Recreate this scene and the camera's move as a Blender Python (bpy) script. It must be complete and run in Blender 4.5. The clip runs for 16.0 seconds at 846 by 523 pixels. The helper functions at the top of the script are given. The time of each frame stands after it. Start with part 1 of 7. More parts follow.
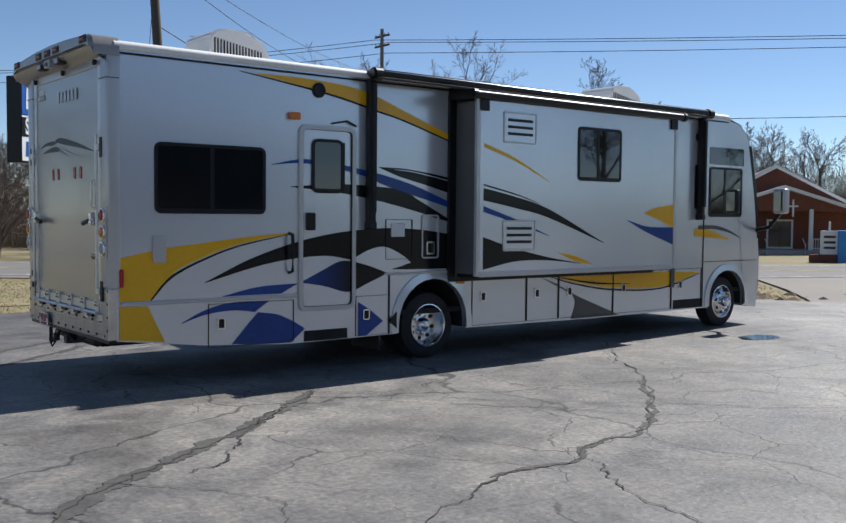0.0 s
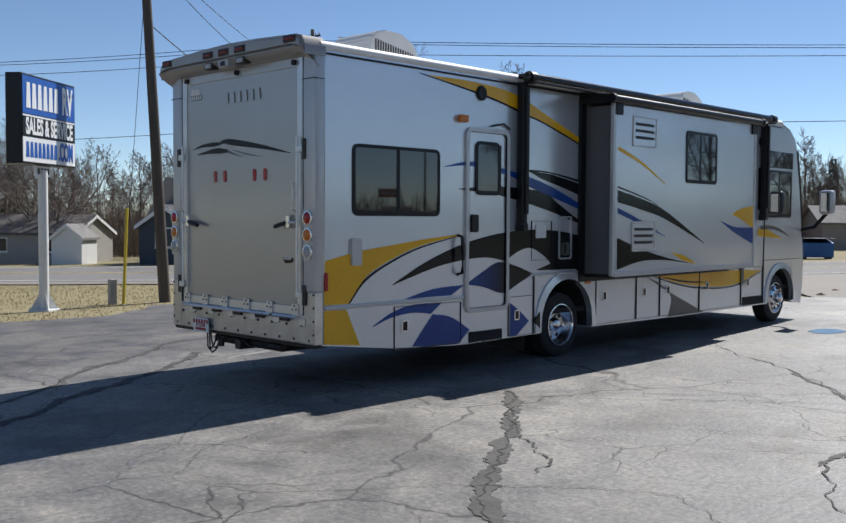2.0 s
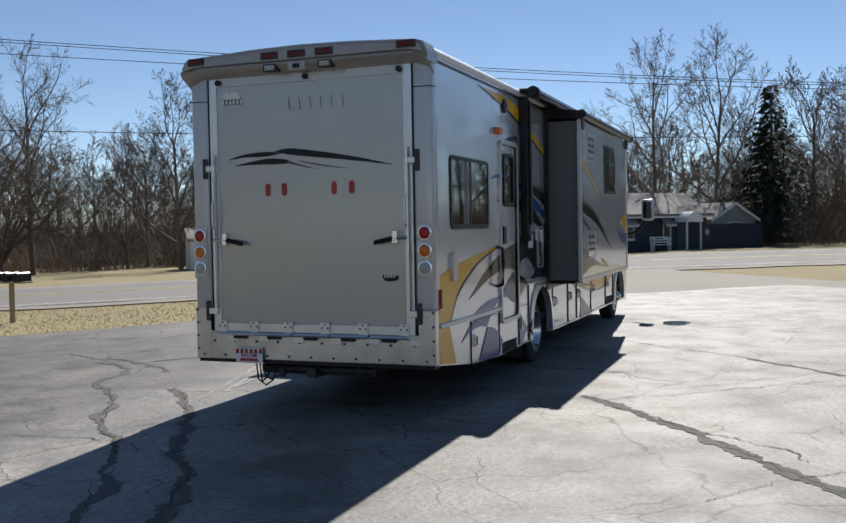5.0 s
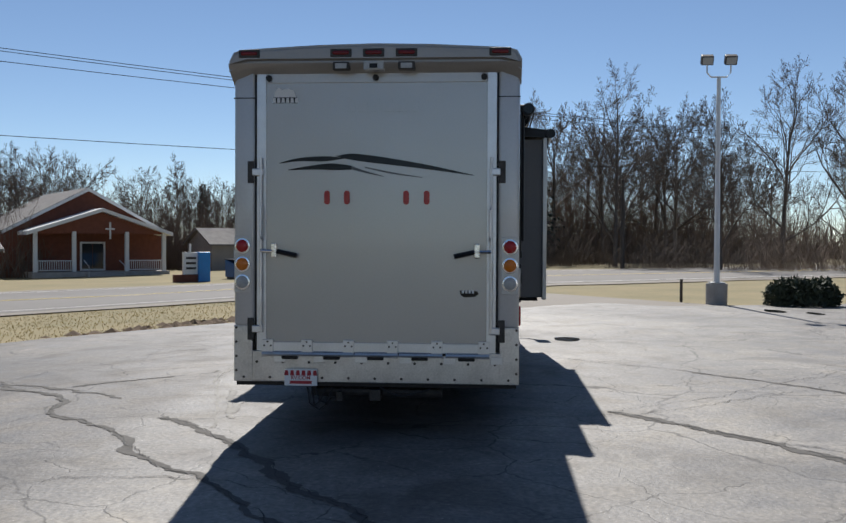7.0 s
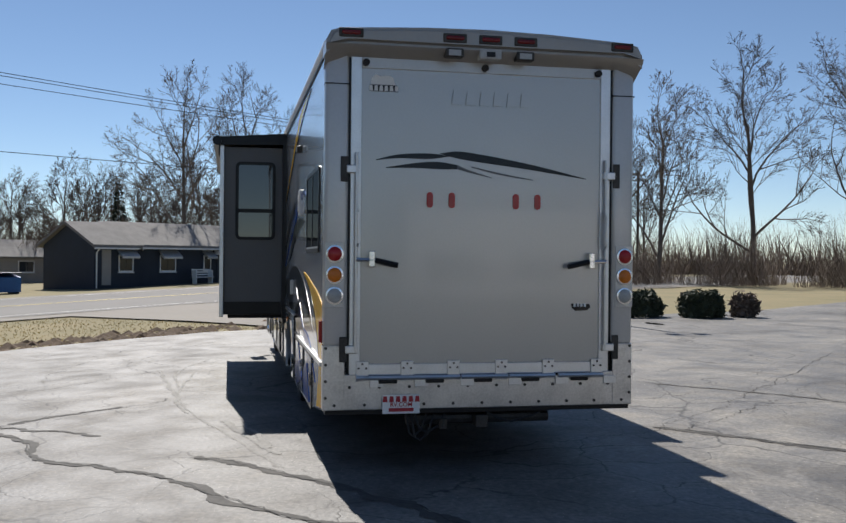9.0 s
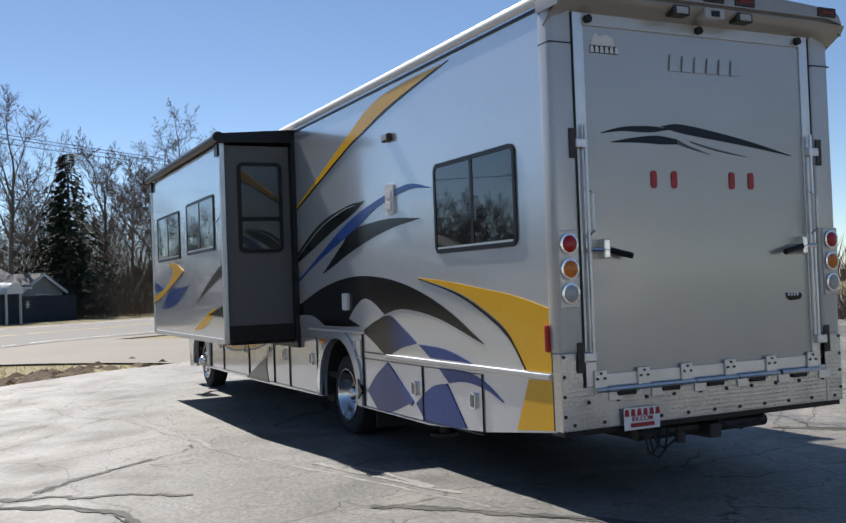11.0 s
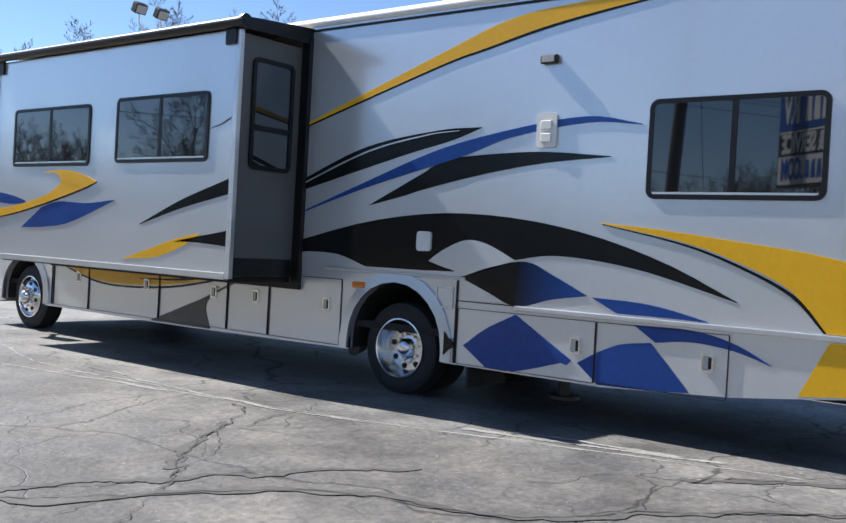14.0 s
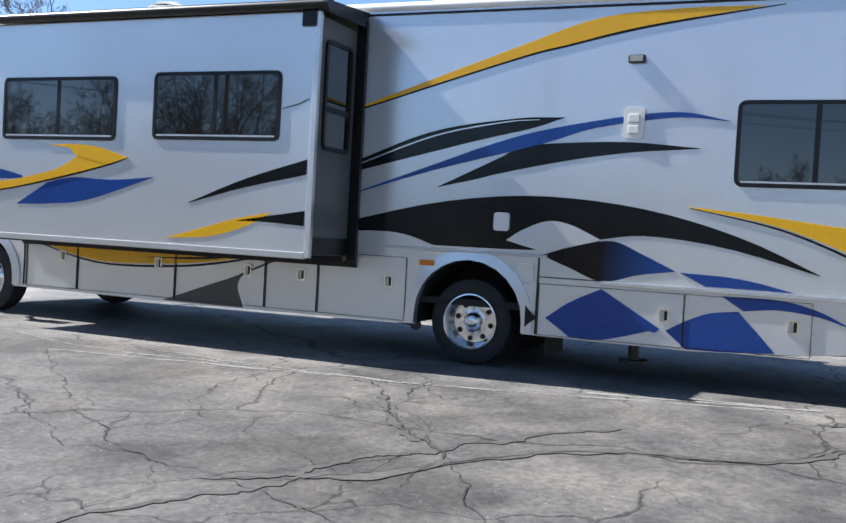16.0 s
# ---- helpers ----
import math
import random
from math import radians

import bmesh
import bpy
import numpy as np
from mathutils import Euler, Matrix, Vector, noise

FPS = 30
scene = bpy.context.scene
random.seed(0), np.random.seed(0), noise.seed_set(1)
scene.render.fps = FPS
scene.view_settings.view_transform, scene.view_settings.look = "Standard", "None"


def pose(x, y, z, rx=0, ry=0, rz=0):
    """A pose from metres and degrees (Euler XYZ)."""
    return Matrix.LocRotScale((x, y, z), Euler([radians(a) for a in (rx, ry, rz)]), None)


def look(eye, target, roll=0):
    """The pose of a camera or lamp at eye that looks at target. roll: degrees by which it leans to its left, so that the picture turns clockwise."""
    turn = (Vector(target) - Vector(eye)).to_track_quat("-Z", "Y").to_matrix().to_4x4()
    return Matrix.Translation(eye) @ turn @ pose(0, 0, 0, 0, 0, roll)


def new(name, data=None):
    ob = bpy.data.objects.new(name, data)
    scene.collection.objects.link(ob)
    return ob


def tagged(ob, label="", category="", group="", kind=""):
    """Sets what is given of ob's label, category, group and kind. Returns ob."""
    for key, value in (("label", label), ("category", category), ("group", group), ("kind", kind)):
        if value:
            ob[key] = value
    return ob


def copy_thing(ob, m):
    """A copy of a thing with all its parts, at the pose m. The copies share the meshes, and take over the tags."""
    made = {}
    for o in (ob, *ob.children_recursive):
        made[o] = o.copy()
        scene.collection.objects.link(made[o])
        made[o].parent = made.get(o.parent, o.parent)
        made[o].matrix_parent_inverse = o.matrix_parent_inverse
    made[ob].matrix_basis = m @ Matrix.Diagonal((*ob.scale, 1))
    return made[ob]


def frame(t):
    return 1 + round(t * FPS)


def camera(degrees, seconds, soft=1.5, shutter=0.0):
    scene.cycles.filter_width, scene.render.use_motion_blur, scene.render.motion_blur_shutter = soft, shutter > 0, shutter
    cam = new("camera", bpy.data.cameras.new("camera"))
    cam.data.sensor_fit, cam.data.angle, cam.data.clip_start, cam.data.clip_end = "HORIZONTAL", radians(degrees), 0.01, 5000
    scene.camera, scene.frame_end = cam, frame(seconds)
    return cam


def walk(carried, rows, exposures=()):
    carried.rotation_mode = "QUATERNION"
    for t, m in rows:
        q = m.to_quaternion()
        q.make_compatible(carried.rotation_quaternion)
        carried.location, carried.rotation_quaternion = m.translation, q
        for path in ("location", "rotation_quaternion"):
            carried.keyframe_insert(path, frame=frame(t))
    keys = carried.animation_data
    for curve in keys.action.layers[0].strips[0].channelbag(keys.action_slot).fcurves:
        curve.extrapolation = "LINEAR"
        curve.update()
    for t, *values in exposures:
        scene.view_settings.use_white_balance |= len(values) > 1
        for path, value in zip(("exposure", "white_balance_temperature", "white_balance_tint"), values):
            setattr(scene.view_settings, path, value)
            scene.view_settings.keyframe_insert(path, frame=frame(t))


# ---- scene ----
import collections

cam = camera(47.8, 16.0)
PATH = [
    (0, (-3.368, -10.485, 1.771), (-2.13, -8.916, 1.676), 0.5),
    (0.5, (-4.024, -10.002, 1.761), (-2.739, -8.471, 1.688), -0.1),
    (1, (-4.67, -9.524, 1.782), (-3.342, -8.031, 1.71), -0.6),
    (1.5, (-5.278, -8.994, 1.758), (-3.899, -7.547, 1.679), -0.4),
    (2, (-5.811, -8.462, 1.752), (-4.389, -7.058, 1.662), 0.3),
    (2.5, (-6.277, -7.897, 1.717), (-4.822, -6.529, 1.624), 1.3),
    (3, (-6.72, -7.237, 1.752), (-5.193, -5.949, 1.65), 1.9),
    (3.5, (-7.181, -6.513, 1.762), (-5.545, -5.366, 1.671), 1.3),
    (4, (-7.6, -5.762, 1.816), (-5.868, -4.764, 1.73), 0.2),
    (4.5, (-7.942, -5.078, 1.814), (-6.14, -4.214, 1.73), -0.7),
    (5, (-8.226, -4.303, 1.798), (-6.358, -3.591, 1.727), -1.0),
    (5.2, (-8.33, -3.97, 1.757), (-6.438, -3.324, 1.694), -1.2),
    (7.3, (-8.557, -0.589, 1.795), (-6.558, -0.516, 1.763), 0.4),
    (7.5, (-8.502, -0.281, 1.799), (-6.502, -0.255, 1.772), 0.4),
    (8, (-8.235, 0.502, 1.799), (-6.237, 0.422, 1.768), 0.9),
    (8.2, (-8.151, 0.826, 1.791), (-6.156, 0.693, 1.759), 1.1),
    (10.3, (-6.03, 3.873, 1.59), (-4.188, 3.094, 1.637), -2.2),
    (10.5, (-5.842, 4.178, 1.575), (-4.014, 3.368, 1.624), -2.4),
    (11, (-5.243, 4.818, 1.521), (-3.447, 3.939, 1.569), -2.1),
    (11.5, (-4.518, 5.407, 1.483), (-2.779, 4.42, 1.525), -0.9),
    (12, (-3.828, 5.928, 1.479), (-2.186, 4.787, 1.518), 0.3),
    (12.5, (-3.184, 6.393, 1.437), (-1.665, 5.093, 1.482), 1.7),
    (13, (-2.609, 6.855, 1.447), (-1.203, 5.432, 1.464), 2.1),
    (13.5, (-1.994, 7.308, 1.404), (-0.678, 5.802, 1.387), 2.5),
    (14, (-1.336, 7.804, 1.306), (-0.104, 6.229, 1.28), 3.2),
    (14.5, (-0.705, 8.333, 1.303), (0.429, 6.686, 1.281), 3.6),
    (15, (-0.104, 8.844, 1.347), (0.898, 7.114, 1.343), 3.3),
    (15.5, (0.395, 9.355, 1.324), (1.262, 7.553, 1.307), 2.9),
    (16, (0.937, 9.732, 1.231), (1.719, 7.893, 1.171), 3.2),
]
walk(cam, [(t, look(eye, target, roll)) for t, eye, target, roll in PATH],
     exposures=((0.0, 0.32, 6150, 10), (3.0, 0.31, 6200, 10), (5.0, 0.28, 6450, 10), (8.0, 0.12, 6400, 10), (11.0, 0.50, 6450, 10), (13.0, 0.84, 6150, 10), (16.0, 1.16, 6050, 10)))

# ---- daylight ----
SUN_WAY = Vector((-1.015, -0.112, -1.0)).normalized()
world = bpy.data.worlds.new("world")
scene.world = world
world.use_nodes = True
wn = world.node_tree.nodes
sky = wn.new("ShaderNodeTexSky")
sky.sky_type = "NISHITA"
sky.sun_disc = False
sky.sun_elevation = math.asin(-SUN_WAY.z)
sky.sun_rotation = math.atan2(-SUN_WAY.x, -SUN_WAY.y)
sky.air_density, sky.dust_density, sky.ozone_density = 0.75, 0.0, 1.9
sky.altitude = 600
wn["Background"].inputs[1].default_value = 0.083
world.node_tree.links.new(sky.outputs[0], wn["Background"].inputs[0])
sun = new("sun", bpy.data.lights.new("sun", "SUN"))
sun.data.energy, sun.data.angle, sun.data.color = 5.0, radians(0.55), (1.0, 0.95, 0.88)
sun.matrix_world = look((40, 3, 37), Vector((40, 3, 37)) + SUN_WAY)


# ---- materials ----
def mat(name, color, rough=0.5, metal=0.0, vary=0.0, scale=4.0, fine=40.0, bump=0.0, coat=0.0, shade2=None, per_object=0.0, stretch=None, spec=0.5):
    """A principled surface whose colour wanders at two scales, with a fine relief."""
    m = bpy.data.materials.new(name)
    m.use_nodes = True
    nt = m.node_tree
    b = nt.nodes["Principled BSDF"]
    b.inputs["Base Color"].default_value = (*color, 1)
    b.inputs["Roughness"].default_value = rough
    b.inputs["Metallic"].default_value = metal
    b.inputs["Coat Weight"].default_value = coat
    b.inputs["Specular IOR Level"].default_value = spec
    b.inputs["Coat Roughness"].default_value = 0.05
    if vary or bump:
        tc = nt.nodes.new("ShaderNodeTexCoord")
        mp = nt.nodes.new("ShaderNodeMapping")
        nt.links.new(tc.outputs["Object"], mp.inputs[0])
        if stretch:
            mp.inputs["Scale"].default_value = stretch
        n1, n2 = nt.nodes.new("ShaderNodeTexNoise"), nt.nodes.new("ShaderNodeTexNoise")
        n1.inputs["Scale"].default_value, n2.inputs["Scale"].default_value = scale, fine
        n1.inputs["Detail"].default_value = 5
        n2.inputs["Detail"].default_value = 4
        nt.links.new(mp.outputs[0], n1.inputs["Vector"])
        nt.links.new(mp.outputs[0], n2.inputs["Vector"])
        mixf = nt.nodes.new("ShaderNodeMath")
        mixf.operation = "MULTIPLY_ADD"
        mixf.inputs[1].default_value = 0.45
        nt.links.new(n2.outputs[0], mixf.inputs[0])
        half = nt.nodes.new("ShaderNodeMath")
        half.operation = "MULTIPLY"
        half.inputs[1].default_value = 0.55
        nt.links.new(n1.outputs[0], half.inputs[0])
        nt.links.new(half.outputs[0], mixf.inputs[2])
        ramp = nt.nodes.new("ShaderNodeValToRGB")
        lo = shade2 or tuple(c * (1 - vary) for c in color)
        hi = tuple(min(1, c * (1 + vary)) for c in color)
        ramp.color_ramp.elements[0].position, ramp.color_ramp.elements[1].position = 0.32, 0.68
        ramp.color_ramp.elements[0].color, ramp.color_ramp.elements[1].color = (*lo, 1), (*hi, 1)
        nt.links.new(mixf.outputs[0], ramp.inputs[0])
        out = ramp.outputs[0]
        if per_object:
            oi = nt.nodes.new("ShaderNodeObjectInfo")
            mr = nt.nodes.new("ShaderNodeMapRange")
            mr.inputs["To Min"].default_value, mr.inputs["To Max"].default_value = 1 - per_object, 1 + per_object
            nt.links.new(oi.outputs["Random"], mr.inputs["Value"])
            mul = nt.nodes.new("ShaderNodeVectorMath")
            mul.operation = "SCALE"
            nt.links.new(out, mul.inputs[0])
            nt.links.new(mr.outputs[0], mul.inputs["Scale"])
            out = mul.outputs[0]
        nt.links.new(out, b.inputs["Base Color"])
        if bump:
            bp = nt.nodes.new("ShaderNodeBump")
            bp.inputs["Strength"].default_value = bump
            bp.inputs["Distance"].default_value = 0.02
            nt.links.new(mixf.outputs[0], bp.inputs["Height"])
            nt.links.new(bp.outputs[0], b.inputs["Normal"])
    return m


SILVER = mat("silver_paint", (0.645, 0.665, 0.69), 0.24, 0.55, 0.03, 1.2, 30, 0.0, 0.8)
SILVER_CAP = mat("silver_fibreglass", (0.50, 0.495, 0.48), 0.30, 0.3, 0.05, 1.5, 40, 0.0, 0.5)
HEADER_SKIN = mat("taupe_fibreglass", (0.33, 0.305, 0.275), 0.32, 0.25, 0.05, 1.5, 40, 0.0, 0.4)
RAMP_SKIN = mat("ramp_skin", (0.46, 0.445, 0.42), 0.25, 0.4, 0.04, 1.0, 60, 0.0, 0.4)
ALU = mat("aluminium", (0.66, 0.66, 0.66), 0.34, 0.9, 0.1, 5, 80, 0.03)
CHROME = mat("chrome", (0.74, 0.74, 0.74), 0.19, 1.0, 0.05, 8, 60)
BLACK = mat("black_paint", (0.006, 0.007, 0.008), 0.16, 0.0, 0.2, 2, 30, 0.0, 0.0, spec=0.3)
BLACK_TRIM = mat("black_trim", (0.008, 0.008, 0.009), 0.35, 0.0, 0.3, 8, 60, 0.02, spec=0.3)
RUBBER = mat("rubber", (0.016, 0.016, 0.017), 0.75, 0.0, 0.3, 8, 60, 0.08)
UNDER = mat("underbody", (0.02, 0.019, 0.018), 0.8, 0.2, 0.4, 4, 30, 0.1)
YELLOW = mat("yellow_paint", (0.80, 0.43, 0.010), 0.26, 0.0, 0.06, 2, 30, 0.0, 0.2, spec=0.35)
BLUE = mat("blue_paint", (0.014, 0.055, 0.24), 0.2, 0.0, 0.12, 2, 30, 0.0, 0.1, spec=0.3)
FADE = mat("black_to_blue_fade", (0.006, 0.007, 0.008), 0.16, spec=0.3)
_nt = FADE.node_tree
_tc, _sx, _rp = (_nt.nodes.new(k) for k in ("ShaderNodeTexCoord", "ShaderNodeSeparateXYZ", "ShaderNodeValToRGB"))
_mr = _nt.nodes.new("ShaderNodeMapRange")
_mr.inputs["From Min"].default_value, _mr.inputs["From Max"].default_value = 2.2, 3.2
_rp.color_ramp.elements[0].color, _rp.color_ramp.elements[1].color = (0.016, 0.055, 0.21, 1), (0.007, 0.007, 0.008, 1)
_rp.color_ramp.elements[0].position, _rp.color_ramp.elements[1].position = 0.1, 0.62
_nt.links.new(_tc.outputs["Object"], _sx.inputs[0])
_nt.links.new(_sx.outputs["X"], _mr.inputs["Value"])
_nt.links.new(_mr.outputs[0], _rp.inputs[0])
_nt.links.new(_rp.outputs[0], _nt.nodes["Principled BSDF"].inputs["Base Color"])
GREYDECAL = mat("grey_decal", (0.06, 0.06, 0.062), 0.28, 0.1, 0.1, 2, 30, 0.0, 0.15)
WHITE = mat("white_plastic", (0.72, 0.71, 0.68), 0.42, 0.0, 0.06, 3, 40, 0.01)
ROOFWHITE = mat("roof_white", (0.78, 0.77, 0.74), 0.5, 0.0, 0.08, 2, 20, 0.02)
GLASS = mat("tinted_glass", (0.006, 0.007, 0.008), 0.02, 0.0, 0.3, 1.0, 3.0, 0.0, 0.25, spec=0.9)
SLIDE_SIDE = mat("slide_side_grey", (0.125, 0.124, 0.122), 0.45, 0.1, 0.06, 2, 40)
MIRROR = mat("mirror_glass", (0.75, 0.77, 0.78), 0.02, 1.0)
DARKRED = mat("dark_red_lens", (0.16, 0.010, 0.012), 0.2, 0.0, 0.2, 30, 90)
RED = mat("red_lens", (0.38, 0.012, 0.014), 0.2, 0.0, 0.15, 30, 90)
AMBER = mat("amber_lens", (0.62, 0.17, 0.012), 0.2, 0.0, 0.15, 30, 90)
CLEAR = mat("clear_lens", (0.40, 0.40, 0.385), 0.25, 0.0, 0.15, 30, 90)
STEEL_DARK = mat("dark_steel", (0.06, 0.055, 0.05), 0.55, 0.6, 0.4, 10, 60, 0.08)
FABRIC = mat("awning_fabric", (0.34, 0.30, 0.24), 0.8, 0.0, 0.15, 3, 60, 0.04)
ASPHALT_ROAD = mat("road_asphalt", (0.175, 0.164, 0.152), 0.85, 0.0, 0.12, 0.12, 3, 0.02)
APRON = mat("apron_concrete", (0.225, 0.20, 0.168), 0.85, 0.0, 0.12, 0.25, 5, 0.05)
PAINTLINE = mat("lane_paint", (0.75, 0.74, 0.70), 0.7, 0.0, 0.1, 2, 20)
CONCRETE = mat("concrete", (0.36, 0.34, 0.31), 0.85, 0.0, 0.2, 3, 40, 0.1)
POLEWOOD = mat("pole_wood", (0.085, 0.070, 0.058), 0.85, 0.0, 0.35, 2, 20, 0.15, stretch=(6, 6, 0.6))
GALV = mat("galvanised", (0.50, 0.50, 0.49), 0.5, 0.6, 0.12, 3, 40)
WIRE = mat("wire", (0.03, 0.03, 0.032), 0.6)
BARK = mat("bark", (0.15, 0.122, 0.10), 0.9, 0.0, 0.3, 2, 20, 0.1, per_object=0.3)
TWIG = mat("brush_twigs", (0.165, 0.125, 0.095), 0.9, 0.0, 0.3, 0.6, 6, per_object=0.2)
NEEDLES = mat("spruce_needles", (0.022, 0.036, 0.020), 0.8, 0.0, 0.4, 2, 12, per_object=0.15)
SHRUB = mat("shrub_leaves", (0.045, 0.055, 0.028), 0.75, 0.0, 0.4, 4, 20, per_object=0.2)
DRYGRASS = mat("dry_grass_blades", (0.33, 0.265, 0.125), 0.9, 0.0, 0.25, 0.5, 6)
# thin blades let half of the light through
_nt = DRYGRASS.node_tree
_b = _nt.nodes["Principled BSDF"]
_tr, _mx = _nt.nodes.new("ShaderNodeBsdfTranslucent"), _nt.nodes.new("ShaderNodeMixShader")
_nt.links.new(_b.inputs["Base Color"].links[0].from_socket, _tr.inputs["Color"])
_nt.links.new(_b.outputs[0], _mx.inputs[1])
_nt.links.new(_tr.outputs[0], _mx.inputs[2])
_nt.links.new(_mx.outputs[0], _nt.nodes["Material Output"].inputs["Surface"])
BRICK = mat("red_brick", (0.17, 0.058, 0.034), 0.85, 0.0, 0.2, 3, 30, 0.08)
WHITEPAINT = mat("white_paint", (0.72, 0.72, 0.70), 0.55, 0.0, 0.05, 1, 20)
SIDING_BLUE = mat("slate_siding", (0.052, 0.066, 0.082), 0.7, 0.0, 0.12, 1.5, 20)
SIDING_DARK = mat("navy_siding", (0.022, 0.03, 0.045), 0.7, 0.0, 0.15, 1.5, 20)
SHINGLE = mat("shingles", (0.20, 0.19, 0.18), 0.9, 0.0, 0.2, 1.5, 14, 0.1)
SHINGLE_DARK = mat("dark_shingles", (0.11, 0.10, 0.095), 0.9, 0.0, 0.25, 1.5, 14, 0.1)
HOUSEGLASS = mat("house_glass", (0.03, 0.035, 0.04), 0.05)
SIGNBLUE = mat("sign_blue", (0.02, 0.10, 0.40), 0.35, 0.0, 0.05, 2, 20)
SIGNWHITE = mat("sign_white", (0.80, 0.80, 0.79), 0.35, 0.0, 0.03, 2, 20)
DUMPSTER = mat("blue_steel", (0.02, 0.10, 0.28), 0.45, 0.1, 0.2, 2, 20)
YELLOWGUARD = mat("guy_guard_yellow", (0.62, 0.46, 0.04), 0.5, 0.0, 0.1, 3, 20)
PAINTRED = mat("plate_red", (0.38, 0.02, 0.03), 0.5)
LIGHTWOOD = mat("pale_timber", (0.36, 0.28, 0.17), 0.8, 0.0, 0.2, 3, 30, 0.1, stretch=(6, 6, 0.6))
POLEGREY = mat("silvered_pole_wood", (0.17, 0.15, 0.13), 0.85, 0.0, 0.25, 2, 20, 0.12, stretch=(6, 6, 0.6))
GREYTAN = mat("tan_siding", (0.33, 0.31, 0.28), 0.7, 0.0, 0.1, 1.5, 20)


# ---- mesh helpers ----
def link_bm(name, bm, material, parent=None, smooth=False):
    me = bpy.data.meshes.new(name)
    bmesh.ops.recalc_face_normals(bm, faces=bm.faces)
    bm.to_mesh(me)
    bm.free()
    me.materials.append(material)
    if smooth:
        for p in me.polygons:
            p.use_smooth = True
        me.set_sharp_from_angle(angle=radians(40))
    ob = new(name, me)
    ob.parent = parent
    return ob


def part(name, bm, material, parent, label="", smooth=False):
    ob = link_bm(name, bm, material, parent, smooth)
    if label:
        ob["label"] = label
    return ob


def thing(name, label, category, group="", kind="", at=(0, 0, 0)):
    ob = new(name)
    ob.empty_display_size = 0.1
    ob.location = at
    return tagged(ob, label, category, group, kind)


def box(bm, x0, x1, y0, y1, z0, z1, bevel=0.0, seg=2):
    r = bmesh.ops.create_cube(bm, size=1)
    vs = r["verts"]
    for v in vs:
        v.co = Vector((x0 + (v.co.x + 0.5) * (x1 - x0), y0 + (v.co.y + 0.5) * (y1 - y0), z0 + (v.co.z + 0.5) * (z1 - z0)))
    if bevel:
        es = list({e for v in vs for e in v.link_edges})
        bmesh.ops.bevel(bm, geom=es, offset=bevel, segments=seg, profile=0.5, affect="EDGES")
    return bm


def boxed(*a, **k):
    return box(bmesh.new(), *a, **k)


def tube(bm, pts, r, n=8, r2=None, closed_ends=True):
    """A round bar through points; its radius may taper from r to r2."""
    pts = [Vector(p) for p in pts]
    rings = []
    for i, p in enumerate(pts):
        a = (pts[min(i + 1, len(pts) - 1)] - pts[max(i - 1, 0)]).normalized()
        s = a.orthogonal().normalized() if abs(a.z) > 0.95 else a.cross(Vector((0, 0, 1))).normalized()
        u = a.cross(s).normalized()
        rr = r if r2 is None else r + (r2 - r) * i / (len(pts) - 1)
        rings.append([bm.verts.new(p + rr * (math.cos(2 * math.pi * k / n) * s + math.sin(2 * math.pi * k / n) * u)) for k in range(n)])
    for a, b in zip(rings, rings[1:]):
        for k in range(n):
            bm.faces.new((a[k], a[(k + 1) % n], b[(k + 1) % n], b[k]))
    if closed_ends:
        bm.faces.new(rings[0][::-1])
        bm.faces.new(rings[-1])
    return bm


def tubed(*a, **k):
    return tube(bmesh.new(), *a, **k)


def prism(bm, poly, to3, d0, d1):
    """A flat outline of (a, b) pairs drawn out from depth d0 to d1; to3(a, b, d) gives the place."""
    lo = [bm.verts.new(to3(a, b, d0)) for a, b in poly]
    hi = [bm.verts.new(to3(a, b, d1)) for a, b in poly]
    n = len(poly)
    for i in range(n):
        bm.faces.new((lo[i], lo[(i + 1) % n], hi[(i + 1) % n], hi[i]))
    f1 = bm.faces.new(lo[::-1])
    f2 = bm.faces.new(hi)
    bmesh.ops.triangulate(bm, faces=[f1, f2])
    return bm


def curve(pts, n=20):
    """A smooth line through a few points."""
    if len(pts) == 2:
        return [(pts[0][0] + (pts[1][0] - pts[0][0]) * i / n, pts[0][1] + (pts[1][1] - pts[0][1]) * i / n) for i in range(n + 1)]
    P = [Vector(p) for p in pts]
    P = [2 * P[0] - P[1]] + P + [2 * P[-1] - P[-2]]
    segs = len(pts) - 1
    out = []
    for i in range(n + 1):
        u = i / n * segs
        k = min(int(u), segs - 1)
        t = u - k
        a, b, c, d = P[k : k + 4]
        q = 0.5 * ((2 * b) + (c - a) * t + (2 * a - 5 * b + 4 * c - d) * t * t + (3 * b - a - 3 * c + d) * t ** 3)
        out.append((q.x, q.y))
    return out


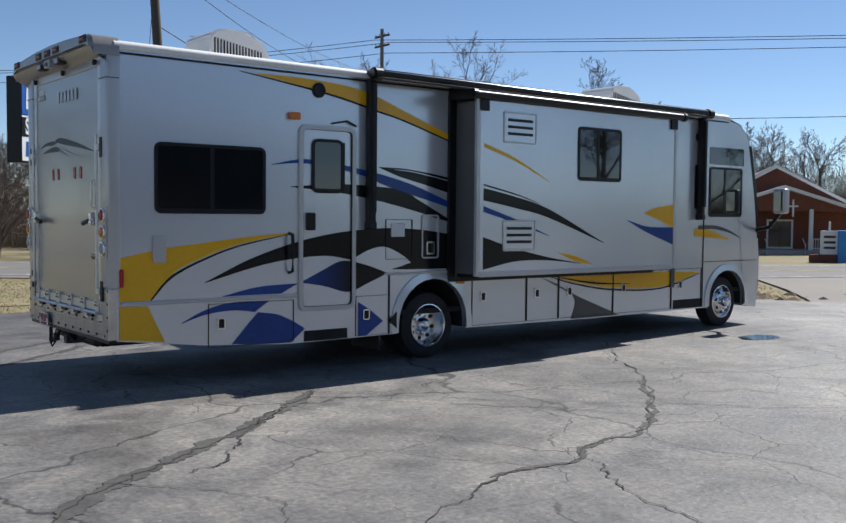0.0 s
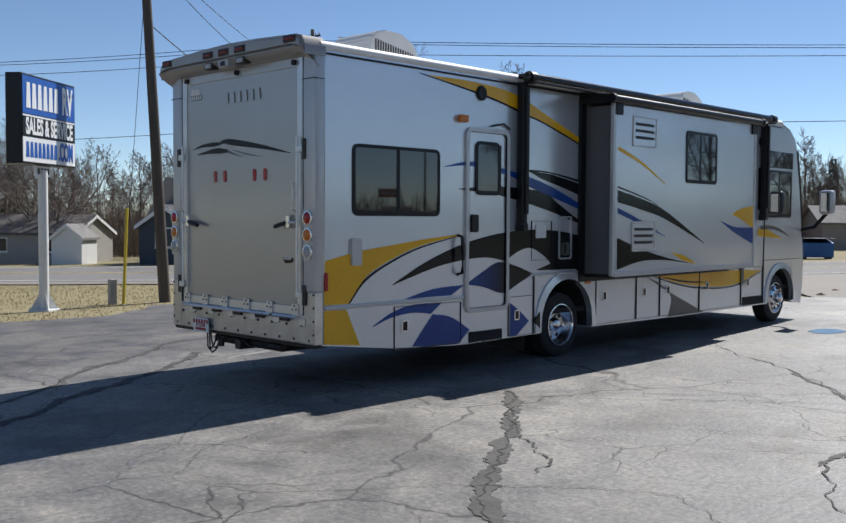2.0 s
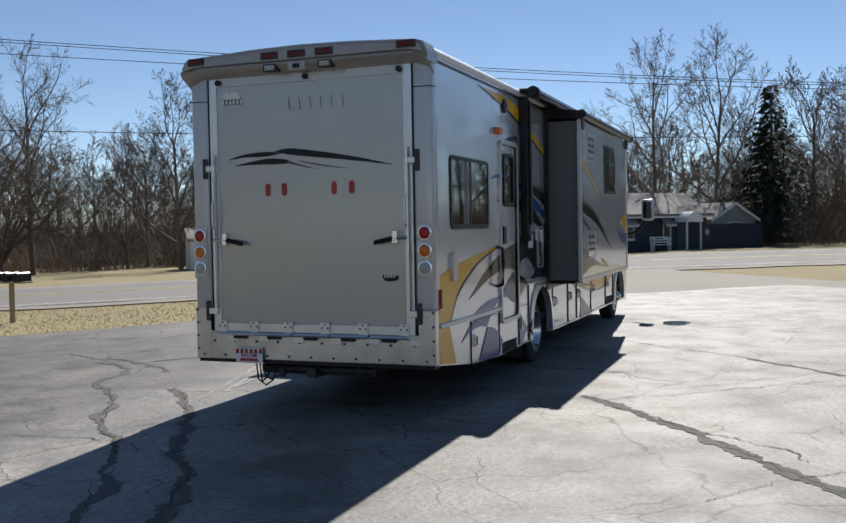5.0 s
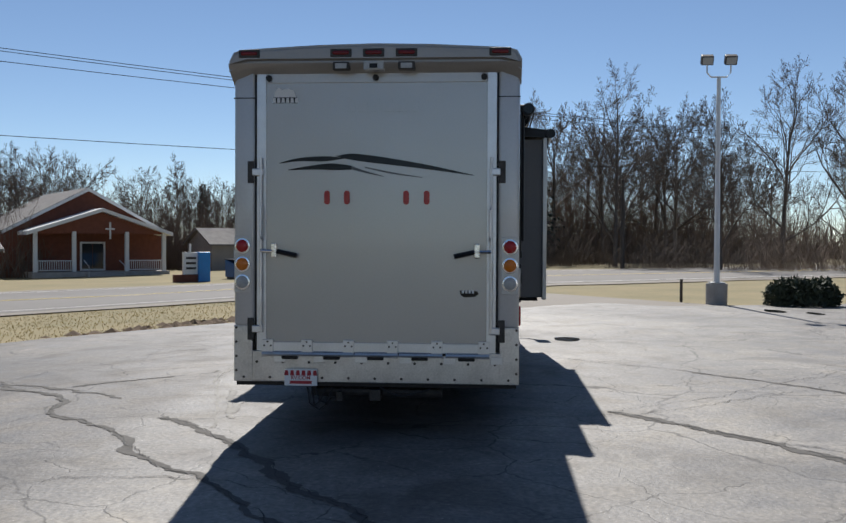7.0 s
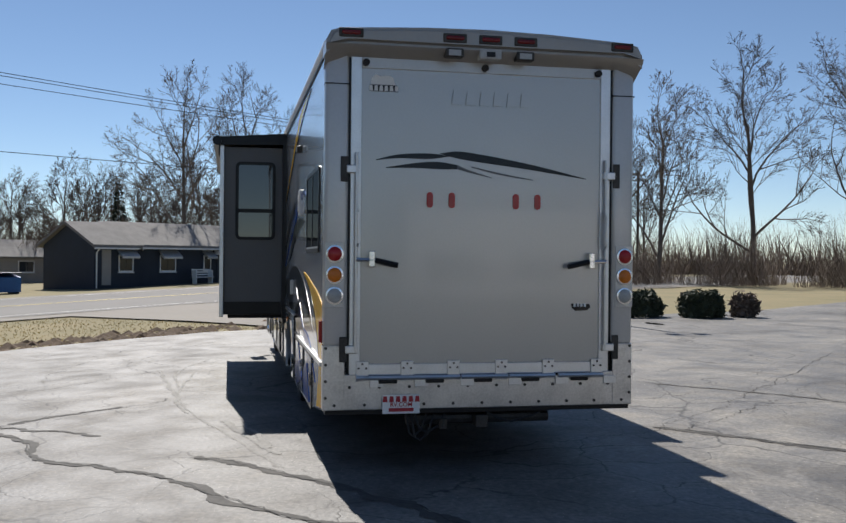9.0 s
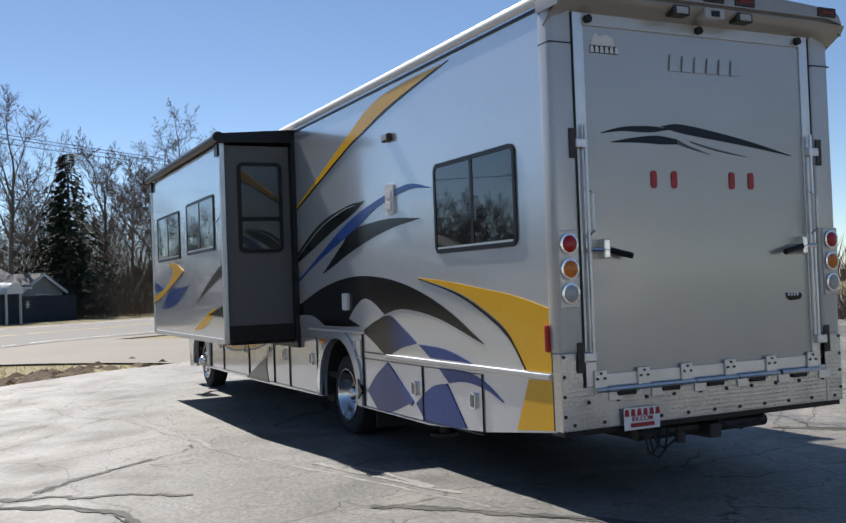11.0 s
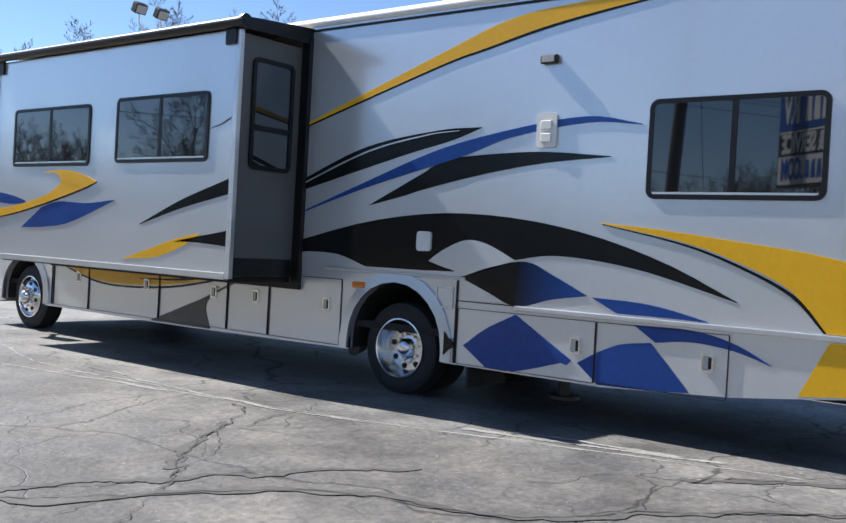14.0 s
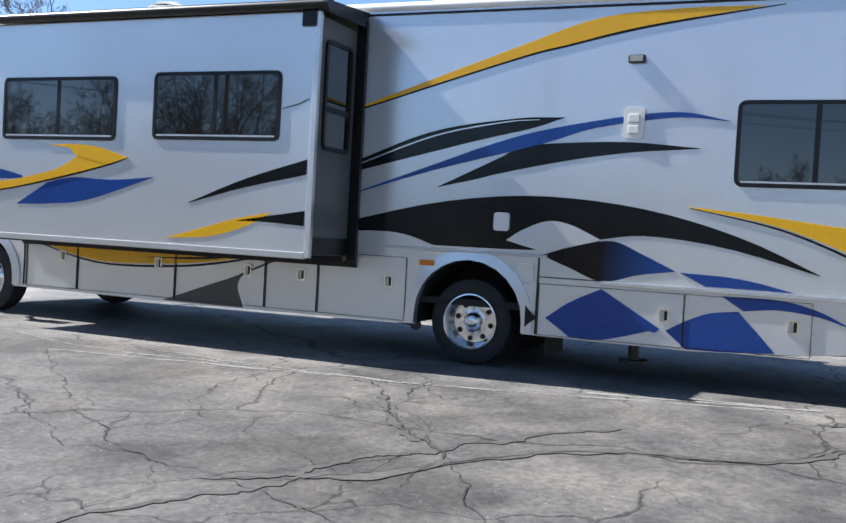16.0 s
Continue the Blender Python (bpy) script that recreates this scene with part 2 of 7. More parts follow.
def ribbon(bm, top, bottom, to3, d0, d1, n=20):
    """A painted shape between two smooth edges, as a film of real thickness."""
    A, B = curve(top, n), curve(bottom, n)
    v = [[bm.verts.new(to3(a, b, d)) for a, b in line] for d in (d0, d1) for line in (A, B)]
    for i in range(n):
        bm.faces.new((v[2][i], v[2][i + 1], v[3][i + 1], v[3][i]))
        bm.faces.new((v[0][i], v[2][i], v[2][i + 1], v[0][i + 1]) [::-1])
        bm.faces.new((v[1][i], v[3][i], v[3][i + 1], v[1][i + 1]))
    bmesh.ops.remove_doubles(bm, verts=bm.verts, dist=0.0004)
    return bm


def rounded(a0, a1, b0, b1, r, n=5):
    out = []
    for ca, cb, q in ((a1 - r, b1 - r, 0), (a0 + r, b1 - r, 1), (a0 + r, b0 + r, 2), (a1 - r, b0 + r, 3)):
        for i in range(n + 1):
            t = (q + i / n) * math.pi / 2
            out.append((ca + r * math.cos(t), cb + r * math.sin(t)))
    return out


def frame_ring(bm, a0, a1, b0, b1, r, w, to3, d0, d1):
    """A rounded frame w wide round an opening."""
    o, i = rounded(a0, a1, b0, b1, r), rounded(a0 + w, a1 - w, b0 + w, b1 - w, max(r - w, 0.005))
    n = len(o)
    V = [[bm.verts.new(to3(a, b, d)) for a, b in L] for L in (o, i) for d in (d0, d1)]
    for k in range(n):
        j = (k + 1) % n
        bm.faces.new((V[1][k], V[1][j], V[3][j], V[3][k]))
        bm.faces.new((V[0][k], V[0][j], V[1][j], V[1][k]))
        bm.faces.new((V[2][k], V[2][j], V[3][j], V[3][k]))
    return bm


def lathe(bm, prof, centre, axis="y", n=32, caps=True):
    """Turns a profile of (radius, offset along the axis) round it."""
    rings = []
    for r, o in prof:
        ring = []
        for k in range(n):
            t = 2 * math.pi * k / n
            c, s = r * math.cos(t), r * math.sin(t)
            q = {"y": (c, o, s), "x": (o, c, s), "z": (c, s, o)}[axis]
            ring.append(bm.verts.new(Vector(centre) + Vector(q)))
        rings.append(ring)
    for a, b in zip(rings, rings[1:]):
        for k in range(n):
            bm.faces.new((a[k], a[(k + 1) % n], b[(k + 1) % n], b[k]))
    if caps:
        for ring in (rings[0], rings[-1]):
            bm.faces.new(ring)
    return bm


def letters(name, text, size, m, material, parent=None, depth=0.004, align="CENTER", bold=0.02):
    cu = bpy.data.curves.new(name, "FONT")
    cu.body, cu.size, cu.extrude, cu.align_x, cu.align_y, cu.offset = text, size, depth, align, "CENTER", bold * size
    ob = new(name, cu)
    me = bpy.data.meshes.new_from_object(ob)
    bpy.data.objects.remove(ob)
    me.materials.append(material)
    ob = new(name, me)
    ob.parent = parent
    ob.matrix_basis = m
    return ob


def bars(name, count, size, m, material, parent=None, depth=0.004, wide=1.0, tall=1.0):
    """A row of plain upright blocks, as wide and high as a name's letters, each a part."""
    w, h = 0.25 * size * wide, 0.34 * size * tall
    bm = bmesh.new()
    lo = [bm.verts.new((a * w, b * h, 0)) for a, b in ((-1, -1), (1, -1), (0.7, 1), (-0.7, 1))]
    hi = [bm.verts.new((a * w, b * h, depth)) for a, b in ((-1, -1), (1, -1), (0.7, 1), (-0.7, 1))]
    bm.faces.new(hi)
    for i in range(4):
        bm.faces.new((lo[i], lo[(i + 1) % 4], hi[(i + 1) % 4], hi[i]))
    me = bpy.data.meshes.new(name)
    bm.to_mesh(me)
    bm.free()
    me.materials.append(material)
    for k in range(count):
        ob = new(name, me)
        ob.parent = parent
        ob.matrix_basis = m @ pose((k - (count - 1) / 2) * 0.66 * size * wide, 0, 0)


def height(x, y):
    """The lie of the land: level where the motorhome stands, falling gently to one side."""
    return -0.04 * min(max(0.0, y - 2.5), 11.5) - 0.02 * max(0.0, y - 14.0)

# ---- ground, lot and road ----
def land(x, y):
    return height(min(x, 70.0), min(y, 62.0))


def axis_steps(lo, hi, fine_lo, fine_hi, step):
    v = list(np.arange(fine_lo, fine_hi + 0.01, step))
    a = fine_lo
    while a > lo:
        a -= max(step, (fine_lo - a) * 0.35 + step)
        v.insert(0, a)
    a = fine_hi
    while a < hi:
        a += max(step, (a - fine_hi) * 0.35 + step)
        v.append(a)
    return [float(q) for q in v]


def sheet(name, inside, xs, ys, lift, material, kind="structure"):
    """A draped sheet over the grid cells whose middle lies inside."""
    verts, faces, seen = [], [], {}
    for i in range(len(xs) - 1):
        for j in range(len(ys) - 1):
            if not inside((xs[i] + xs[i + 1]) / 2, (ys[j] + ys[j + 1]) / 2):
                continue
            f = []
            for a, b in ((i, j), (i + 1, j), (i + 1, j + 1), (i, j + 1)):
                if (a, b) not in seen:
                    seen[a, b] = len(verts)
                    verts.append((xs[a], ys[b], land(xs[a], ys[b]) + lift))
                f.append(seen[a, b])
            faces.append(f)
    rim = collections.Counter(tuple(sorted((f[k], f[k - 1]))) for f in faces for k in range(4))
    beside = collections.defaultdict(list)
    for (a, b), n in rim.items():
        if n == 1:
            beside[a].append(b)
            beside[b].append(a)
    for _ in range(4):
        moved = {a: (sum((Vector(verts[b]) for b in nb), Vector()) / len(nb)).lerp(Vector(verts[a]), 0.4) for a, nb in beside.items() if len(nb) == 2 and abs(verts[a][0]) < 50 and abs(verts[a][1]) < 50}
        for a, v in moved.items():
            verts[a] = (v.x, v.y, land(v.x, v.y) + lift)
    me = bpy.data.meshes.new(name)
    me.from_pydata(verts, [], faces)
    me.materials.append(material)
    ob = new(name, me)
    for p in me.polygons:
        p.use_smooth = True
    return tagged(ob, kind=kind)


# dry winter grass with bare earth
GROUND = mat("winter_ground", (0.25, 0.20, 0.105), 0.95, 0.0, 0.2, 0.35, 9, 0.12, shade2=(0.185, 0.165, 0.080))
xs = axis_steps(-1500, 2500, -40, 80, 2.0)
ys = axis_steps(-2000, 2000, -60, 80, 2.0)
ground = tagged(sheet("ground", lambda x, y: True, xs, ys, -0.05, GROUND), "dry winter grass and bare earth", "ground")

# the lot: weathered, patched asphalt with cracks, oil and old paint
LOT = bpy.data.materials.new("lot_asphalt")
LOT.use_nodes = True
nt = LOT.node_tree
bs = nt.nodes["Principled BSDF"]
tc = nt.nodes.new("ShaderNodeTexCoord")


def noise_node(scale, detail=5, distortion=0.0):
    n = nt.nodes.new("ShaderNodeTexNoise")
    n.inputs["Scale"].default_value, n.inputs["Detail"].default_value, n.inputs["Distortion"].default_value = scale, detail, distortion
    nt.links.new(tc.outputs["Object"], n.inputs["Vector"])
    return n


def ramp_node(src, stops):
    r = nt.nodes.new("ShaderNodeValToRGB")
    while len(r.color_ramp.elements) < len(stops):
        r.color_ramp.elements.new(0.5)
    for e, (p, c) in zip(r.color_ramp.elements, stops):
        e.position, e.color = p, (*c, 1) if len(c) == 3 else c
    nt.links.new(src, r.inputs[0])
    return r.outputs[0]


def mix_node(fac, a, b, mode="MIX"):
    m = nt.nodes.new("ShaderNodeMix")
    m.data_type, m.blend_type = "RGBA", mode
    nt.links.new(fac, m.inputs[0]) if not isinstance(fac, float) else setattr(m.inputs[0], "default_value", fac)
    nt.links.new(a, m.inputs[6])
    nt.links.new(b, m.inputs[7])
    return m.outputs[2]


big, mid_n, fine_n, speck = noise_node(0.22, 6, 0.4), noise_node(1.6, 6, 0.3), noise_node(22, 4), noise_node(48, 2)
base = ramp_node(big.outputs[0], [(0.30, (0.125, 0.123, 0.121)), (0.50, (0.175, 0.171, 0.165)), (0.70, (0.255, 0.245, 0.228))])
patch = ramp_node(mid_n.outputs[0], [(0.33, (0.74, 0.74, 0.75)), (0.5, (0.98, 0.98, 0.98)), (0.66, (1.18, 1.16, 1.12))])
c1 = mix_node(1.0, base, patch, "MULTIPLY")
grit = ramp_node(fine_n.outputs[0], [(0.3, (0.70, 0.70, 0.70)), (0.7, (1.26, 1.25, 1.23))])
mottle = ramp_node(noise_node(6.5, 6, 0.6).outputs[0], [(0.30, (0.82, 0.82, 0.82)), (0.52, (1.0, 1.0, 1.0)), (0.70, (1.16, 1.15, 1.12))])
c2 = mix_node(1.0, mix_node(1.0, c1, mottle, "MULTIPLY"), grit, "MULTIPLY")
specks = ramp_node(speck.outputs[0], [(0.69, (0, 0, 0)), (0.74, (1, 1, 1))])
pale = nt.nodes.new("ShaderNodeRGB")
pale.outputs[0].default_value = (0.52, 0.50, 0.46, 1)
c3 = mix_node(specks, c2, pale.outputs[0])
# hairline cracks between irregular cells, only in the worn stretches
warp = nt.nodes.new("ShaderNodeVectorMath")
warp.operation = "MULTIPLY_ADD"
warp.inputs[1].default_value = (1.1, 1.1, 0.0)
nt.links.new(noise_node(1.1, 5).outputs["Color"], warp.inputs[0])
nt.links.new(tc.outputs["Object"], warp.inputs[2])
flat = nt.nodes.new("ShaderNodeVectorMath")
flat.operation = "MULTIPLY"
flat.inputs[1].default_value = (1, 1, 0)
nt.links.new(warp.outputs[0], flat.inputs[0])


def crack_mask(scale, width):
    v = nt.nodes.new("ShaderNodeTexVoronoi")
    v.feature = "DISTANCE_TO_EDGE"
    v.inputs["Scale"].default_value = scale
    nt.links.new(flat.outputs[0], v.inputs["Vector"])
    return ramp_node(v.outputs["Distance"], [(0.0, (1, 1, 1)), (width, (0, 0, 0))])


dark = nt.nodes.new("ShaderNodeRGB")
dark.outputs[0].default_value = (0.035, 0.033, 0.030, 1)
worn = ramp_node(noise_node(0.45, 4).outputs[0], [(0.41, (0, 0, 0)), (0.51, (1, 1, 1))])
fine_cracks = mix_node(1.0, crack_mask(0.9, 0.011), worn, "MULTIPLY")
c4 = mix_node(fine_cracks, c3, dark.outputs[0])
c5 = mix_node(crack_mask(0.16, 0.0030), c4, dark.outputs[0])
# side away from the entrance coloured darker, browner, to imitate its missing sun glare
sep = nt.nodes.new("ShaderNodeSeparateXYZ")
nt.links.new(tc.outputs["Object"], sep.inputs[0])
dim_edge = nt.nodes.new("ShaderNodeMath")
dim_edge.operation = "MULTIPLY_ADD"
dim_edge.inputs[1].default_value = 1.4
nt.links.new(noise_node(0.8, 5).outputs[0], dim_edge.inputs[0])
nt.links.new(sep.outputs["Y"], dim_edge.inputs[2])
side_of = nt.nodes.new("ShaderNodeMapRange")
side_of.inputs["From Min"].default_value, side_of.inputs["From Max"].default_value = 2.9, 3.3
nt.links.new(dim_edge.outputs[0], side_of.inputs["Value"])
glare_dimmed = ramp_node(side_of.outputs[0], [(0.0, (1.0, 0.985, 0.96)), (1.0, (0.67, 0.645, 0.62))])
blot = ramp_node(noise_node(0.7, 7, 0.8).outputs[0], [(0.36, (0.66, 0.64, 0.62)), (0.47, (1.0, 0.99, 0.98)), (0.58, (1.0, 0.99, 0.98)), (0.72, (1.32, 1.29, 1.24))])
c6 = mix_node(1.0, mix_node(1.0, c5, glare_dimmed, "MULTIPLY"), blot, "MULTIPLY")
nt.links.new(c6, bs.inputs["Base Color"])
rough = ramp_node(mid_n.outputs[0], [(0.3, (0.54, 0.54, 0.54)), (0.7, (0.76, 0.76, 0.76))])
nt.links.new(rough, bs.inputs["Roughness"])
bs.inputs["Specular IOR Level"].default_value = 0.55
bp = nt.nodes.new("ShaderNodeBump")
bp.inputs["Strength"].default_value, bp.inputs["Distance"].default_value = 0.35, 0.012
nt.links.new(mix_node(0.5, grit, fine_cracks, "SUBTRACT"), bp.inputs["Height"])
nt.links.new(bp.outputs[0], bs.inputs["Normal"])

ROAD_N = Vector((0.783, 0.622))


def across(x, y):
    return ROAD_N.x * x + ROAD_N.y * y


def along(x, y):
    return ROAD_N.y * x - ROAD_N.x * y


def in_lot(x, y):
    """Whether the lot's asphalt covers a place: its far edge, and the lawn beside it."""
    s, u = across(x, y), along(x, y)
    edge = 13.2 + 0.4 * math.sin(u * 0.45) if u < 16.5 else 11.4 - 0.35 * min(u - 16.5, 9.0)
    return s < edge and u > -5.9 - 0.9 * max(0.0, 9.0 - s) + 0.25 * math.sin(s * 0.8) + 0.12 * math.sin(s * 2.9) and x > -60 and y > -55


lx, ly = axis_steps(-60, 30, -14, 20, 0.25), axis_steps(-55, 40, -16, 20, 0.25)
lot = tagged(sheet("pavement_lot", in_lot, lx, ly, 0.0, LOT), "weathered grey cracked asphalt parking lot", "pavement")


def strip(name, s0, s1, u0, u1, lift, material, label, category, step=2.0, wob=0.0):
    verts, faces = [], []
    nu, ns = max(2, int((u1 - u0) / step)), max(1, int((s1 - s0) / 2.0))
    for i in range(nu + 1):
        for j in range(ns + 1):
            u = u0 + (u1 - u0) * i / nu
            s = s0 + (s1 - s0) * j / ns
            if wob and j in (0, ns):
                s += wob * noise.noise((u * 0.6, s, 1.0))
            x, y = ROAD_N.x * s + ROAD_N.y * u, ROAD_N.y * s - ROAD_N.x * u
            verts.append((x, y, land(x, y) + lift))
    for i in range(nu):
        for j in range(ns):
            a = i * (ns + 1) + j
            faces.append((a, a + ns + 1, a + ns + 2, a + 1))
    me = bpy.data.meshes.new(name)
    me.from_pydata(verts, [], faces)
    me.materials.append(material)
    return tagged(new(name, me), label, category, kind="structure")


strip("road", 24.8, 40.4, -240, 240, -0.006, ASPHALT_ROAD, "pale sun-bleached asphalt highway", "road")
strip("shoulder_near", 23.2, 24.8, -240, 240, -0.012, APRON, "pale gravel and concrete road shoulder", "shoulder", wob=0.6)
strip("shoulder_far", 40.4, 41.8, -240, 240, -0.012, APRON, "pale gravel road shoulder", "shoulder", wob=0.6)
strip("drive_apron", 10.6, 23.4, 9.6, 18.6, -0.008, APRON, "tan worn concrete driveway apron", "driveway", wob=0.3)
for s, lab in ((25.6, "white"), (39.6, "white"), (32.4, "yellow"), (32.8, "yellow")):
    strip("lane_line", s, s + 0.14, -240, 240, 0.0, PAINTLINE if lab == "white" else YELLOWGUARD, f"{lab} painted line along the road", "road marking")


# mounded sods and grass tufts along the verge
def tufts(name, n, place, size, material, seed):
    r = random.Random(seed)
    verts, faces = [], []
    for _ in range(n):
        x, y = place(r)
        if in_lot(x, y):
            continue
        z = land(x, y) - 0.05
        h, k = size * r.uniform(0.4, 1.3), r.randrange(3, 6)
        for _ in range(k):
            t, lean = r.uniform(0, 6.28), r.uniform(0.1, 0.9)
            dx, dy = math.cos(t), math.sin(t)
            w = 0.006 + 0.006 * r.random()
            a = len(verts)
            verts += [(x - dy * w, y + dx * w, z), (x + dy * w, y - dx * w, z), (x + dx * h * lean, y + dy * h * lean, z + h)]
            faces.append((a, a + 1, a + 2))
    me = bpy.data.meshes.new(name)
    me.from_pydata(verts, [], faces)
    me.materials.append(material)
    return tagged(new(name, me), "short dry straw-coloured grass on the verge", "grass", kind="stuff")


def verge(r):
    u, s = r.uniform(-40, 9.4), r.uniform(-6, 23.0)
    return ROAD_N.x * s + ROAD_N.y * u, ROAD_N.y * s - ROAD_N.x * u


tufts("grass", 48000, verge, 0.040, DRYGRASS, 3)
MUD = mat("sod_clods", (0.13, 0.085, 0.05), 0.95, 0.0, 0.4, 4, 20, 0.3)
r = random.Random(8)
cl_v, cl_f = [], []
for _ in range(240):
    u, s = r.gauss(6.0, 2.0), 14.4 + r.gauss(0, 0.6)
    x, y = ROAD_N.x * s + ROAD_N.y * u, ROAD_N.y * s - ROAD_N.x * u
    if in_lot(x, y):
        continue
    k = r.uniform(0.05, 0.22)
    a = len(cl_v)
    z = land(x, y) - 0.05
    ring = [(x + k * math.cos(t) * r.uniform(0.7, 1.3), y + k * math.sin(t) * r.uniform(0.7, 1.3), z) for t in np.arange(0, 6.2, 1.05)]
    cl_v += [*ring, (x + r.uniform(-k, k) * 0.3, y, z + k * r.uniform(0.3, 0.6))]
    cl_f += [(a + i, a + (i + 1) % 6, a + 6) for i in range(6)]
me = bpy.data.meshes.new("clods")
me.from_pydata(cl_v, [], cl_f)
me.materials.append(MUD)
tagged(new("clods", me), "brown clods of dug-up sod at the lot's edge", "soil", kind="stuff")

# rainwater standing in a hollow of the lot
WATER = mat("puddle_water", (0.015, 0.016, 0.018), 0.06, spec=0.3)


def puddle(cx, cy, a, b, seed):
    bm = bmesh.new()
    r = random.Random(seed)
    n = 28
    ring = []
    for i in range(n):
        t = 2 * math.pi * i / n
        q = 1 + 0.25 * noise.noise((math.cos(t) * 1.5, math.sin(t) * 1.5, seed))
        ring.append(bm.verts.new((cx + a * q * math.cos(t), cy + b * q * math.sin(t), 0.005)))
    bm.faces.new(ring)
    return tagged(link_bm("puddle", bm, WATER), "shallow puddle of rainwater on the asphalt", "puddle", "puddles on the lot")


puddle(9.4, -2.45, 0.40, 0.24, 1)
puddle(17.6, -8.6, 0.6, 0.25, 2)
puddle(16.8, -9.4, 0.45, 0.2, 4)

# old crack repairs and stains in the lot, a few long ones
CRACK = mat("crack_fill", (0.030, 0.028, 0.026), 0.8, 0.0, 0.3, 3, 30, 0.1)
STAIN = mat("dirt_in_cracks", (0.078, 0.073, 0.066), 0.85, 0.0, 0.4, 3, 25, 0.1)
OLDPAINT = mat("old_line_paint", (0.25, 0.24, 0.22), 0.8, 0.0, 0.35, 3, 24, 0.1)


def crack(pts, w, seed, material=CRACK, lift=0.004, name="crack", rag=1.0):
    r = random.Random(seed)
    line = curve(pts, 150)
    bm = bmesh.new()
    L, R = [], []
    for i, (x, y) in enumerate(line):
        a, b = line[max(i - 1, 0)], line[min(i + 1, len(line) - 1)]
        d = Vector((b[0] - a[0], b[1] - a[1]))
        n = Vector((-d.y, d.x)).normalized() if d.length else Vector((0, 1))
        off = rag * 0.10 * noise.noise((x * 2.3, y * 2.3, seed)) + rag * 0.05 * noise.noise((x * 8, y * 8, seed)) + rag * 0.016 * noise.noise((x * 31, y * 31, seed))
        ww = w * (0.72 if material is STAIN else 0.55) * (0.15 + 1.1 * abs(noise.noise((x * 1.7, y * 1.7, seed + 7))) + 0.55 * abs(noise.noise((x * 14, y * 14, seed + 3)))) * (0.3 if i in (0, len(line) - 1) else 1)
        px, py = x + n.x * off, y + n.y * off
        z = land(px, py) + lift
        L.append(bm.verts.new((px + n.x * ww, py + n.y * ww, z)))
        R.append(bm.verts.new((px - n.x * ww, py - n.y * ww, z)))
    for i in range(len(line) - 1):
        bm.faces.new((L[i], L[i + 1], R[i + 1], R[i]))
    me = link_bm(name, bm, material)
    return me


def dirt_band(pts, w, seed):
    return tagged(crack(pts, w, seed, STAIN, 0.0045, "dirt_stain", 1.0), "dark dirty band along a crack in the asphalt", "stain", "stains on the lot")


def fissure(pts, w, seed):
    return tagged(crack(pts, w, seed, CRACK, 0.0075, "crack", 1.05), "ragged dark crack in the asphalt", "crack", "cracks in the lot")


def worn_line(pts, w, seed):
    return tagged(crack(pts, w, seed, OLDPAINT, 0.0018 + 0.0006 * (seed - 30), "worn_line", 0.35), "worn pale paint line on the asphalt", "marking", "worn lines")


RIGHT_CRACK = [(6.9, -1.9), (6.4, -2.16), (4.95, -3.85), (3.75, -4.9), (2.9, -5.45), (2.17, -5.5), (1.8, -5.77), (0.97, -5.78), (0.2, -6.2), (-0.9, -6.9)]
fissure(RIGHT_CRACK, 0.022, 1)
dirt_band(RIGHT_CRACK[2:8], 0.07, 2)
fissure([(1.86, -5.78), (1.72, -6.15), (1.38, -6.9), (1.3, -8.0)], 0.018, 3)
MAIN = [(1.7, -2.3), (1.2, -2.75), (0.5, -3.32), (-0.36, -3.9), (-0.93, -4.25), (-1.5, -4.78), (-2.3, -5.6)]
dirt_band(MAIN, 0.19, 4)
fissure(MAIN, 0.035, 5)
fissure([(0.9, -2.9), (0.2, -3.7), (-0.3, -4.3), (-0.6, -4.5)], 0.018, 6)
fissure([(1.3, -2.0), (1.98, -2.65), (2.8, -3.66), (3.47, -4.31), (4.29, -5.07), (5.25, -5.98), (9.0, -9.5)], 0.016, 7)
fissure([(1.5, -2.5), (2.25, -3.5), (4.1, -5.7)], 0.014, 8)
LEFT = [(3.9, 5.6), (3.2, 5.05), (2.3, 4.0), (1.25, 3.6), (0.6, 2.86), (0.0, 2.4), (-1.0, 1.72), (-1.6, 1.08), (-2.7, 0.3), (-3.6, -0.2)]
dirt_band(LEFT, 0.12, 9)
fissure(LEFT, 0.017, 10)
BACK = [(0.9, 2.3), (0.5, 1.86), (-0.6, 1.0), (-1.6, 0.48), (-2.3, -0.15), (-3.3, -0.65), (-4.6, -1.6)]
dirt_band(BACK, 0.16, 11)
fissure(BACK, 0.025, 12)
fissure([(-2.4, 3.0), (-1.76, 2.34), (-1.5, 2.0), (-1.6, 0.98), (-1.9, 0.2)], 0.018, 13)
fissure([(2.8, 3.85), (3.2, 4.7), (4.5, 6.2), (6.5, 8.0)], 0.010, 14)
dirt_band([(4.2, 6.6), (3.6, 5.6), (3.47, 5.1), (3.2, 4.57), (3.0, 4.3), (2.2, 3.2)], 0.09, 15)
fissure([(4.45, 2.7), (4.2, 2.95), (3.77, 3.5), (3.55, 3.9), (3.1, 4.3), (2.9, 5.2)], 0.015, 16)
dirt_band([(4.0, 3.2), (3.6, 3.85), (3.2, 4.25)], 0.10, 17)
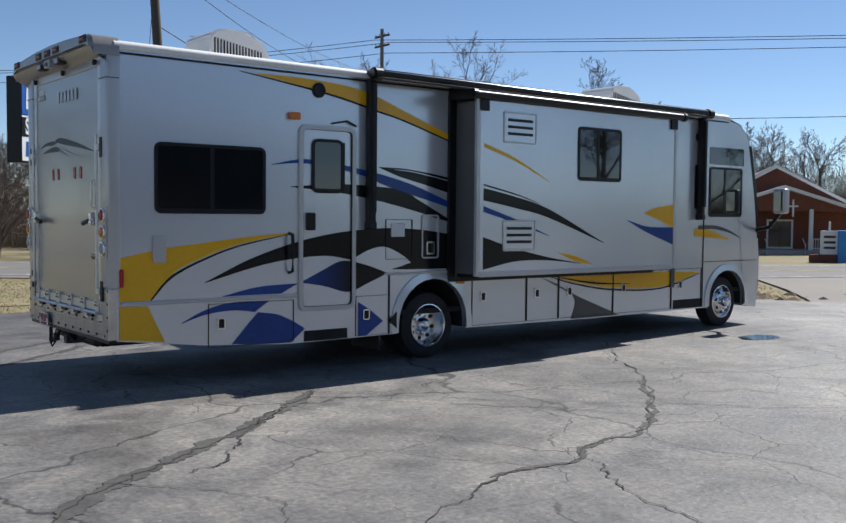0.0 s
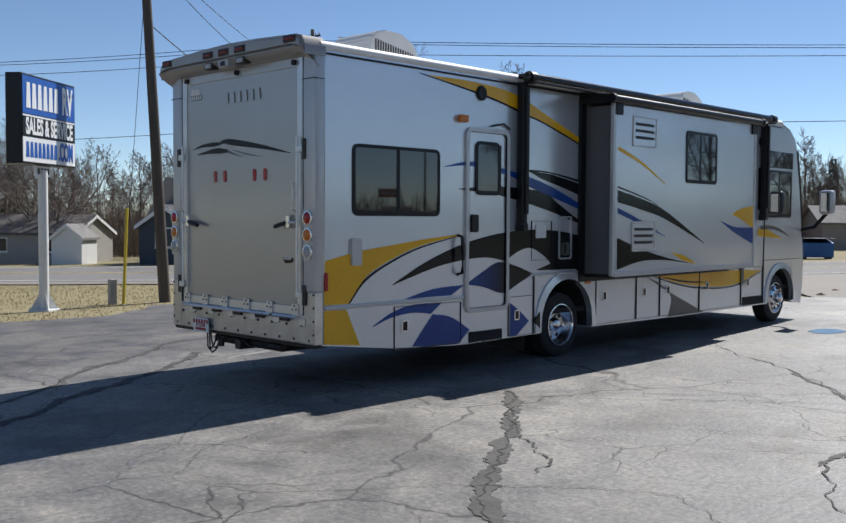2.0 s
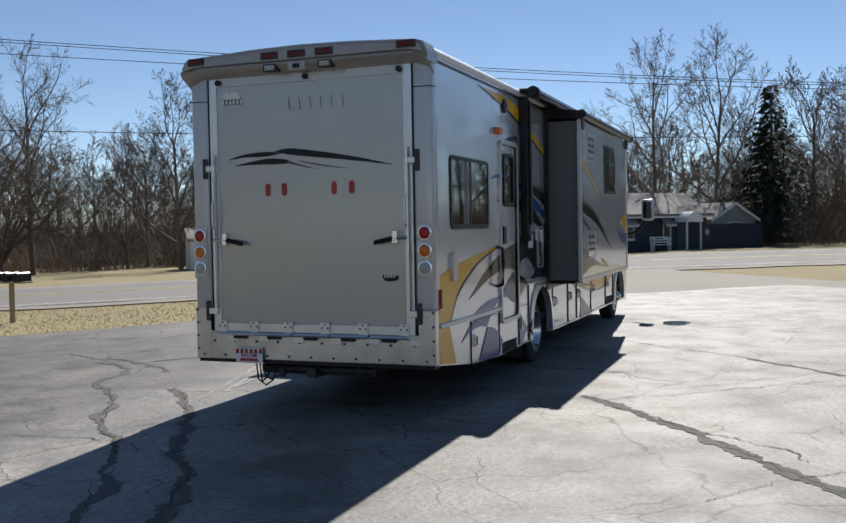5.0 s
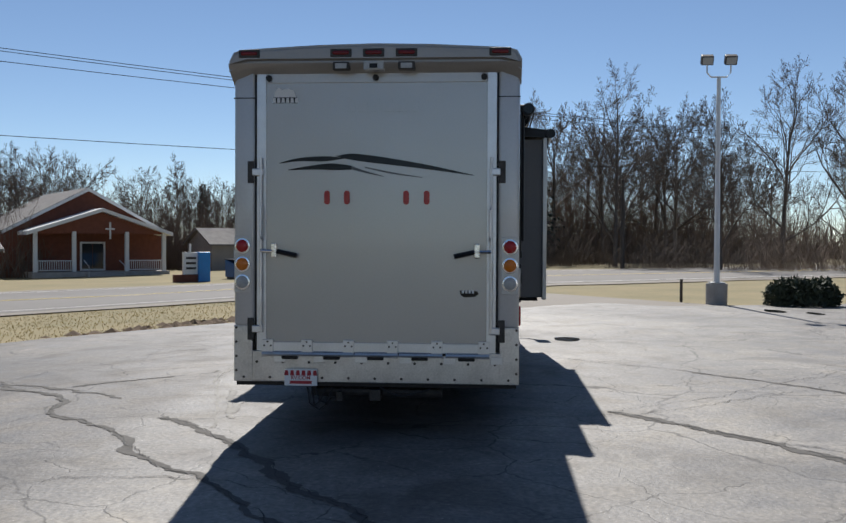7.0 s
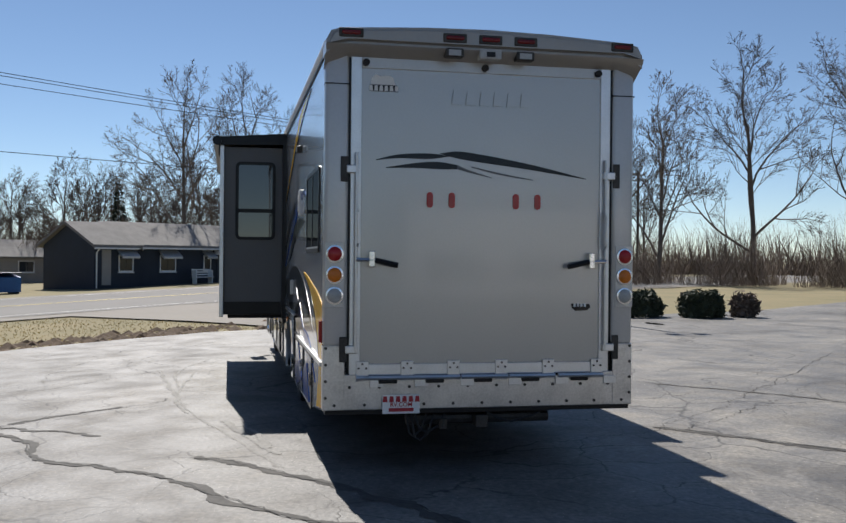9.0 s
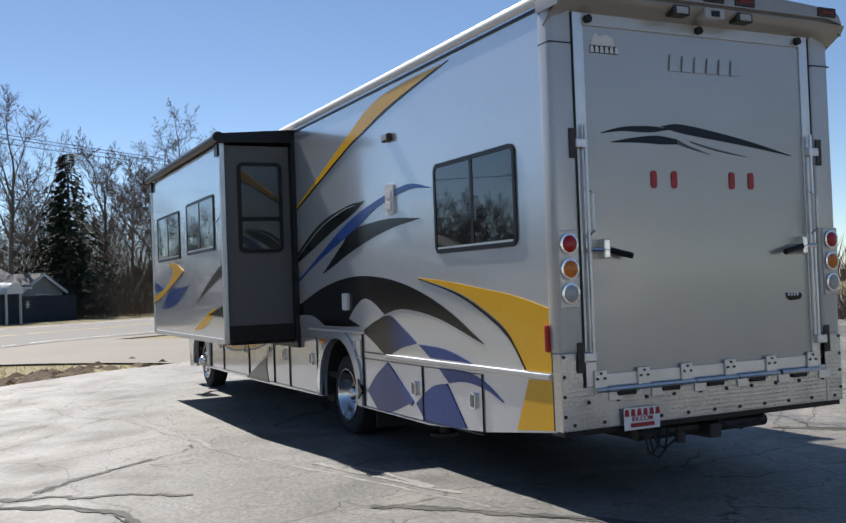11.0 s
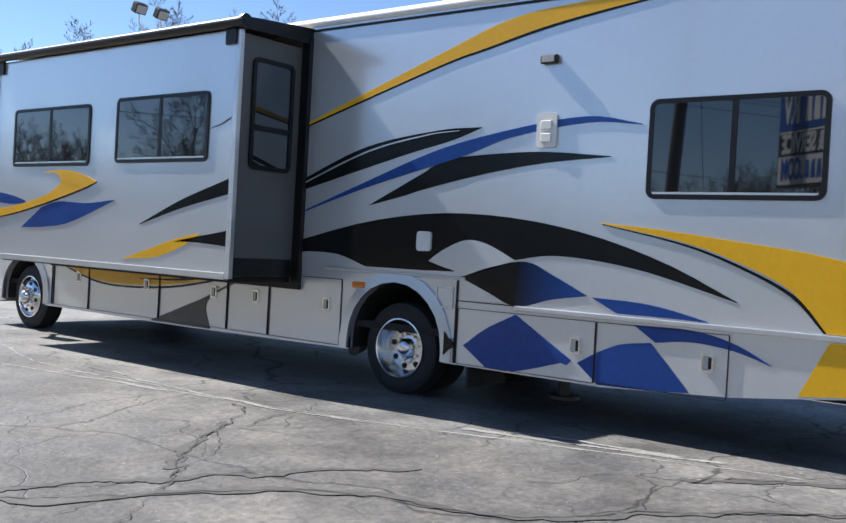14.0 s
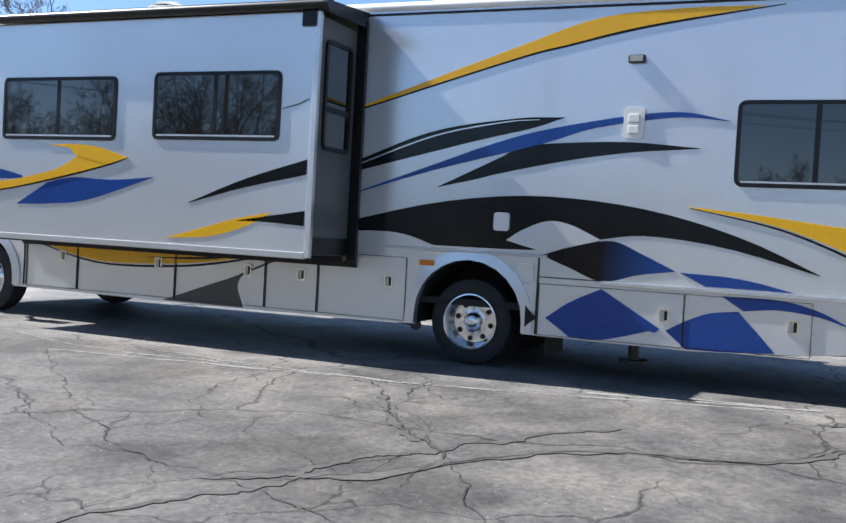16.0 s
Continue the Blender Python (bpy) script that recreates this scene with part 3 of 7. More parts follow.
fissure([(4.9, 7.4), (4.2, 6.6), (4.06, 6.29), (4.1, 5.66), (4.73, 5.3), (5.9, 4.4), (6.74, 3.7), (7.76, 2.75)], 0.013, 18)
fissure([(2.3, 5.6), (2.97, 4.55), (3.3, 3.96), (3.81, 3.2), (3.92, 2.41)], 0.010, 19)
fissure([(5.9, 4.4), (8.0, 4.6), (11.5, 3.8)], 0.008, 20)
fissure([(7.7, 2.7), (9.5, 3.4), (12.5, 2.2)], 0.009, 21)
for k in range(16):
    q = random.Random(100 + k)
    x, y, a = q.uniform(-6, 12), q.choice((q.uniform(-9, -3), q.uniform(2.8, 8))), q.uniform(0, 6.28)
    L = q.uniform(0.5, 1.6)
    pts = [(x, y)]
    for _ in range(3):
        a += q.gauss(0, 0.5)
        x, y = x + L * math.cos(a), y + L * math.sin(a)
        pts.append((x, y))
    if all(in_lot(*p) for p in pts):
        fissure(pts, 0.011, 200 + k)
worn_line([(7.6, 3.05), (6.1, 2.85), (4.8, 2.66), (3.35, 2.42), (1.7, 1.95), (0.4, 1.6)], 0.06, 30)
worn_line([(9.0, 2.3), (7.2, 2.75), (5.5, 2.66)], 0.05, 31)
worn_line([(6.94, 2.5), (5.36, 2.62), (4.06, 2.6), (3.25, 2.44)], 0.05, 32)
worn_line([(2.7, 2.06), (2.1, 1.93), (1.5, 1.76), (0.9, 1.58)], 0.15, 33)
worn_line([(2.4, 1.85), (1.8, 1.72), (1.2, 1.66)], 0.10, 34)

# ---- bare trees, spruces, brush ----
def limb(V, F, r, p, d, length, rad, depth, spread, lift, thin):
    """A limb with side branches along it, ending in fine twigs; the thin ones are flat slivers."""
    segs = 4 if depth > 2 else 3 if depth == 2 else 2
    pts = [p]
    for _ in range(segs):
        d = (d + Vector((r.gauss(0, 0.13), r.gauss(0, 0.13), lift + r.gauss(0, 0.06)))).normalized()
        p = p + d * (length / segs)
        pts.append(p)
    n = 5 if rad > 0.05 else 3
    side = d.orthogonal().normalized()
    side.rotate(Matrix.Rotation(r.uniform(0, 6.28), 3, d))
    up = d.cross(side)
    b = len(V)
    if depth >= 2:
        for i, q in enumerate(pts):
            w = rad * (1 - 0.62 * i / segs)
            V.extend(tuple(q + w * (math.cos(6.283 * k / n) * side + math.sin(6.283 * k / n) * up)) for k in range(n))
        F.extend((b + i * n + k, b + i * n + (k + 1) % n, b + (i + 1) * n + (k + 1) % n, b + (i + 1) * n + k) for i in range(segs) for k in range(n))
    else:
        for i, q in enumerate(pts):
            w = side * rad * (1 - 0.6 * i / segs)
            V.extend((tuple(q + w), tuple(q - w)))
        F.extend((b + 2 * i, b + 2 * i + 1, b + 2 * i + 3, b + 2 * i + 2) for i in range(segs))
    if depth == 0:
        for _ in range(4):
            q = (d + Vector((r.gauss(0, 0.55), r.gauss(0, 0.55), r.gauss(0.1, 0.4)))).normalized()
            o = pts[0].lerp(pts[-1], r.uniform(0.2, 1.0))
            w = q.orthogonal().normalized() * thin * 0.75
            b = len(V)
            V.extend((tuple(o + w), tuple(o - w), tuple(o + q * length * r.uniform(0.5, 1.1))))
            F.append((b, b + 1, b + 2))
        return
    kids = 4
    for i in range(kids):
        f = 0.34 + 0.66 * (i + r.uniform(-0.2, 0.2)) / (kids - 1) if i < kids - 1 else 1.0
        u = min(max(f, 0.2), 0.999) * segs
        o = pts[int(u)].lerp(pts[int(u) + 1], u - int(u))
        s = d.orthogonal().normalized()
        s.rotate(Matrix.Rotation(r.uniform(0, 6.28), 3, d))
        a = spread * r.uniform(0.7, 1.2) * (0.35 if i == kids - 1 else 1.0)
        q = (d * math.cos(a) + s * math.sin(a)).normalized()
        limb(V, F, r, o, q, length * r.uniform(0.46, 0.66) * (1.1 - 0.3 * f), max(rad * 0.52 * r.uniform(0.7, 1.05), thin), depth - 1, spread, lift, thin)


def bare_tree(seed, tall, spread, depth=4, fork=0.22, stems=0, thin=0.012, label="tall leafless deciduous tree in early spring"):
    """A trunk with ascending limbs; with stems, several leading limbs fan out from near the ground."""
    r = random.Random(seed)
    t = thing("bare_tree", label, "tree", "bare trees")
    top = 0.16 if stems else 0.72
    tip = Vector((r.uniform(-.4, .4), r.uniform(-.4, .4), tall * top))
    bm = bmesh.new()
    way = [Vector((0, 0, -0.3)), Vector((0.03, 0, 0.3)), Vector((tip.x * 0.25, tip.y * 0.25, tall * top * 0.35)), Vector((tip.x * 0.6, tip.y * 0.6, tall * top * 0.68)), tip]
    tube(bm, way, tall * (0.030 if stems else 0.017), 8, tall * (0.02 if stems else 0.005))
    part("trunk", bm, BARK, t)
    V, F = [], []
    n = stems or 9
    for i in range(n):
        f = r.uniform(0.05, 0.13) if stems else fork + (0.70 - fork) * i / (n - 1)
        o = tip * (f / top)
        a = i * 2.4 + r.uniform(-0.4, 0.4)
        tilt = r.uniform(0.22, 0.85) if stems else r.uniform(0.55, 0.95) * (1.0 - 0.62 * i / (n - 1))
        d = Vector((math.cos(a) * math.sin(tilt), math.sin(a) * math.sin(tilt), math.cos(tilt)))
        reach = tall * (r.uniform(0.42, 0.58) if stems else r.uniform(0.30, 0.40) * (1.12 - 0.42 * i / (n - 1)))
        limb(V, F, r, o, d, reach, tall * (0.0105 if stems else 0.0072 * (1 - 0.35 * i / (n - 1))), depth, spread, 0.05, thin)
    me = bpy.data.meshes.new("crown")
    me.from_pydata(V, [], F)
    me.materials.append(BARK)
    new("crown", me).parent = t
    return t


TREES = [bare_tree(11, 12.0, 0.62), bare_tree(22, 12.0, 0.72, fork=0.14), bare_tree(33, 12.0, 0.52, fork=0.26), bare_tree(47, 12.0, 0.78, fork=0.12)]
THIN = bare_tree(61, 12.0, 0.62, 3, thin=0.03)
FAR = [bare_tree(81, 12.0, 0.75, 3, 0.10, thin=0.028), bare_tree(82, 12.0, 0.68, 3, 0.16, thin=0.028)]
BROAD = bare_tree(71, 12.0, 0.80, 4, stems=13, label="broad leafless tree with many stems fanning from its base")


def stand(proto, x, y, s, turn, lift=0.0):
    q = copy_thing(proto, pose(x, y, land(x, y) + lift - 0.05, 0, 0, turn))
    q.scale = (s, s, s)
    return q


# (place, height over twelve metres, kind)
NAMED_TREES = ((46.0, 46.5, 1.30, 3), (60.0, 47.0, 0.95, 0), (52.0, 38.0, 1.1, 1), (41.0, 53.0, 1.2, 3), (40.0, 58.0, 1.0, 3), (70.0, 5.5, 1.30, 3), (73.5, 1.2, 1.35, 1), (78.0, -6.5, 1.2, 0), (70.0, -11.0, 1.25, 3), (74.0, -16.5, 1.1, 0),
               (60.0, -17.0, 0.95, 3), (66.0, -23.0, 1.2, 1), (70.0, -30.0, 1.3, 0), (62.0, -31.0, 1.25, 3), (60.0, -38.0, 1.45, 1), (55.0, -44.0, 1.5, 3), (20.0, 60.0, 0.75, 1), (24.0, 66.0, 0.8, 3), (14.0, 60.0, 0.7, 3), (56, 46, 0.9, 2))
for i, (x, y, s, k) in enumerate(NAMED_TREES):
    stand(TREES[k], x, y, s, 57 * i)
for x, y, s, turn in ((36.5, 42.5, 1.22, 0), (45.0, 48.5, 0.9, 130), (22.5, 54.0, 0.78, 70), (15.0, 62.0, 0.8, 200)):
    stand(BROAD, x, y, s, turn)
r = random.Random(5)
for i in range(160):
    a = radians(-58 + 150 * (i + r.uniform(-0.4, 0.4)) / 160)
    d = r.uniform(84, 124)
    x, y = -6 + d * math.cos(a), d * math.sin(a)
    if across(x, y) < 50:
        continue
    stand(TREES[r.randrange(4)] if i % 8 == 0 else FAR[r.randrange(2)], x, y, r.uniform(0.68, 1.0) + (0.2 if a < -0.1 else 0), r.uniform(0, 360))
for i in range(80):
    a = radians(96 + 196 * (i + r.uniform(-0.3, 0.3)) / 80)
    d = r.uniform(50, 84)
    if a < radians(170) or a > radians(205):
        stand(THIN, d * math.cos(a), d * math.sin(a), r.uniform(0.7, 1.1), r.uniform(0, 360))
for k, p in enumerate((*TREES, *FAR, THIN, BROAD)):
    p.matrix_basis = pose(84 + 4 * k, 44 + 5 * k, land(84, 44 + 5 * k) - 0.05, 0, 0, 30 * k)


def spruce(seed, tall):
    r = random.Random(seed)
    t = thing("spruce", "tall dark green spruce with drooping boughs", "tree", "spruces")
    part("trunk", tubed([(0, 0, -0.3), (0, 0, tall * 0.5), (0, 0, tall * 0.98)], tall * 0.016, 7, 0.02), BARK, t)
    verts, faces = [], []
    z = tall * 0.07
    while z < tall * 0.99:
        f = 1 - z / tall
        reach = tall * 0.27 * (f ** 0.9) + 0.04
        for _ in range(int(8 + 12 * f)):
            a, L = r.uniform(0, 6.28), reach * r.uniform(0.55, 1.12)
            c, s = math.cos(a), math.sin(a)
            m = max(3, int(L / 0.16))
            for j in range(m):
                q = (j + r.random()) / m
                rr = L * q
                zz = z - 0.22 * rr + 0.10 * rr * q + r.uniform(-0.08, 0.08)
                w = (0.34 * (1 - q) + 0.12) * r.uniform(0.6, 1.2)
                b = len(verts)
                t2 = a + r.choice((-1, 1)) * r.uniform(0.3, 1.1)
                verts += [(c * rr, s * rr, zz), (c * rr + math.cos(t2) * w, s * rr + math.sin(t2) * w, zz - 0.10 - r.random() * 0.14),
                          (c * rr + math.cos(t2 + 0.5) * w * 0.7, s * rr + math.sin(t2 + 0.5) * w * 0.7, zz - 0.02 + r.random() * 0.06)]
                faces.append((b, b + 1, b + 2))
        z += tall * 0.020 + 0.06 * f
    me = bpy.data.meshes.new("foliage")
    me.from_pydata(verts, [], faces)
    me.materials.append(NEEDLES)
    new("foliage", me).parent = t
    return t


sp = spruce(4, 9.0)
sp.location = (74.0, -3.2, land(74, -3.2))
sp.scale = (2.1, 2.1, 1.45)
stand(sp, 84.0, 12.0, 1.0, 80)
stand(sp, 26.0, 70.0, 0.95, 140)
stand(sp, 29.5, 71.0, 0.8, 200)
stand(sp, 92.0, 30.0, 1.0, 20)
stand(sp, 95.0, 26.0, 0.8, 120)
stand(sp, 52.0, -88.0, 0.8, 220)


def thicket(seed, wide, deep, high, n, name="brush", label="leafless brown undergrowth below the trees", thick=0.026):
    """Leafless undergrowth: a tangle of thin stems and twigs."""
    r = random.Random(seed)
    verts, faces = [], []
    for _ in range(n):
        h = high * (0.30 + 0.70 * r.random() ** 1.7)
        p = Vector((r.uniform(-wide, wide), r.uniform(-deep, deep), -0.2))
        d = Vector((r.gauss(0, 0.22), r.gauss(0, 0.22), 1)).normalized()
        for k in range(4):
            q = p + d * h / 4
            s = d.orthogonal().normalized() * thick * (1 - k / 5)
            b = len(verts)
            verts += [tuple(p + s), tuple(p - s), tuple(q - s * 0.7), tuple(q + s * 0.7)]
            faces.append((b, b + 1, b + 2, b + 3))
            for _ in range(3):
                o = p.lerp(q, r.random())
                e = o + (d + Vector((r.gauss(0, 0.55), r.gauss(0, 0.55), r.gauss(0.25, 0.3)))).normalized() * h * r.uniform(0.10, 0.24)
                b = len(verts)
                verts += [tuple(o + s * 0.45), tuple(o - s * 0.45), tuple(e)]
                faces.append((b, b + 1, b + 2))
            p = q
            d = (d + Vector((r.gauss(0, 0.25), r.gauss(0, 0.25), 0.1))).normalized()
    me = bpy.data.meshes.new(name)
    me.from_pydata(verts, [], faces)
    me.materials.append(TWIG)
    return tagged(new(name, me), label, "brush", "brush", "stuff")


TH = thicket(1, 6.0, 3.0, 6.2, 640)
TH.matrix_basis = pose(60, 38, land(60, 38), 0, 0, 80)
r = random.Random(9)
for i in range(64):
    a = radians(-62 + 156 * i / 64)
    d = r.uniform(86, 104)
    x, y = -4 + d * math.cos(a), d * math.sin(a)
    if across(x, y) < 52:
        continue
    q = copy_thing(TH, pose(x, y, land(x, y), 0, 0, math.degrees(a) + 90 + r.uniform(-15, 15)))
    q.scale = (1.3, 1, r.uniform(1.2, 1.9) if a < -0.05 else r.uniform(0.8, 1.5))
for x, y, s in ((72, -7, 0.8), (75, -1, 0.8), (66, -15, 0.6), (63, -22, 0.7), (62, -29, 0.8), (59, -36, 0.9), (55, -43, 0.9), (40, 60, 0.7), (32, 66, 0.7), (50, 52, 0.7), (58, 44, 0.7)):
    q = copy_thing(TH, pose(x, y, land(x, y), 0, 0, 80 + x))
    q.scale = (1, 1, s)


# the far woods that close the view behind the trees
r = random.Random(31)
wv, wf = [], []
for _ in range(20000):
    a, d = radians(r.uniform(-64, 96)), r.uniform(126, 150)
    x, y = -6 + d * math.cos(a), d * math.sin(a)
    h, w, t = 2.6 + 4.6 * r.random() ** 2.2, r.uniform(0.05, 0.16), r.uniform(0, 6.28)
    lx, ly = r.gauss(0, 0.3) * h, r.gauss(0, 0.3) * h
    z, k = land(x, y) - 0.3, len(wv)
    wv += [(x + w * math.cos(t), y + w * math.sin(t), z), (x - w * math.cos(t), y - w * math.sin(t), z), (x + lx, y + ly, z + h)]
    wf.append((k, k + 1, k + 2))
me = bpy.data.meshes.new("far_woods")
me.from_pydata(wv, [], wf)
me.materials.append(TWIG)
tagged(new("far_woods", me), "brown leafless woods far behind the road", "woods", kind="stuff")


# clipped evergreen shrubs by the lamp
def shrub(seed, a, b, h, material, name, label, n=5200, leaf=0.055):
    r = random.Random(seed)
    verts, faces = [], []
    for _ in range(n):
        t, ph = r.uniform(0, 6.28), math.asin(r.uniform(-0.3, 1))
        q = (0.72 + 0.3 * r.random()) * (1 + 0.14 * noise.noise((math.cos(t) * 2, math.sin(t) * 2, ph * 2 + seed)))
        p = Vector((a * q * math.cos(t) * math.cos(ph) ** 0.5, b * q * math.sin(t) * math.cos(ph) ** 0.5, max(0.0, h * (0.30 + 0.70 * q * math.sin(ph)))))
        k = len(verts)
        for _ in range(3):
            verts.append(tuple(p + Vector((r.gauss(0, leaf), r.gauss(0, leaf), r.gauss(0, leaf)))))
        faces.append((k, k + 1, k + 2))
    me = bpy.data.meshes.new("foliage")
    me.from_pydata(verts, [], faces)
    me.materials.append(material)
    t = thing(name, label, "shrub", "shrubs")
    new("foliage", me).parent = t
    bm = bmesh.new()
    for i in range(9):
        x, y = r.uniform(-.3, .3) * a, r.uniform(-.3, .3) * b
        tube(bm, [(x * .3, y * .3, -0.1), (x, y, h * 0.35), (x * 2, y * 2, h * 0.75)], 0.02, 5, 0.008)
    part("stems", bm, BARK, t)
    return t


for x, y, a, b, h in ((20.1, -10.1, 0.8, 1.02, 0.82), (19.5, -12.2, 0.62, 0.66, 0.84)):
    s_ = shrub(int(x * 10), a, b, h, SHRUB, "shrub", "low rounded evergreen shrub on the verge")
    s_.location = (x, y, land(x, y) - 0.03)
s_ = shrub(77, 0.35, 0.35, 0.7, TWIG, "shrub", "small leafless brown shrub", 900, 0.09)
s_.location = (19.6, -13.7, 0)
s_ = thicket(78, 0.55, 0.55, 2.3, 420, "bush", "tall reddish-brown leafless bush on the verge", 0.008)
s_.location = (15.0, -19.8, 0)


# ---- poles, sign, mailboxes ----
def place_on_land(t, x, y):
    t.location = (x, y, land(x, y) - 0.05)
    return t


def utility_pole(x, y, tall, lean=0.0, arms=1, wood=None, r=0.16):
    t = place_on_land(thing("utility_pole", "weathered dark wooden utility pole", "utility pole", "utility poles"), x, y)
    part("pole", tubed([(0, 0, -0.2), (lean * 0.5, 0, tall * 0.5), (lean, 0, tall)], r, 12, r * 0.7), wood or POLEWOOD, t, smooth=True)
    for k in range(arms):
        z = tall - 0.5 - 0.6 * k
        part("crossarm", boxed(-0.05 + lean, 0.05 + lean, -0.75, 0.75, z, z + 0.11, 0.01), POLEWOOD, t)
        for y_ in (-0.65, -0.3, 0.3, 0.65):
            bm = bmesh.new()
            lathe(bm, [(0.02, 0), (0.045, 0.03), (0.03, 0.07), (0.045, 0.10), (0.02, 0.14)], (lean, y_, z + 0.10), "z", 8)
            part("insulator", bm, GREYTAN, t)
    return t


utility_pole(7.45, 14.3, 9.9, -0.6, 0)
utility_pole(31.8, 38.4, 14.4, 0, 2, POLEGREY)
utility_pole(84.0, -39.0, 11.0, 0, 2)
utility_pole(52.3, -51.3, 11.0, 0, 0, None, 0.11)
utility_pole(61.0, -63.6, 12.0, 0, 0, None, 0.12)
utility_pole(62.0, -10.5, 6.5, 0, 0)


def wire(a, b, sag, rad=0.012):
    A, B = Vector(a), Vector(b)
    pts = [A.lerp(B, i / 16) - Vector((0, 0, sag * 4 * (i / 16) * (1 - i / 16))) for i in range(17)]
    return tagged(link_bm("overhead_wire", tubed(pts, rad, 5), WIRE), "thin dark overhead wire between poles", "wire", "overhead wires")


for dz, off in ((13.6, 0.6), (13.6, -0.6), (12.9, 0.3), (8.6, 0.0)):
    wire((31.8 + off, 38.4, land(31.8, 38.4) + dz), (-1.0 + off, 79.0, -1.4 + dz), 1.0, 0.02)
    wire((31.8 + off, 38.4, land(31.8, 38.4) + dz), (84.0 + off, -39.0, min(dz, 10.4 + 0.05 * dz)), 0.7, 0.02)
top = Vector((6.87, 14.3, 8.8))
wire(top, (31.4, 38.0, 10.4), 0.5)
wire(top + Vector((0, 0, -0.2)), (32.0, 38.4, 9.6), 0.9)
wire(top, (-34, 44, 9.0), 0.9)
wire(top + Vector((0, 0, -0.5)), (-38, 40, 7.4), 1.2)
wire(top + Vector((0, 0, -0.3)), (-16, -24, 8.2), 0.9)
wire(top + Vector((0, 0, -1.9)), (31.8, 38.4, 7.6), 0.7, 0.016)
wire(top + Vector((0.1, 0, -0.6)), (6.35, 14.5, -0.3), 0.0, 0.008)

g = place_on_land(thing("guy_wire_guard", "tall yellow plastic guy-wire guard", "guy guard"), 6.35, 14.5)
part("guard", tubed([(0, 0, 0), (0.11, -0.03, 2.5)], 0.045, 8), YELLOWGUARD, g)
g = place_on_land(thing("utility_pedestal", "short square grey utility post", "post"), 6.15, 14.7)
part("post", boxed(-0.09, 0.09, -0.09, 0.09, -0.1, 0.66, 0.02), CONCRETE, g)

g = place_on_land(thing("roadside_sign", "blue and white lit cabinet sign on a white steel post", "sign"), 3.98, 13.87)
g.rotation_euler = (0, 0, radians(-53))
part("post", tubed([(0, 0, 0.04), (0, 0, 3.35)], 0.115, 14), WHITEPAINT, g, smooth=True)
part("base_plate", boxed(-0.26, 0.26, -0.26, 0.26, 0.0, 0.06, 0.01), WHITEPAINT, g)
for a in range(4):
    bm = bmesh.new()
    c, s = math.cos(a * 1.571 + 0.785), math.sin(a * 1.571 + 0.785)
    prism(bm, [(0.10, 0.05), (0.33, 0.05), (0.10, 0.45)], lambda p, q, d: (p * c - d * s, p * s + d * c, q), -0.008, 0.008)
    part("gusset", bm, WHITEPAINT, g)
cab = part("cabinet", boxed(-0.19, 0.19, -1.22, 1.22, 3.45, 5.48, 0.02), BLACK_TRIM, g, "black sign cabinet")
for side in (-1, 1):
    sx = side * 0.19
    part("blue_panel", boxed(min(sx, sx + side * 0.012), max(sx, sx + side * 0.012), -1.17, 1.17, 4.58, 5.43), SIGNBLUE, g)
    part("white_panel", boxed(min(sx, sx + side * 0.012), max(sx, sx + side * 0.012), -1.17, 1.17, 3.50, 4.56), SIGNWHITE, g)
    part("black_band", boxed(min(sx, sx + side * 0.016), max(sx, sx + side * 0.016), -1.17, 1.17, 4.06, 4.52), BLACK_TRIM, g)
    rot = pose(0, 0, 0, 90, 0, 90 if side > 0 else -90)
    # the firm's name as plain blocks, the other words lettered
    for nm, txt, z, size, mt, off, wide in (("lettering", "RV", 5.0, 0.56, SIGNWHITE, 0.80, 0.50), ("lettering_service", "SALES & SERVICE", 4.29, 0.33, SIGNWHITE, 0, 2.12), ("lettering_web", ".COM", 3.78, 0.38, SIGNBLUE, 0.72, 0.68)):
        lt = letters(nm, txt, size, pose(sx + side * 0.018, 0, z) @ rot @ pose(off, 0, 0), mt, g, bold=0.035)
        w = lt.dimensions.x if lt.dimensions.x > 0.1 else 1
        lt.scale = (wide / w, 1.55, 1)
    bars("name_block", 6, 0.56, pose(sx + side * 0.014, 0, 5.0) @ rot @ pose(-0.33, 0, 0), SIGNWHITE, g, 0.006, 0.66, 1.5)
    bars("web_block", 8, 0.38, pose(sx + side * 0.014, 0, 3.78) @ rot @ pose(-0.37, 0, 0), SIGNBLUE, g, 0.006, 0.70, 1.35)
part("number_plate_board", boxed(-0.02, 0.02, -0.36, 0.36, 3.20, 3.44), SIGNWHITE, g)
for y_ in (-0.21, -0.07, 0.07, 0.21):
    part("bar", boxed(-0.026, 0.026, y_ - 0.045, y_ + 0.045, 3.25, 3.39), BLACK_TRIM, g)

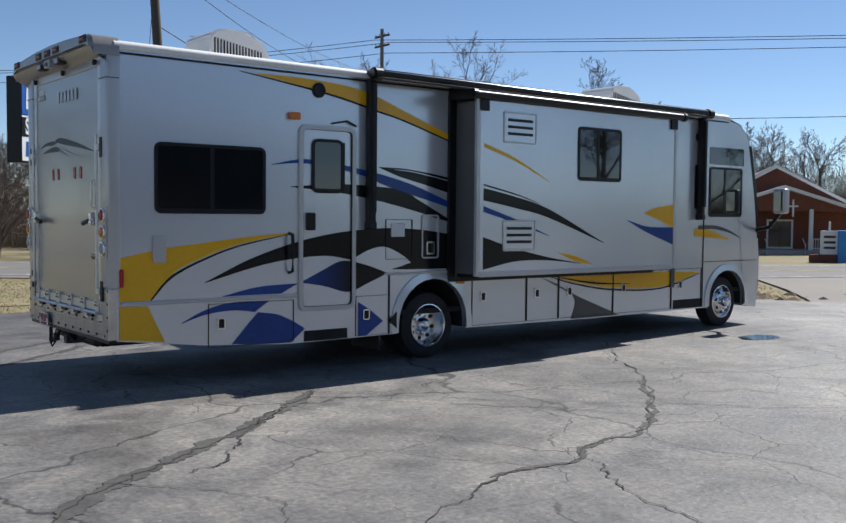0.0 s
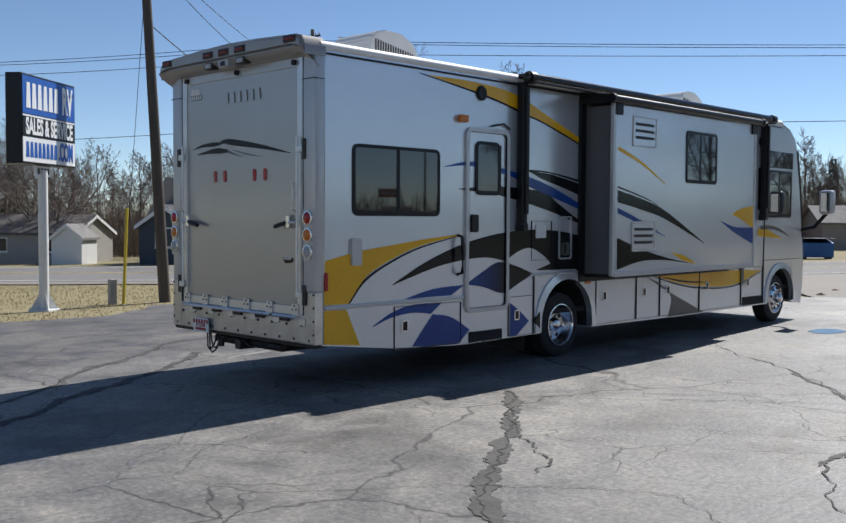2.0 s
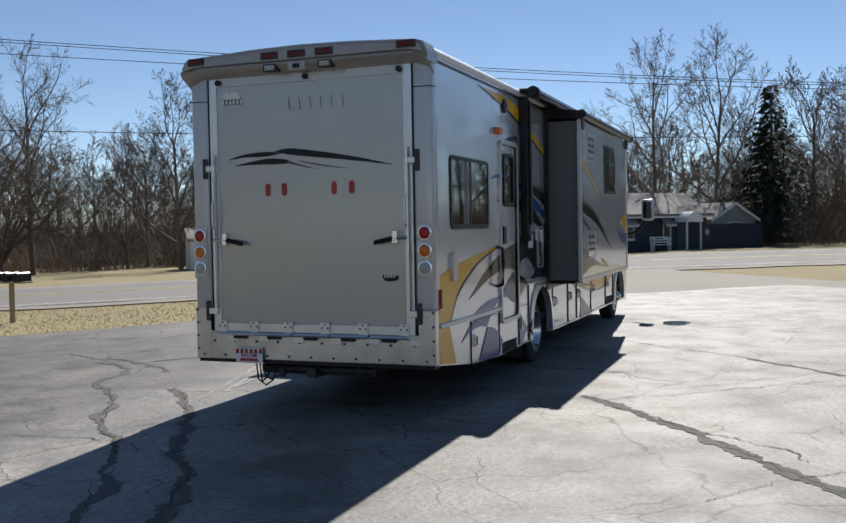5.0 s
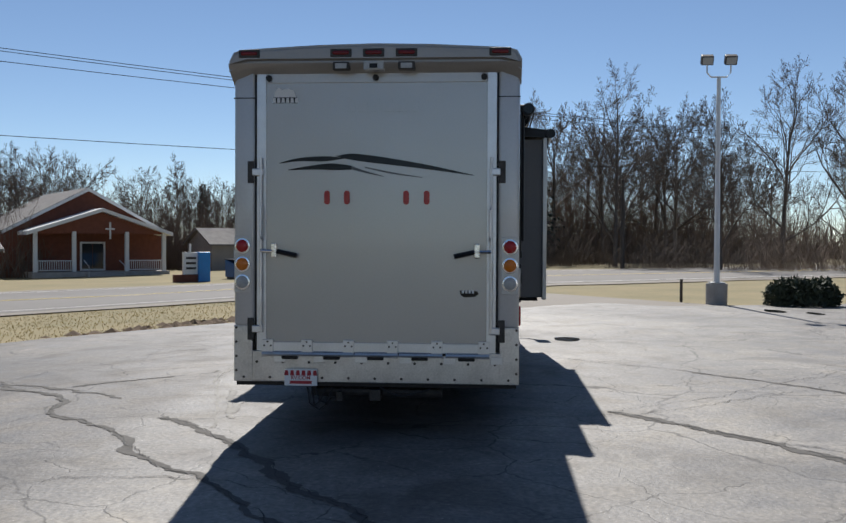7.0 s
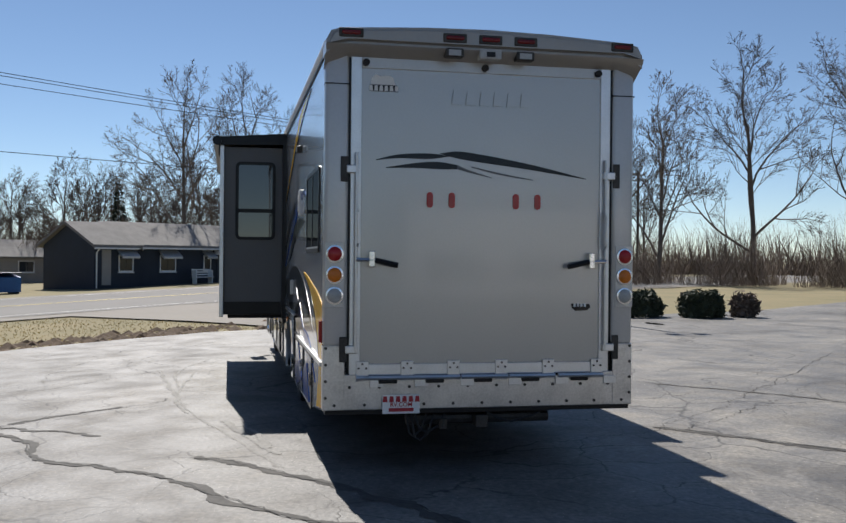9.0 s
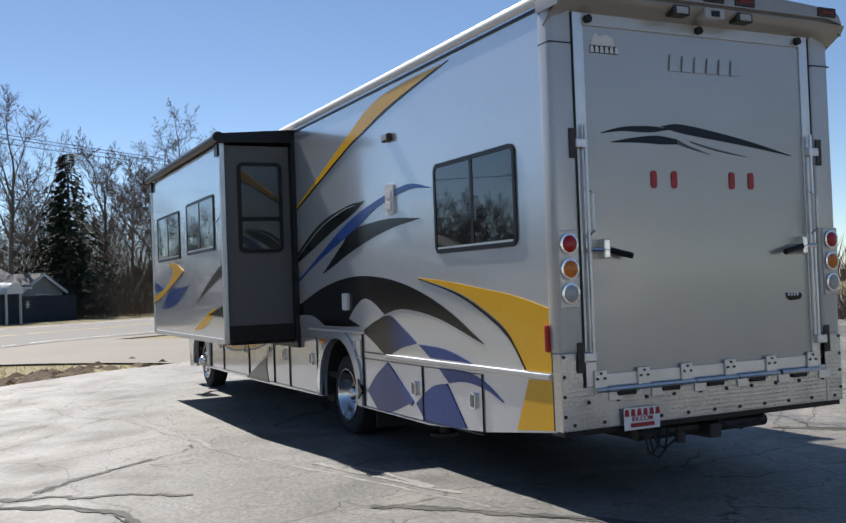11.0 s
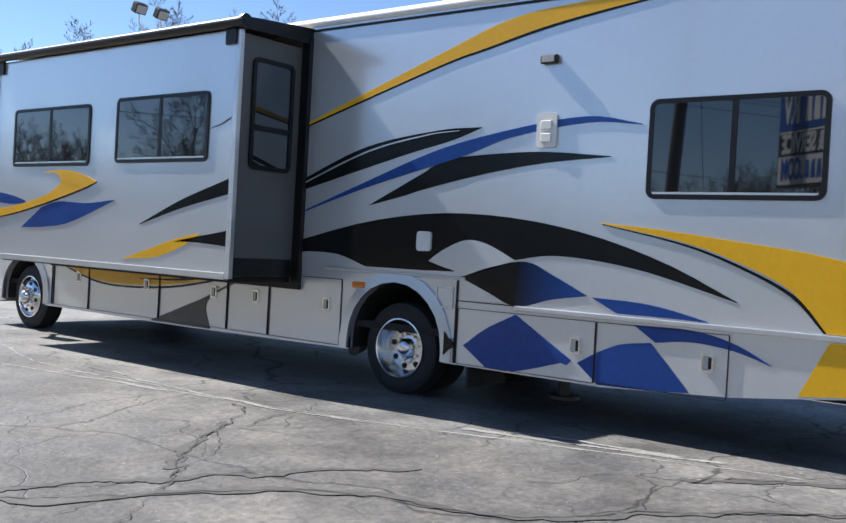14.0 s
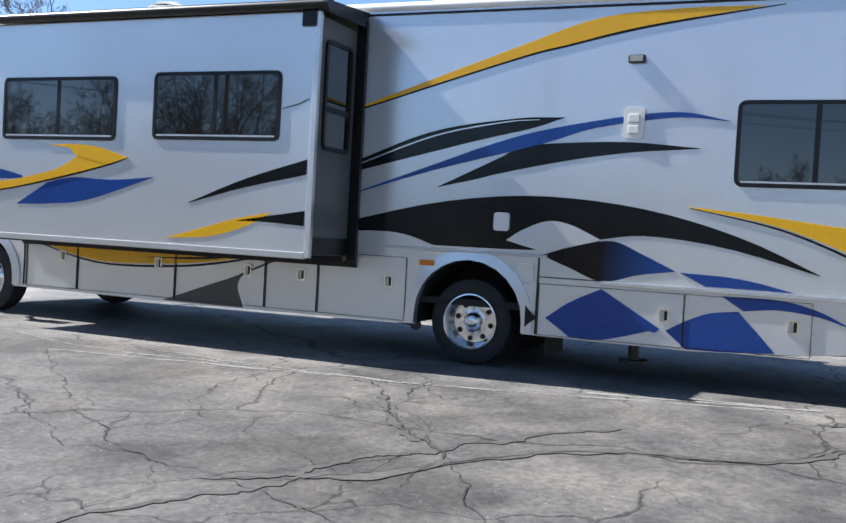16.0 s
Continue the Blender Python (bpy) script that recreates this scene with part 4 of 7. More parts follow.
g = place_on_land(thing("mailboxes", "row of dark mailboxes on a wooden post", "mailbox"), 11.4, 14.8)
g.scale = (1, 1, 1.14)
part("post", boxed(-0.05, 0.05, -0.05, 0.05, -0.1, 0.92, 0.005), LIGHTWOOD, g)
part("board", boxed(-0.18, 0.18, -0.55, 0.55, 0.92, 0.96, 0.005), LIGHTWOOD, g)
for y_ in (-0.36, 0.0, 0.36):
    bm = bmesh.new()
    prism(bm, [(-0.09, 0), (0.09, 0), (0.09, 0.13)] + [(0.09 * math.cos(t), 0.13 + 0.09 * math.sin(t)) for t in np.arange(0.4, 2.9, 0.4)] + [(-0.09, 0.13)], lambda a, b, d: (d, y_ + a, 0.96 + b), -0.24, 0.24)
    part("box", bm, BLACK_TRIM, g, "black metal mailbox")
g = place_on_land(thing("wooden_post", "pale timber post with short rungs", "post"), 10.75, 15.5)
for y_ in (-0.10, 0.07):
    part("upright", boxed(-0.03, 0.03, y_ - 0.03, y_ + 0.03, -0.1, 1.36, 0.006), LIGHTWOOD, g)
for k in range(5):
    part("rung", boxed(-0.045, -0.03, -0.13, 0.10, 0.18 + 0.25 * k, 0.25 + 0.25 * k, 0.004), LIGHTWOOD, g)

# floodlight pole on a concrete base
g = place_on_land(thing("floodlight_pole", "tall white steel pole with two floodlights on a concrete base", "light pole"), 20.6, -7.75)
g.scale = (1.05, 1.05, 1.07)
part("base", tubed([(0, 0, -0.1), (0, 0, 0.62)], 0.30, 20), CONCRETE, g)
part("base_flange", boxed(-0.2, 0.2, -0.2, 0.2, 0.62, 0.66, 0.01), GALV, g)
part("pole", tubed([(0, 0, 0.64), (0, 0, 6.35)], 0.085, 14, 0.055), WHITEPAINT, g, smooth=True)
part("bracket", tubed([(0.0, 0.33, 6.72), (0, 0.33, 6.5), (0, 0.22, 6.38), (0, -0.22, 6.38), (0, -0.33, 6.5), (0, -0.33, 6.72)], 0.022, 8), WHITEPAINT, g)
for y_ in (-0.33, 0.33):
    bm = boxed(-0.10, 0.10, -0.17, 0.17, -0.13, 0.13, 0.02)
    bmesh.ops.rotate(bm, verts=bm.verts, matrix=Matrix.Rotation(radians(-28), 3, "Y"))
    bmesh.ops.translate(bm, verts=bm.verts, vec=(0, y_, 6.86))
    h = part("floodlight", bm, STEEL_DARK, g, "dark square floodlight head")
    bm = boxed(-0.112, -0.10, -0.14, 0.14, -0.10, 0.10)
    bmesh.ops.rotate(bm, verts=bm.verts, matrix=Matrix.Rotation(radians(-28), 3, "Y"))
    bmesh.ops.translate(bm, verts=bm.verts, vec=(0, y_, 6.86))
    part("lens", bm, CLEAR, h)
for x, y in ((21.6, -6.9), (21.6, -12.6)):
    g = place_on_land(thing("marker_post", "thin dark marker post on the verge", "post", "marker posts"), x, y)
    part("post", boxed(-0.04, 0.04, -0.04, 0.04, -0.1, 0.75, 0.005), POLEWOOD, g)

# ---- buildings across the road ----
def building(name, label, x, y, turn=38.5, category="house"):
    t = thing(name, label, category)
    t.location = (x, y, land(x, y) - 0.06)
    t.rotation_euler = (0, 0, radians(turn))
    return t


def gable(t, x0, x1, y0, y1, eave, rise, ridge, wall_m, roof_m, over=0.35, trim_m=None):
    """Walls with gable ends and a pitched roof of real thickness; the ridge runs along 'x' or 'y'."""
    bm = bmesh.new()
    if ridge == "x":
        m = (y0 + y1) / 2
        prism(bm, [(y0, -0.3), (y1, -0.3), (y1, eave), (m, eave + rise), (y0, eave)], lambda a, b, d: (d, a, b), x0, x1)
    else:
        m = (x0 + x1) / 2
        prism(bm, [(x0, -0.3), (x1, -0.3), (x1, eave), (m, eave + rise), (x0, eave)], lambda a, b, d: (a, d, b), y0, y1)
    part("wall", bm, wall_m, t)
    lo, hi = (y0, y1) if ridge == "x" else (x0, x1)
    half = (hi - lo) / 2
    k = rise / half
    for s in (-1, 1):
        a0, a1 = (lo + hi) / 2, (lo + hi) / 2 + s * (half + over)
        b0, b1 = eave + rise, eave - k * over
        bm = bmesh.new()
        q = [(a0, b0 + 0.02), (a1, b1 + 0.02), (a1, b1 + 0.18), (a0, b0 + 0.18)]
        if ridge == "x":
            prism(bm, q, lambda a, b, d: (d, a, b), x0 - over, x1 + over)
        else:
            prism(bm, q, lambda a, b, d: (a, d, b), y0 - over, y1 + over)
        rf = part("roof", bm, roof_m, t)
        if trim_m:
            bm = bmesh.new()
            q = [(a0, b0 - 0.10), (a1, b1 - 0.10), (a1, b1 + 0.15), (a0, b0 + 0.15)]
            if ridge == "x":
                prism(bm, q, lambda a, b, d: (d, a, b), x0 - over - 0.04, x0 - over - 0.005)
            else:
                prism(bm, q, lambda a, b, d: (a, d, b), y0 - over - 0.04, y0 - over - 0.005)
            part("bargeboard", bm, trim_m, t)


def window_on_front(t, x, y0, y1, z0, z1, panes=2, trim=None):
    w = part("window", frame_ring(bmesh.new(), y0, y1, z0, z1, 0.012, 0.08, lambda a, b, d: (x - d, a, b), -0.02, 0.05), trim or WHITEPAINT, t, "white framed window")
    n = (y1 - y0 - 0.1) / panes
    for i in range(panes):
        part("pane", boxed(x - 0.02, x + 0.01, y0 + 0.05 + n * i + 0.025, y0 + 0.05 + n * (i + 1) - 0.025, z0 + 0.06, z1 - 0.06), HOUSEGLASS, w)
    part("sill", boxed(x - 0.09, x, y0 - 0.05, y1 + 0.05, z0 - 0.06, z0, 0.01), trim or WHITEPAINT, w)
    return w


# brick chapel with a white gabled porch
ch = building("chapel", "brick chapel with a white gabled porch and a cross", 60.2, 27.6, 38.5, "church")
gable(ch, 3.2, 17.0, -5.4, 6.2, 3.4, 3.1, "x", BRICK, SHINGLE, 0.4, WHITEPAINT)
part("front_wall", boxed(3.05, 3.2, -4.5, 7.3, 0, 3.3), BRICK, ch)
bm = bmesh.new()
prism(bm, [(-4.75, 3.15), (5.05, 3.15), (0.15, 4.75)], lambda a, b, d: (d, a, b), 0.35, 0.6)
part("porch_gable", bm, BRICK, ch, "brick gable of the porch")
for s in (-1, 1):
    bm = bmesh.new()
    prism(bm, [(0.15, 4.78), (0.15 + s * 5.3, 3.02), (0.15 + s * 5.3, 3.28), (0.15, 5.04)], lambda a, b, d: (d, a, b), -0.15, 6.0)
    part("porch_roof", bm, WHITEPAINT, ch, "white-edged porch roof")
for y in (-4.6, -1.75, 2.1, 4.8):
    part("column", boxed(0.25, 0.53, y - 0.14, y + 0.14, 0.1, 3.3, 0.02), WHITEPAINT, ch, "white square porch column")
part("porch_floor", boxed(-0.1, 3.1, -4.9, 5.1, -0.3, 0.34, 0.02), CONCRETE, ch)
for k in range(3):
    part("step", boxed(-0.4 - 0.3 * k, -0.1 - 0.3 * k, -1.2, 1.4, -0.3, 0.24 - 0.1 * k, 0.01), CONCRETE, ch)
for y0, y1 in ((-4.45, -1.9), (2.25, 4.65)):
    part("rail", boxed(0.33, 0.42, y0, y1, 1.12, 1.19, 0.01), WHITEPAINT, ch)
    part("rail", boxed(0.33, 0.42, y0, y1, 0.44, 0.50, 0.01), WHITEPAINT, ch)
    for y in np.arange(y0 + 0.12, y1, 0.16):
        part("baluster", boxed(0.355, 0.395, y - 0.02, y + 0.02, 0.5, 1.12), WHITEPAINT, ch)
for s in (-1.2, 1.4):
    part("stair_rail", tubed([(0.3, s, 1.15), (-1.0, s, 0.75), (-1.0, s, -0.1)], 0.035, 8), WHITEPAINT, ch)
dr = part("door", frame_ring(bmesh.new(), -0.9, 1.0, 0.34, 2.55, 0.02, 0.14, lambda a, b, d: (3.05 - d, a, b), 0.0, 0.07), WHITEPAINT, ch, "white framed glass double door")
for y0, y1 in ((-0.74, 0.03), (0.07, 0.84)):
    part("leaf", boxed(3.02, 3.05, y0, y1, 0.4, 2.4), HOUSEGLASS, dr)
part("cross", boxed(0.24, 0.34, -0.55, -0.43, 2.75, 4.0, 0.01), WHITEPAINT, ch, "white wooden cross")
part("cross_arm", boxed(0.236, 0.344, -0.83, -0.15, 3.45, 3.57, 0.01), WHITEPAINT, ch)

# notice board and blue bin in front of it
g = building("notice_board", "white notice board on a dark brick base", 46.0, 16.8, 38.5, "sign")
part("base", boxed(-0.2, 0.2, -0.75, 0.75, -0.2, 0.45, 0.02), BRICK, g)
part("board", boxed(-0.12, 0.12, -0.7, 0.2, 0.45, 1.75, 0.02), WHITEPAINT, g)
part("cross", boxed(-0.05, 0.05, -0.3, -0.2, 1.75, 2.25, 0.01), WHITEPAINT, g)
for k in range(3):
    part("bar", boxed(-0.13, -0.12, -0.55, 0.05, 0.75 + 0.3 * k, 0.88 + 0.3 * k), STEEL_DARK, g)
g = building("newspaper_box", "tall bright blue metal box", 46.6, 16.0, 38.5, "box")
part("body", boxed(-0.35, 0.35, -0.35, 0.35, 0, 1.75, 0.03), mat("bright_blue", (0.03, 0.22, 0.55), 0.4, 0, 0.1, 2, 20), g)
g = building("dumpster", "dark blue steel refuse container with a lid", 51.0, 14.8, 38.5, "dumpster")
g.scale = (0.8, 0.8, 0.8)
bm = bmesh.new()
prism(bm, [(-0.8, 0.15), (0.9, 0.15), (0.9, 1.5), (-0.8, 1.2)], lambda a, b, d: (a, d, b), -1.05, 1.05)
part("body", bm, DUMPSTER, g)
part("lid", boxed(-0.85, 0.95, -1.1, 1.1, 1.5, 1.56, 0.02), BLACK_TRIM, g)
for y in (-0.9, 0.9):
    part("skid", boxed(-0.7, 0.8, y - 0.06, y + 0.06, 0.0, 0.15), STEEL_DARK, g)

# slate-blue house with a white end wall
hs = building("house", "slate-blue clapboard house with a grey shingle roof", 25.6, 41.0, 38.5)
hs.scale = (0.85, 0.70, 1.0)
gable(hs, 1.6, 9.0, -5.0, 5.6, 2.6, 2.6, "y", SIDING_BLUE, SHINGLE_DARK, 0.3, WHITEPAINT)
gable(hs, -0.6, 5.0, 0.9, 5.4, 2.3, 1.1, "x", SIDING_BLUE, SHINGLE, 0.3, WHITEPAINT)
part("end_wall", boxed(1.7, 8.9, -5.05, -5.0, 0.0, 2.6), WHITEPAINT, hs, "white boarded end wall")
window_on_front(hs, -0.6, 2.2, 4.0, 1.0, 2.2, 3)
window_on_front(hs, 1.6, -2.9, -1.5, 1.1, 2.2, 2)
for z in np.arange(0.15, 2.6, 0.19):
    part("clapboard", boxed(1.575, 1.6, -5.0, 0.9, z, z + 0.175), SIDING_BLUE, hs)
    if z < 2.25:
        part("clapboard", boxed(-0.625, -0.6, 0.9, 5.4, z, z + 0.175), SIDING_BLUE, hs)
for z in (0.8, 1.7):
    part("end_window", boxed(4.6, 5.3, -5.08, -5.04, z, z + 0.6), HOUSEGLASS, hs)
part("chimney", boxed(5.0, 5.6, -1.0, -0.4, 4.0, 5.9, 0.02), BRICK, hs)

# low dark shop with an arched white porch
dk = building("roadside_shop", "low navy-painted shop with a pale shingle roof and window awnings", 58.8, 5.2, 38.5, "shop")
dk.scale = (1.2, 0.84, 1.16)
gable(dk, 0, 5.6, -6.4, 4.6, 2.25, 1.2, "y", SIDING_DARK, SHINGLE, 0.4, WHITEPAINT)
gable(dk, -0.5, 4.6, 4.66, 8.1, 2.2, 1.15, "y", SIDING_DARK, SHINGLE, 0.35, WHITEPAINT)
part("gutter", boxed(-0.47, -0.39, -6.8, 4.6, 2.02, 2.12, 0.01), WHITEPAINT, dk, "white eaves gutter")
part("gutter", boxed(-0.93, -0.86, 4.7, 8.4, 1.98, 2.07, 0.01), WHITEPAINT, dk)
part("downpipe", tubed([(-0.62, 8.0, -0.1), (-0.62, 8.0, 1.8), (-0.9, 8.0, 2.0)], 0.05, 6), WHITEPAINT, dk)
for wx, y0, y1 in ((0, 0.5, 2.0), (-0.5, 4.85, 6.1), (0, -2.95, -2.2)):
    window_on_front(dk, wx, y0, y1, 0.75, 1.7, 2)
    bm = bmesh.new()
    prism(bm, [(wx - 0.02, 2.02), (wx - 0.55, 1.62), (wx - 0.55, 1.50), (wx - 0.50, 1.50), (wx - 0.02, 1.90)], lambda a, b, d: (a, d, b), y0 - 0.12, y1 + 0.12)
    part("awning", bm, GALV, dk, "pale metal window awning")
part("door", boxed(-0.55, -0.5, 6.75, 7.5, 0.05, 1.95, 0.01), GREYTAN, dk, "pale door")
for y in (-4.65, -3.35):
    part("porch_post", boxed(-1.3, -1.18, y - 0.05, y + 0.05, 0, 2.0), WHITEPAINT, dk)
bm = bmesh.new()
prism(bm, [(-4.75, 1.75), (-3.25, 1.75)] + [(-4.0 + 0.75 * math.cos(t), 1.75 + 0.62 * math.sin(t)) for t in np.arange(0.25, 3.0, 0.3)], lambda a, b, d: (d, a, b), -1.4, 0.0)
part("porch_arch", bm, WHITEPAINT, dk, "white arched porch hood")
part("porch_door", boxed(-0.05, 0.0, -4.45, -3.55, 0.05, 1.75, 0.01), SIDING_BLUE, dk)
part("snowflake_board", boxed(-1.40, -1.36, -5.45, -4.75, 0.6, 1.6), SIDING_DARK, dk)
for a in range(3):
    part("snowflake_arm", boxed(-1.43, -1.40, -0.22, 0.22, -0.022, 0.022), WHITEPAINT, dk).matrix_basis = Matrix.Translation((0, -5.1, 1.14)) @ Matrix.Rotation(radians(60 * a), 4, "X")
g = building("bench", "white wooden bench by the roadside shop", 58.88, 3.75, 38.5, "bench")
part("seat", boxed(-0.25, 0.25, -0.75, 0.75, 0.42, 0.48, 0.01), WHITEPAINT, g)
for z in (0.58, 0.74, 0.90):
    part("back_slat", boxed(0.22, 0.26, -0.75, 0.75, z, z + 0.09, 0.01), WHITEPAINT, g)
for y in (-0.65, 0.65):
    part("leg", boxed(-0.2, 0.25, y - 0.03, y + 0.03, 0, 0.92 if y else 0.45), WHITEPAINT, g)

h3 = building("house", "low weathered tan house among the trees", 75.5, 20.0, 38.5)
gable(h3, 0, 6, -4.2, 4.2, 2.2, 1.3, "y", GREYTAN, SHINGLE, 0.35, WHITEPAINT)
window_on_front(h3, 0, -2.6, -1.2, 0.9, 1.9, 2)
window_on_front(h3, 0, 1.0, 2.2, 0.9, 1.9, 2)

th = building("cottage", "small tan cottage with a grey roof", 67.6, -0.6, 38.5)
th.scale = (0.85, 0.8, 0.9)
gable(th, 0, 6, -2.4, 2.4, 2.3, 1.3, "x", GREYTAN, SHINGLE, 0.3, WHITEPAINT)
window_on_front(th, 0, -1.0, 0.6, 1.1, 2.1, 2)
fn = building("board_fence", "dark board fence beside the shop", 63.6, -0.6, 38.5, "fence")
fn.scale = (1.2, 1.2, 1.4)
for k in range(26):
    part("board", boxed(0, 0.03, -2.2 + 0.17 * k, -2.045 + 0.17 * k, -0.1, 1.25), SIDING_DARK, fn)
for z in (0.3, 1.0):
    part("rail", boxed(0.03, 0.08, -2.2, 2.2, z, z + 0.08), SIDING_DARK, fn)

gr = building("garage", "low white garage with a flat grey roof", 50.2, 33.0, 38.5, "garage")
gr.scale = (0.75, 0.75, 0.9)
gable(gr, 0, 7, -3.2, 3.2, 2.3, 0.8, "y", WHITEPAINT, SHINGLE, 0.3, WHITEPAINT)
part("garage_door", boxed(-0.04, 0.0, -2.2, 2.0, 0.05, 2.05), GREYTAN, gr)
h2 = building("house", "low brown ranch house with a dark roof", 19.7, 53.0, 38.5)
h2.scale = (0.8, 0.6, 0.85)
gable(h2, 0, 7, -6, 6, 2.3, 1.3, "y", GREYTAN, SHINGLE_DARK, 0.3, WHITEPAINT)
window_on_front(h2, 0, -3.6, -2.0, 0.9, 2.0, 2)
window_on_front(h2, 0, 1.6, 3.4, 0.9, 2.0, 2)
wsd = building("white_shed", "small white gabled shed", 20.6, 48.5, 38.5, "shed")
wsd.scale = (0.7, 0.7, 0.85)
gable(wsd, 0, 3, -1.4, 1.4, 1.9, 0.9, "x", WHITEPAINT, SHINGLE, 0.2, WHITEPAINT)
sd = building("garden_shed", "grey gabled storage shed with a white window", 52.0, -54.5, -45.0, "shed")
sd.scale = (0.75, 0.65, 0.8)
gable(sd, 0, 4, -2.0, 2.0, 2.4, 1.0, "y", GREYTAN, SHINGLE_DARK, 0.2, WHITEPAINT)
window_on_front(sd, 0, -0.5, 0.5, 1.0, 2.0, 2)

db = thing("dealer_building", "long low white metal-clad sales building with dark windows", "building")
db.location = (-33.0, -15.0, 0)
part("wall", boxed(-9, 0, -11, 9.5, -0.2, 4.4), WHITEPAINT, db)
part("roof", boxed(-9.3, 0.5, -11.4, 9.9, 4.4, 4.75, 0.03), GALV, db)
for k in range(5):
    y = -9.5 + 3.9 * k
    w = part("window", frame_ring(bmesh.new(), y, y + 2.6, 0.8, 2.0, 0.02, 0.08, lambda a, b, d: (d, a, b), -0.01, 0.05), STEEL_DARK, db, "wide dark shop window")
    part("pane", boxed(0.0, 0.02, y + 0.06, y + 2.54, 0.86, 1.94), HOUSEGLASS, w)

# unseen dark block, added so the right-hand windows mirror less bright sky
sb = thing("service_barn", "tall dark unseen block added to darken the window reflections", "building")
sb.location = (12.0, -41.0, 0)
part("wall", boxed(-14, 14, -10, 0, -0.2, 6.0), SIDING_DARK, sb)
bm = bmesh.new()
prism(bm, [(-10.4, 5.95), (0.4, 5.95), (-5.0, 7.6)], lambda a, b, d: (d, a, b), -14.4, 14.4)
part("roof", bm, SHINGLE_DARK, sb)
for x in (-10, -3, 4):
    part("bay_door", boxed(x, x + 4.2, 0.0, 0.06, 0.0, 4.2, 0.01), STEEL_DARK, sb, "dark flat panel on the added reflection block")

g = thing("roadside_board", "orange-red sign board on two posts far down the road", "sign")
g.location = (70.5, -75.0, 0)
g.rotation_euler = (0, 0, radians(-46))
for y in (-0.9, 0.9):
    part("post", tubed([(0, y, -0.2), (0, y, 4.3)], 0.07, 8), STEEL_DARK, g)
part("board", boxed(-0.08, 0.08, -1.3, 1.3, 4.2, 5.2, 0.02), mat("orange_red_panel", (0.48, 0.10, 0.04), 0.5, 0, 0.06, 2, 20), g)
for k in range(6):
    part("bar", boxed(-0.10, -0.08, -0.95 + 0.34 * k, -0.73 + 0.34 * k, 4.5, 4.9), SIGNWHITE, g)


def parked_car(x, y, turn, paint_m, label):
    c = thing("car", label, "car")
    c.location = (x, y, land(x, y) - 0.05)
    c.rotation_euler = (0, 0, radians(turn))
    bm = bmesh.new()
    prism(bm, [(-2.3, 0.32), (2.25, 0.32), (2.32, 0.62), (2.15, 0.86), (1.15, 0.98), (-1.9, 1.0), (-2.25, 0.92), (-2.35, 0.6)], lambda a, b, d: (a, d, b), -0.88, 0.88)
    bmesh.ops.bevel(bm, geom=[e for e in bm.edges if len(e.link_faces) == 2 and e.calc_face_angle(0) > 0.6], offset=0.07, segments=3, affect="EDGES")
    part("body", bm, paint_m, c, smooth=True)
    bm = bmesh.new()
    for z, x0, x1, w in ((0.97, -1.75, 1.15, 0.80), (1.42, -1.05, 0.45, 0.62)):
        for px, py in ((x0, -w), (x1, -w), (x1, w), (x0, w)):
            bm.verts.new((px, py, z))
    bm.verts.ensure_lookup_table()
    for k in range(4):
        bm.faces.new([bm.verts[i] for i in (k, (k + 1) % 4, 4 + (k + 1) % 4, 4 + k)])
    part("windows", bm, HOUSEGLASS, c, "dark car windows")
    part("roof", boxed(-1.08, 0.48, -0.64, 0.64, 1.41, 1.47, 0.02), paint_m, c)
    for px in (-1.4, 1.4):
        for py in (-0.8, 0.8):
            w = part("wheel", lathe(bmesh.new(), [(0.2, -0.1), (0.32, -0.1), (0.33, 0.0), (0.32, 0.1), (0.2, 0.1)], (px, py, 0.33), "y", 20), RUBBER, c)
            part("rim", lathe(bmesh.new(), [(0.2, -0.105), (0.05, -0.115), (0.05, 0.115), (0.2, 0.105)], (px, py, 0.33), "y", 16), GALV, w)
    for py in (-0.6, 0.6):
        part("headlight", boxed(2.2, 2.3, py - 0.17, py + 0.17, 0.66, 0.80, 0.02), CLEAR, c)
    return c


parked_car(64.0, -61.5, 40, WHITEPAINT, "white car parked beyond the grey shed")

# ---- the motorhome: x runs forward, its right wall at -y ----
rv = thing("motorhome", "silver toy-hauler motorhome with yellow, blue and black swoosh graphics, slide-outs open", "motorhome")
W = 1.28
HUB_R, HUB_F, TYRE = 4.05, 10.25, 0.41


def arch(cx, r, z0, z1):
    """The outline of a wheel opening from one foot to the other."""
    c = [(cx - r, z0)]
    for i in range(13):
        t = math.pi - math.pi * i / 12
        c.append((cx + r * math.cos(t), 0.46 + (z1 - 0.46) * math.sin(t)))
    return c + [(cx + r, z0)]


SIDE = [(0.06, 0.51), (1.0, 0.40), (2.0, 0.34), *arch(HUB_R, 0.54, 0.35, 1.0), (7.0, 0.33), (9.2, 0.34), *arch(HUB_F, 0.50, 0.34, 0.93),
        (11.10, 0.28), (11.16, 0.62), (11.16, 1.2), (11.08, 1.75), (10.86, 2.9), (10.74, 3.16), (10.50, 3.32), (10.1, 3.39), (0.06, 3.39)]


def side3(s):
    return lambda a, b, d: (a, s * (W + d), b)


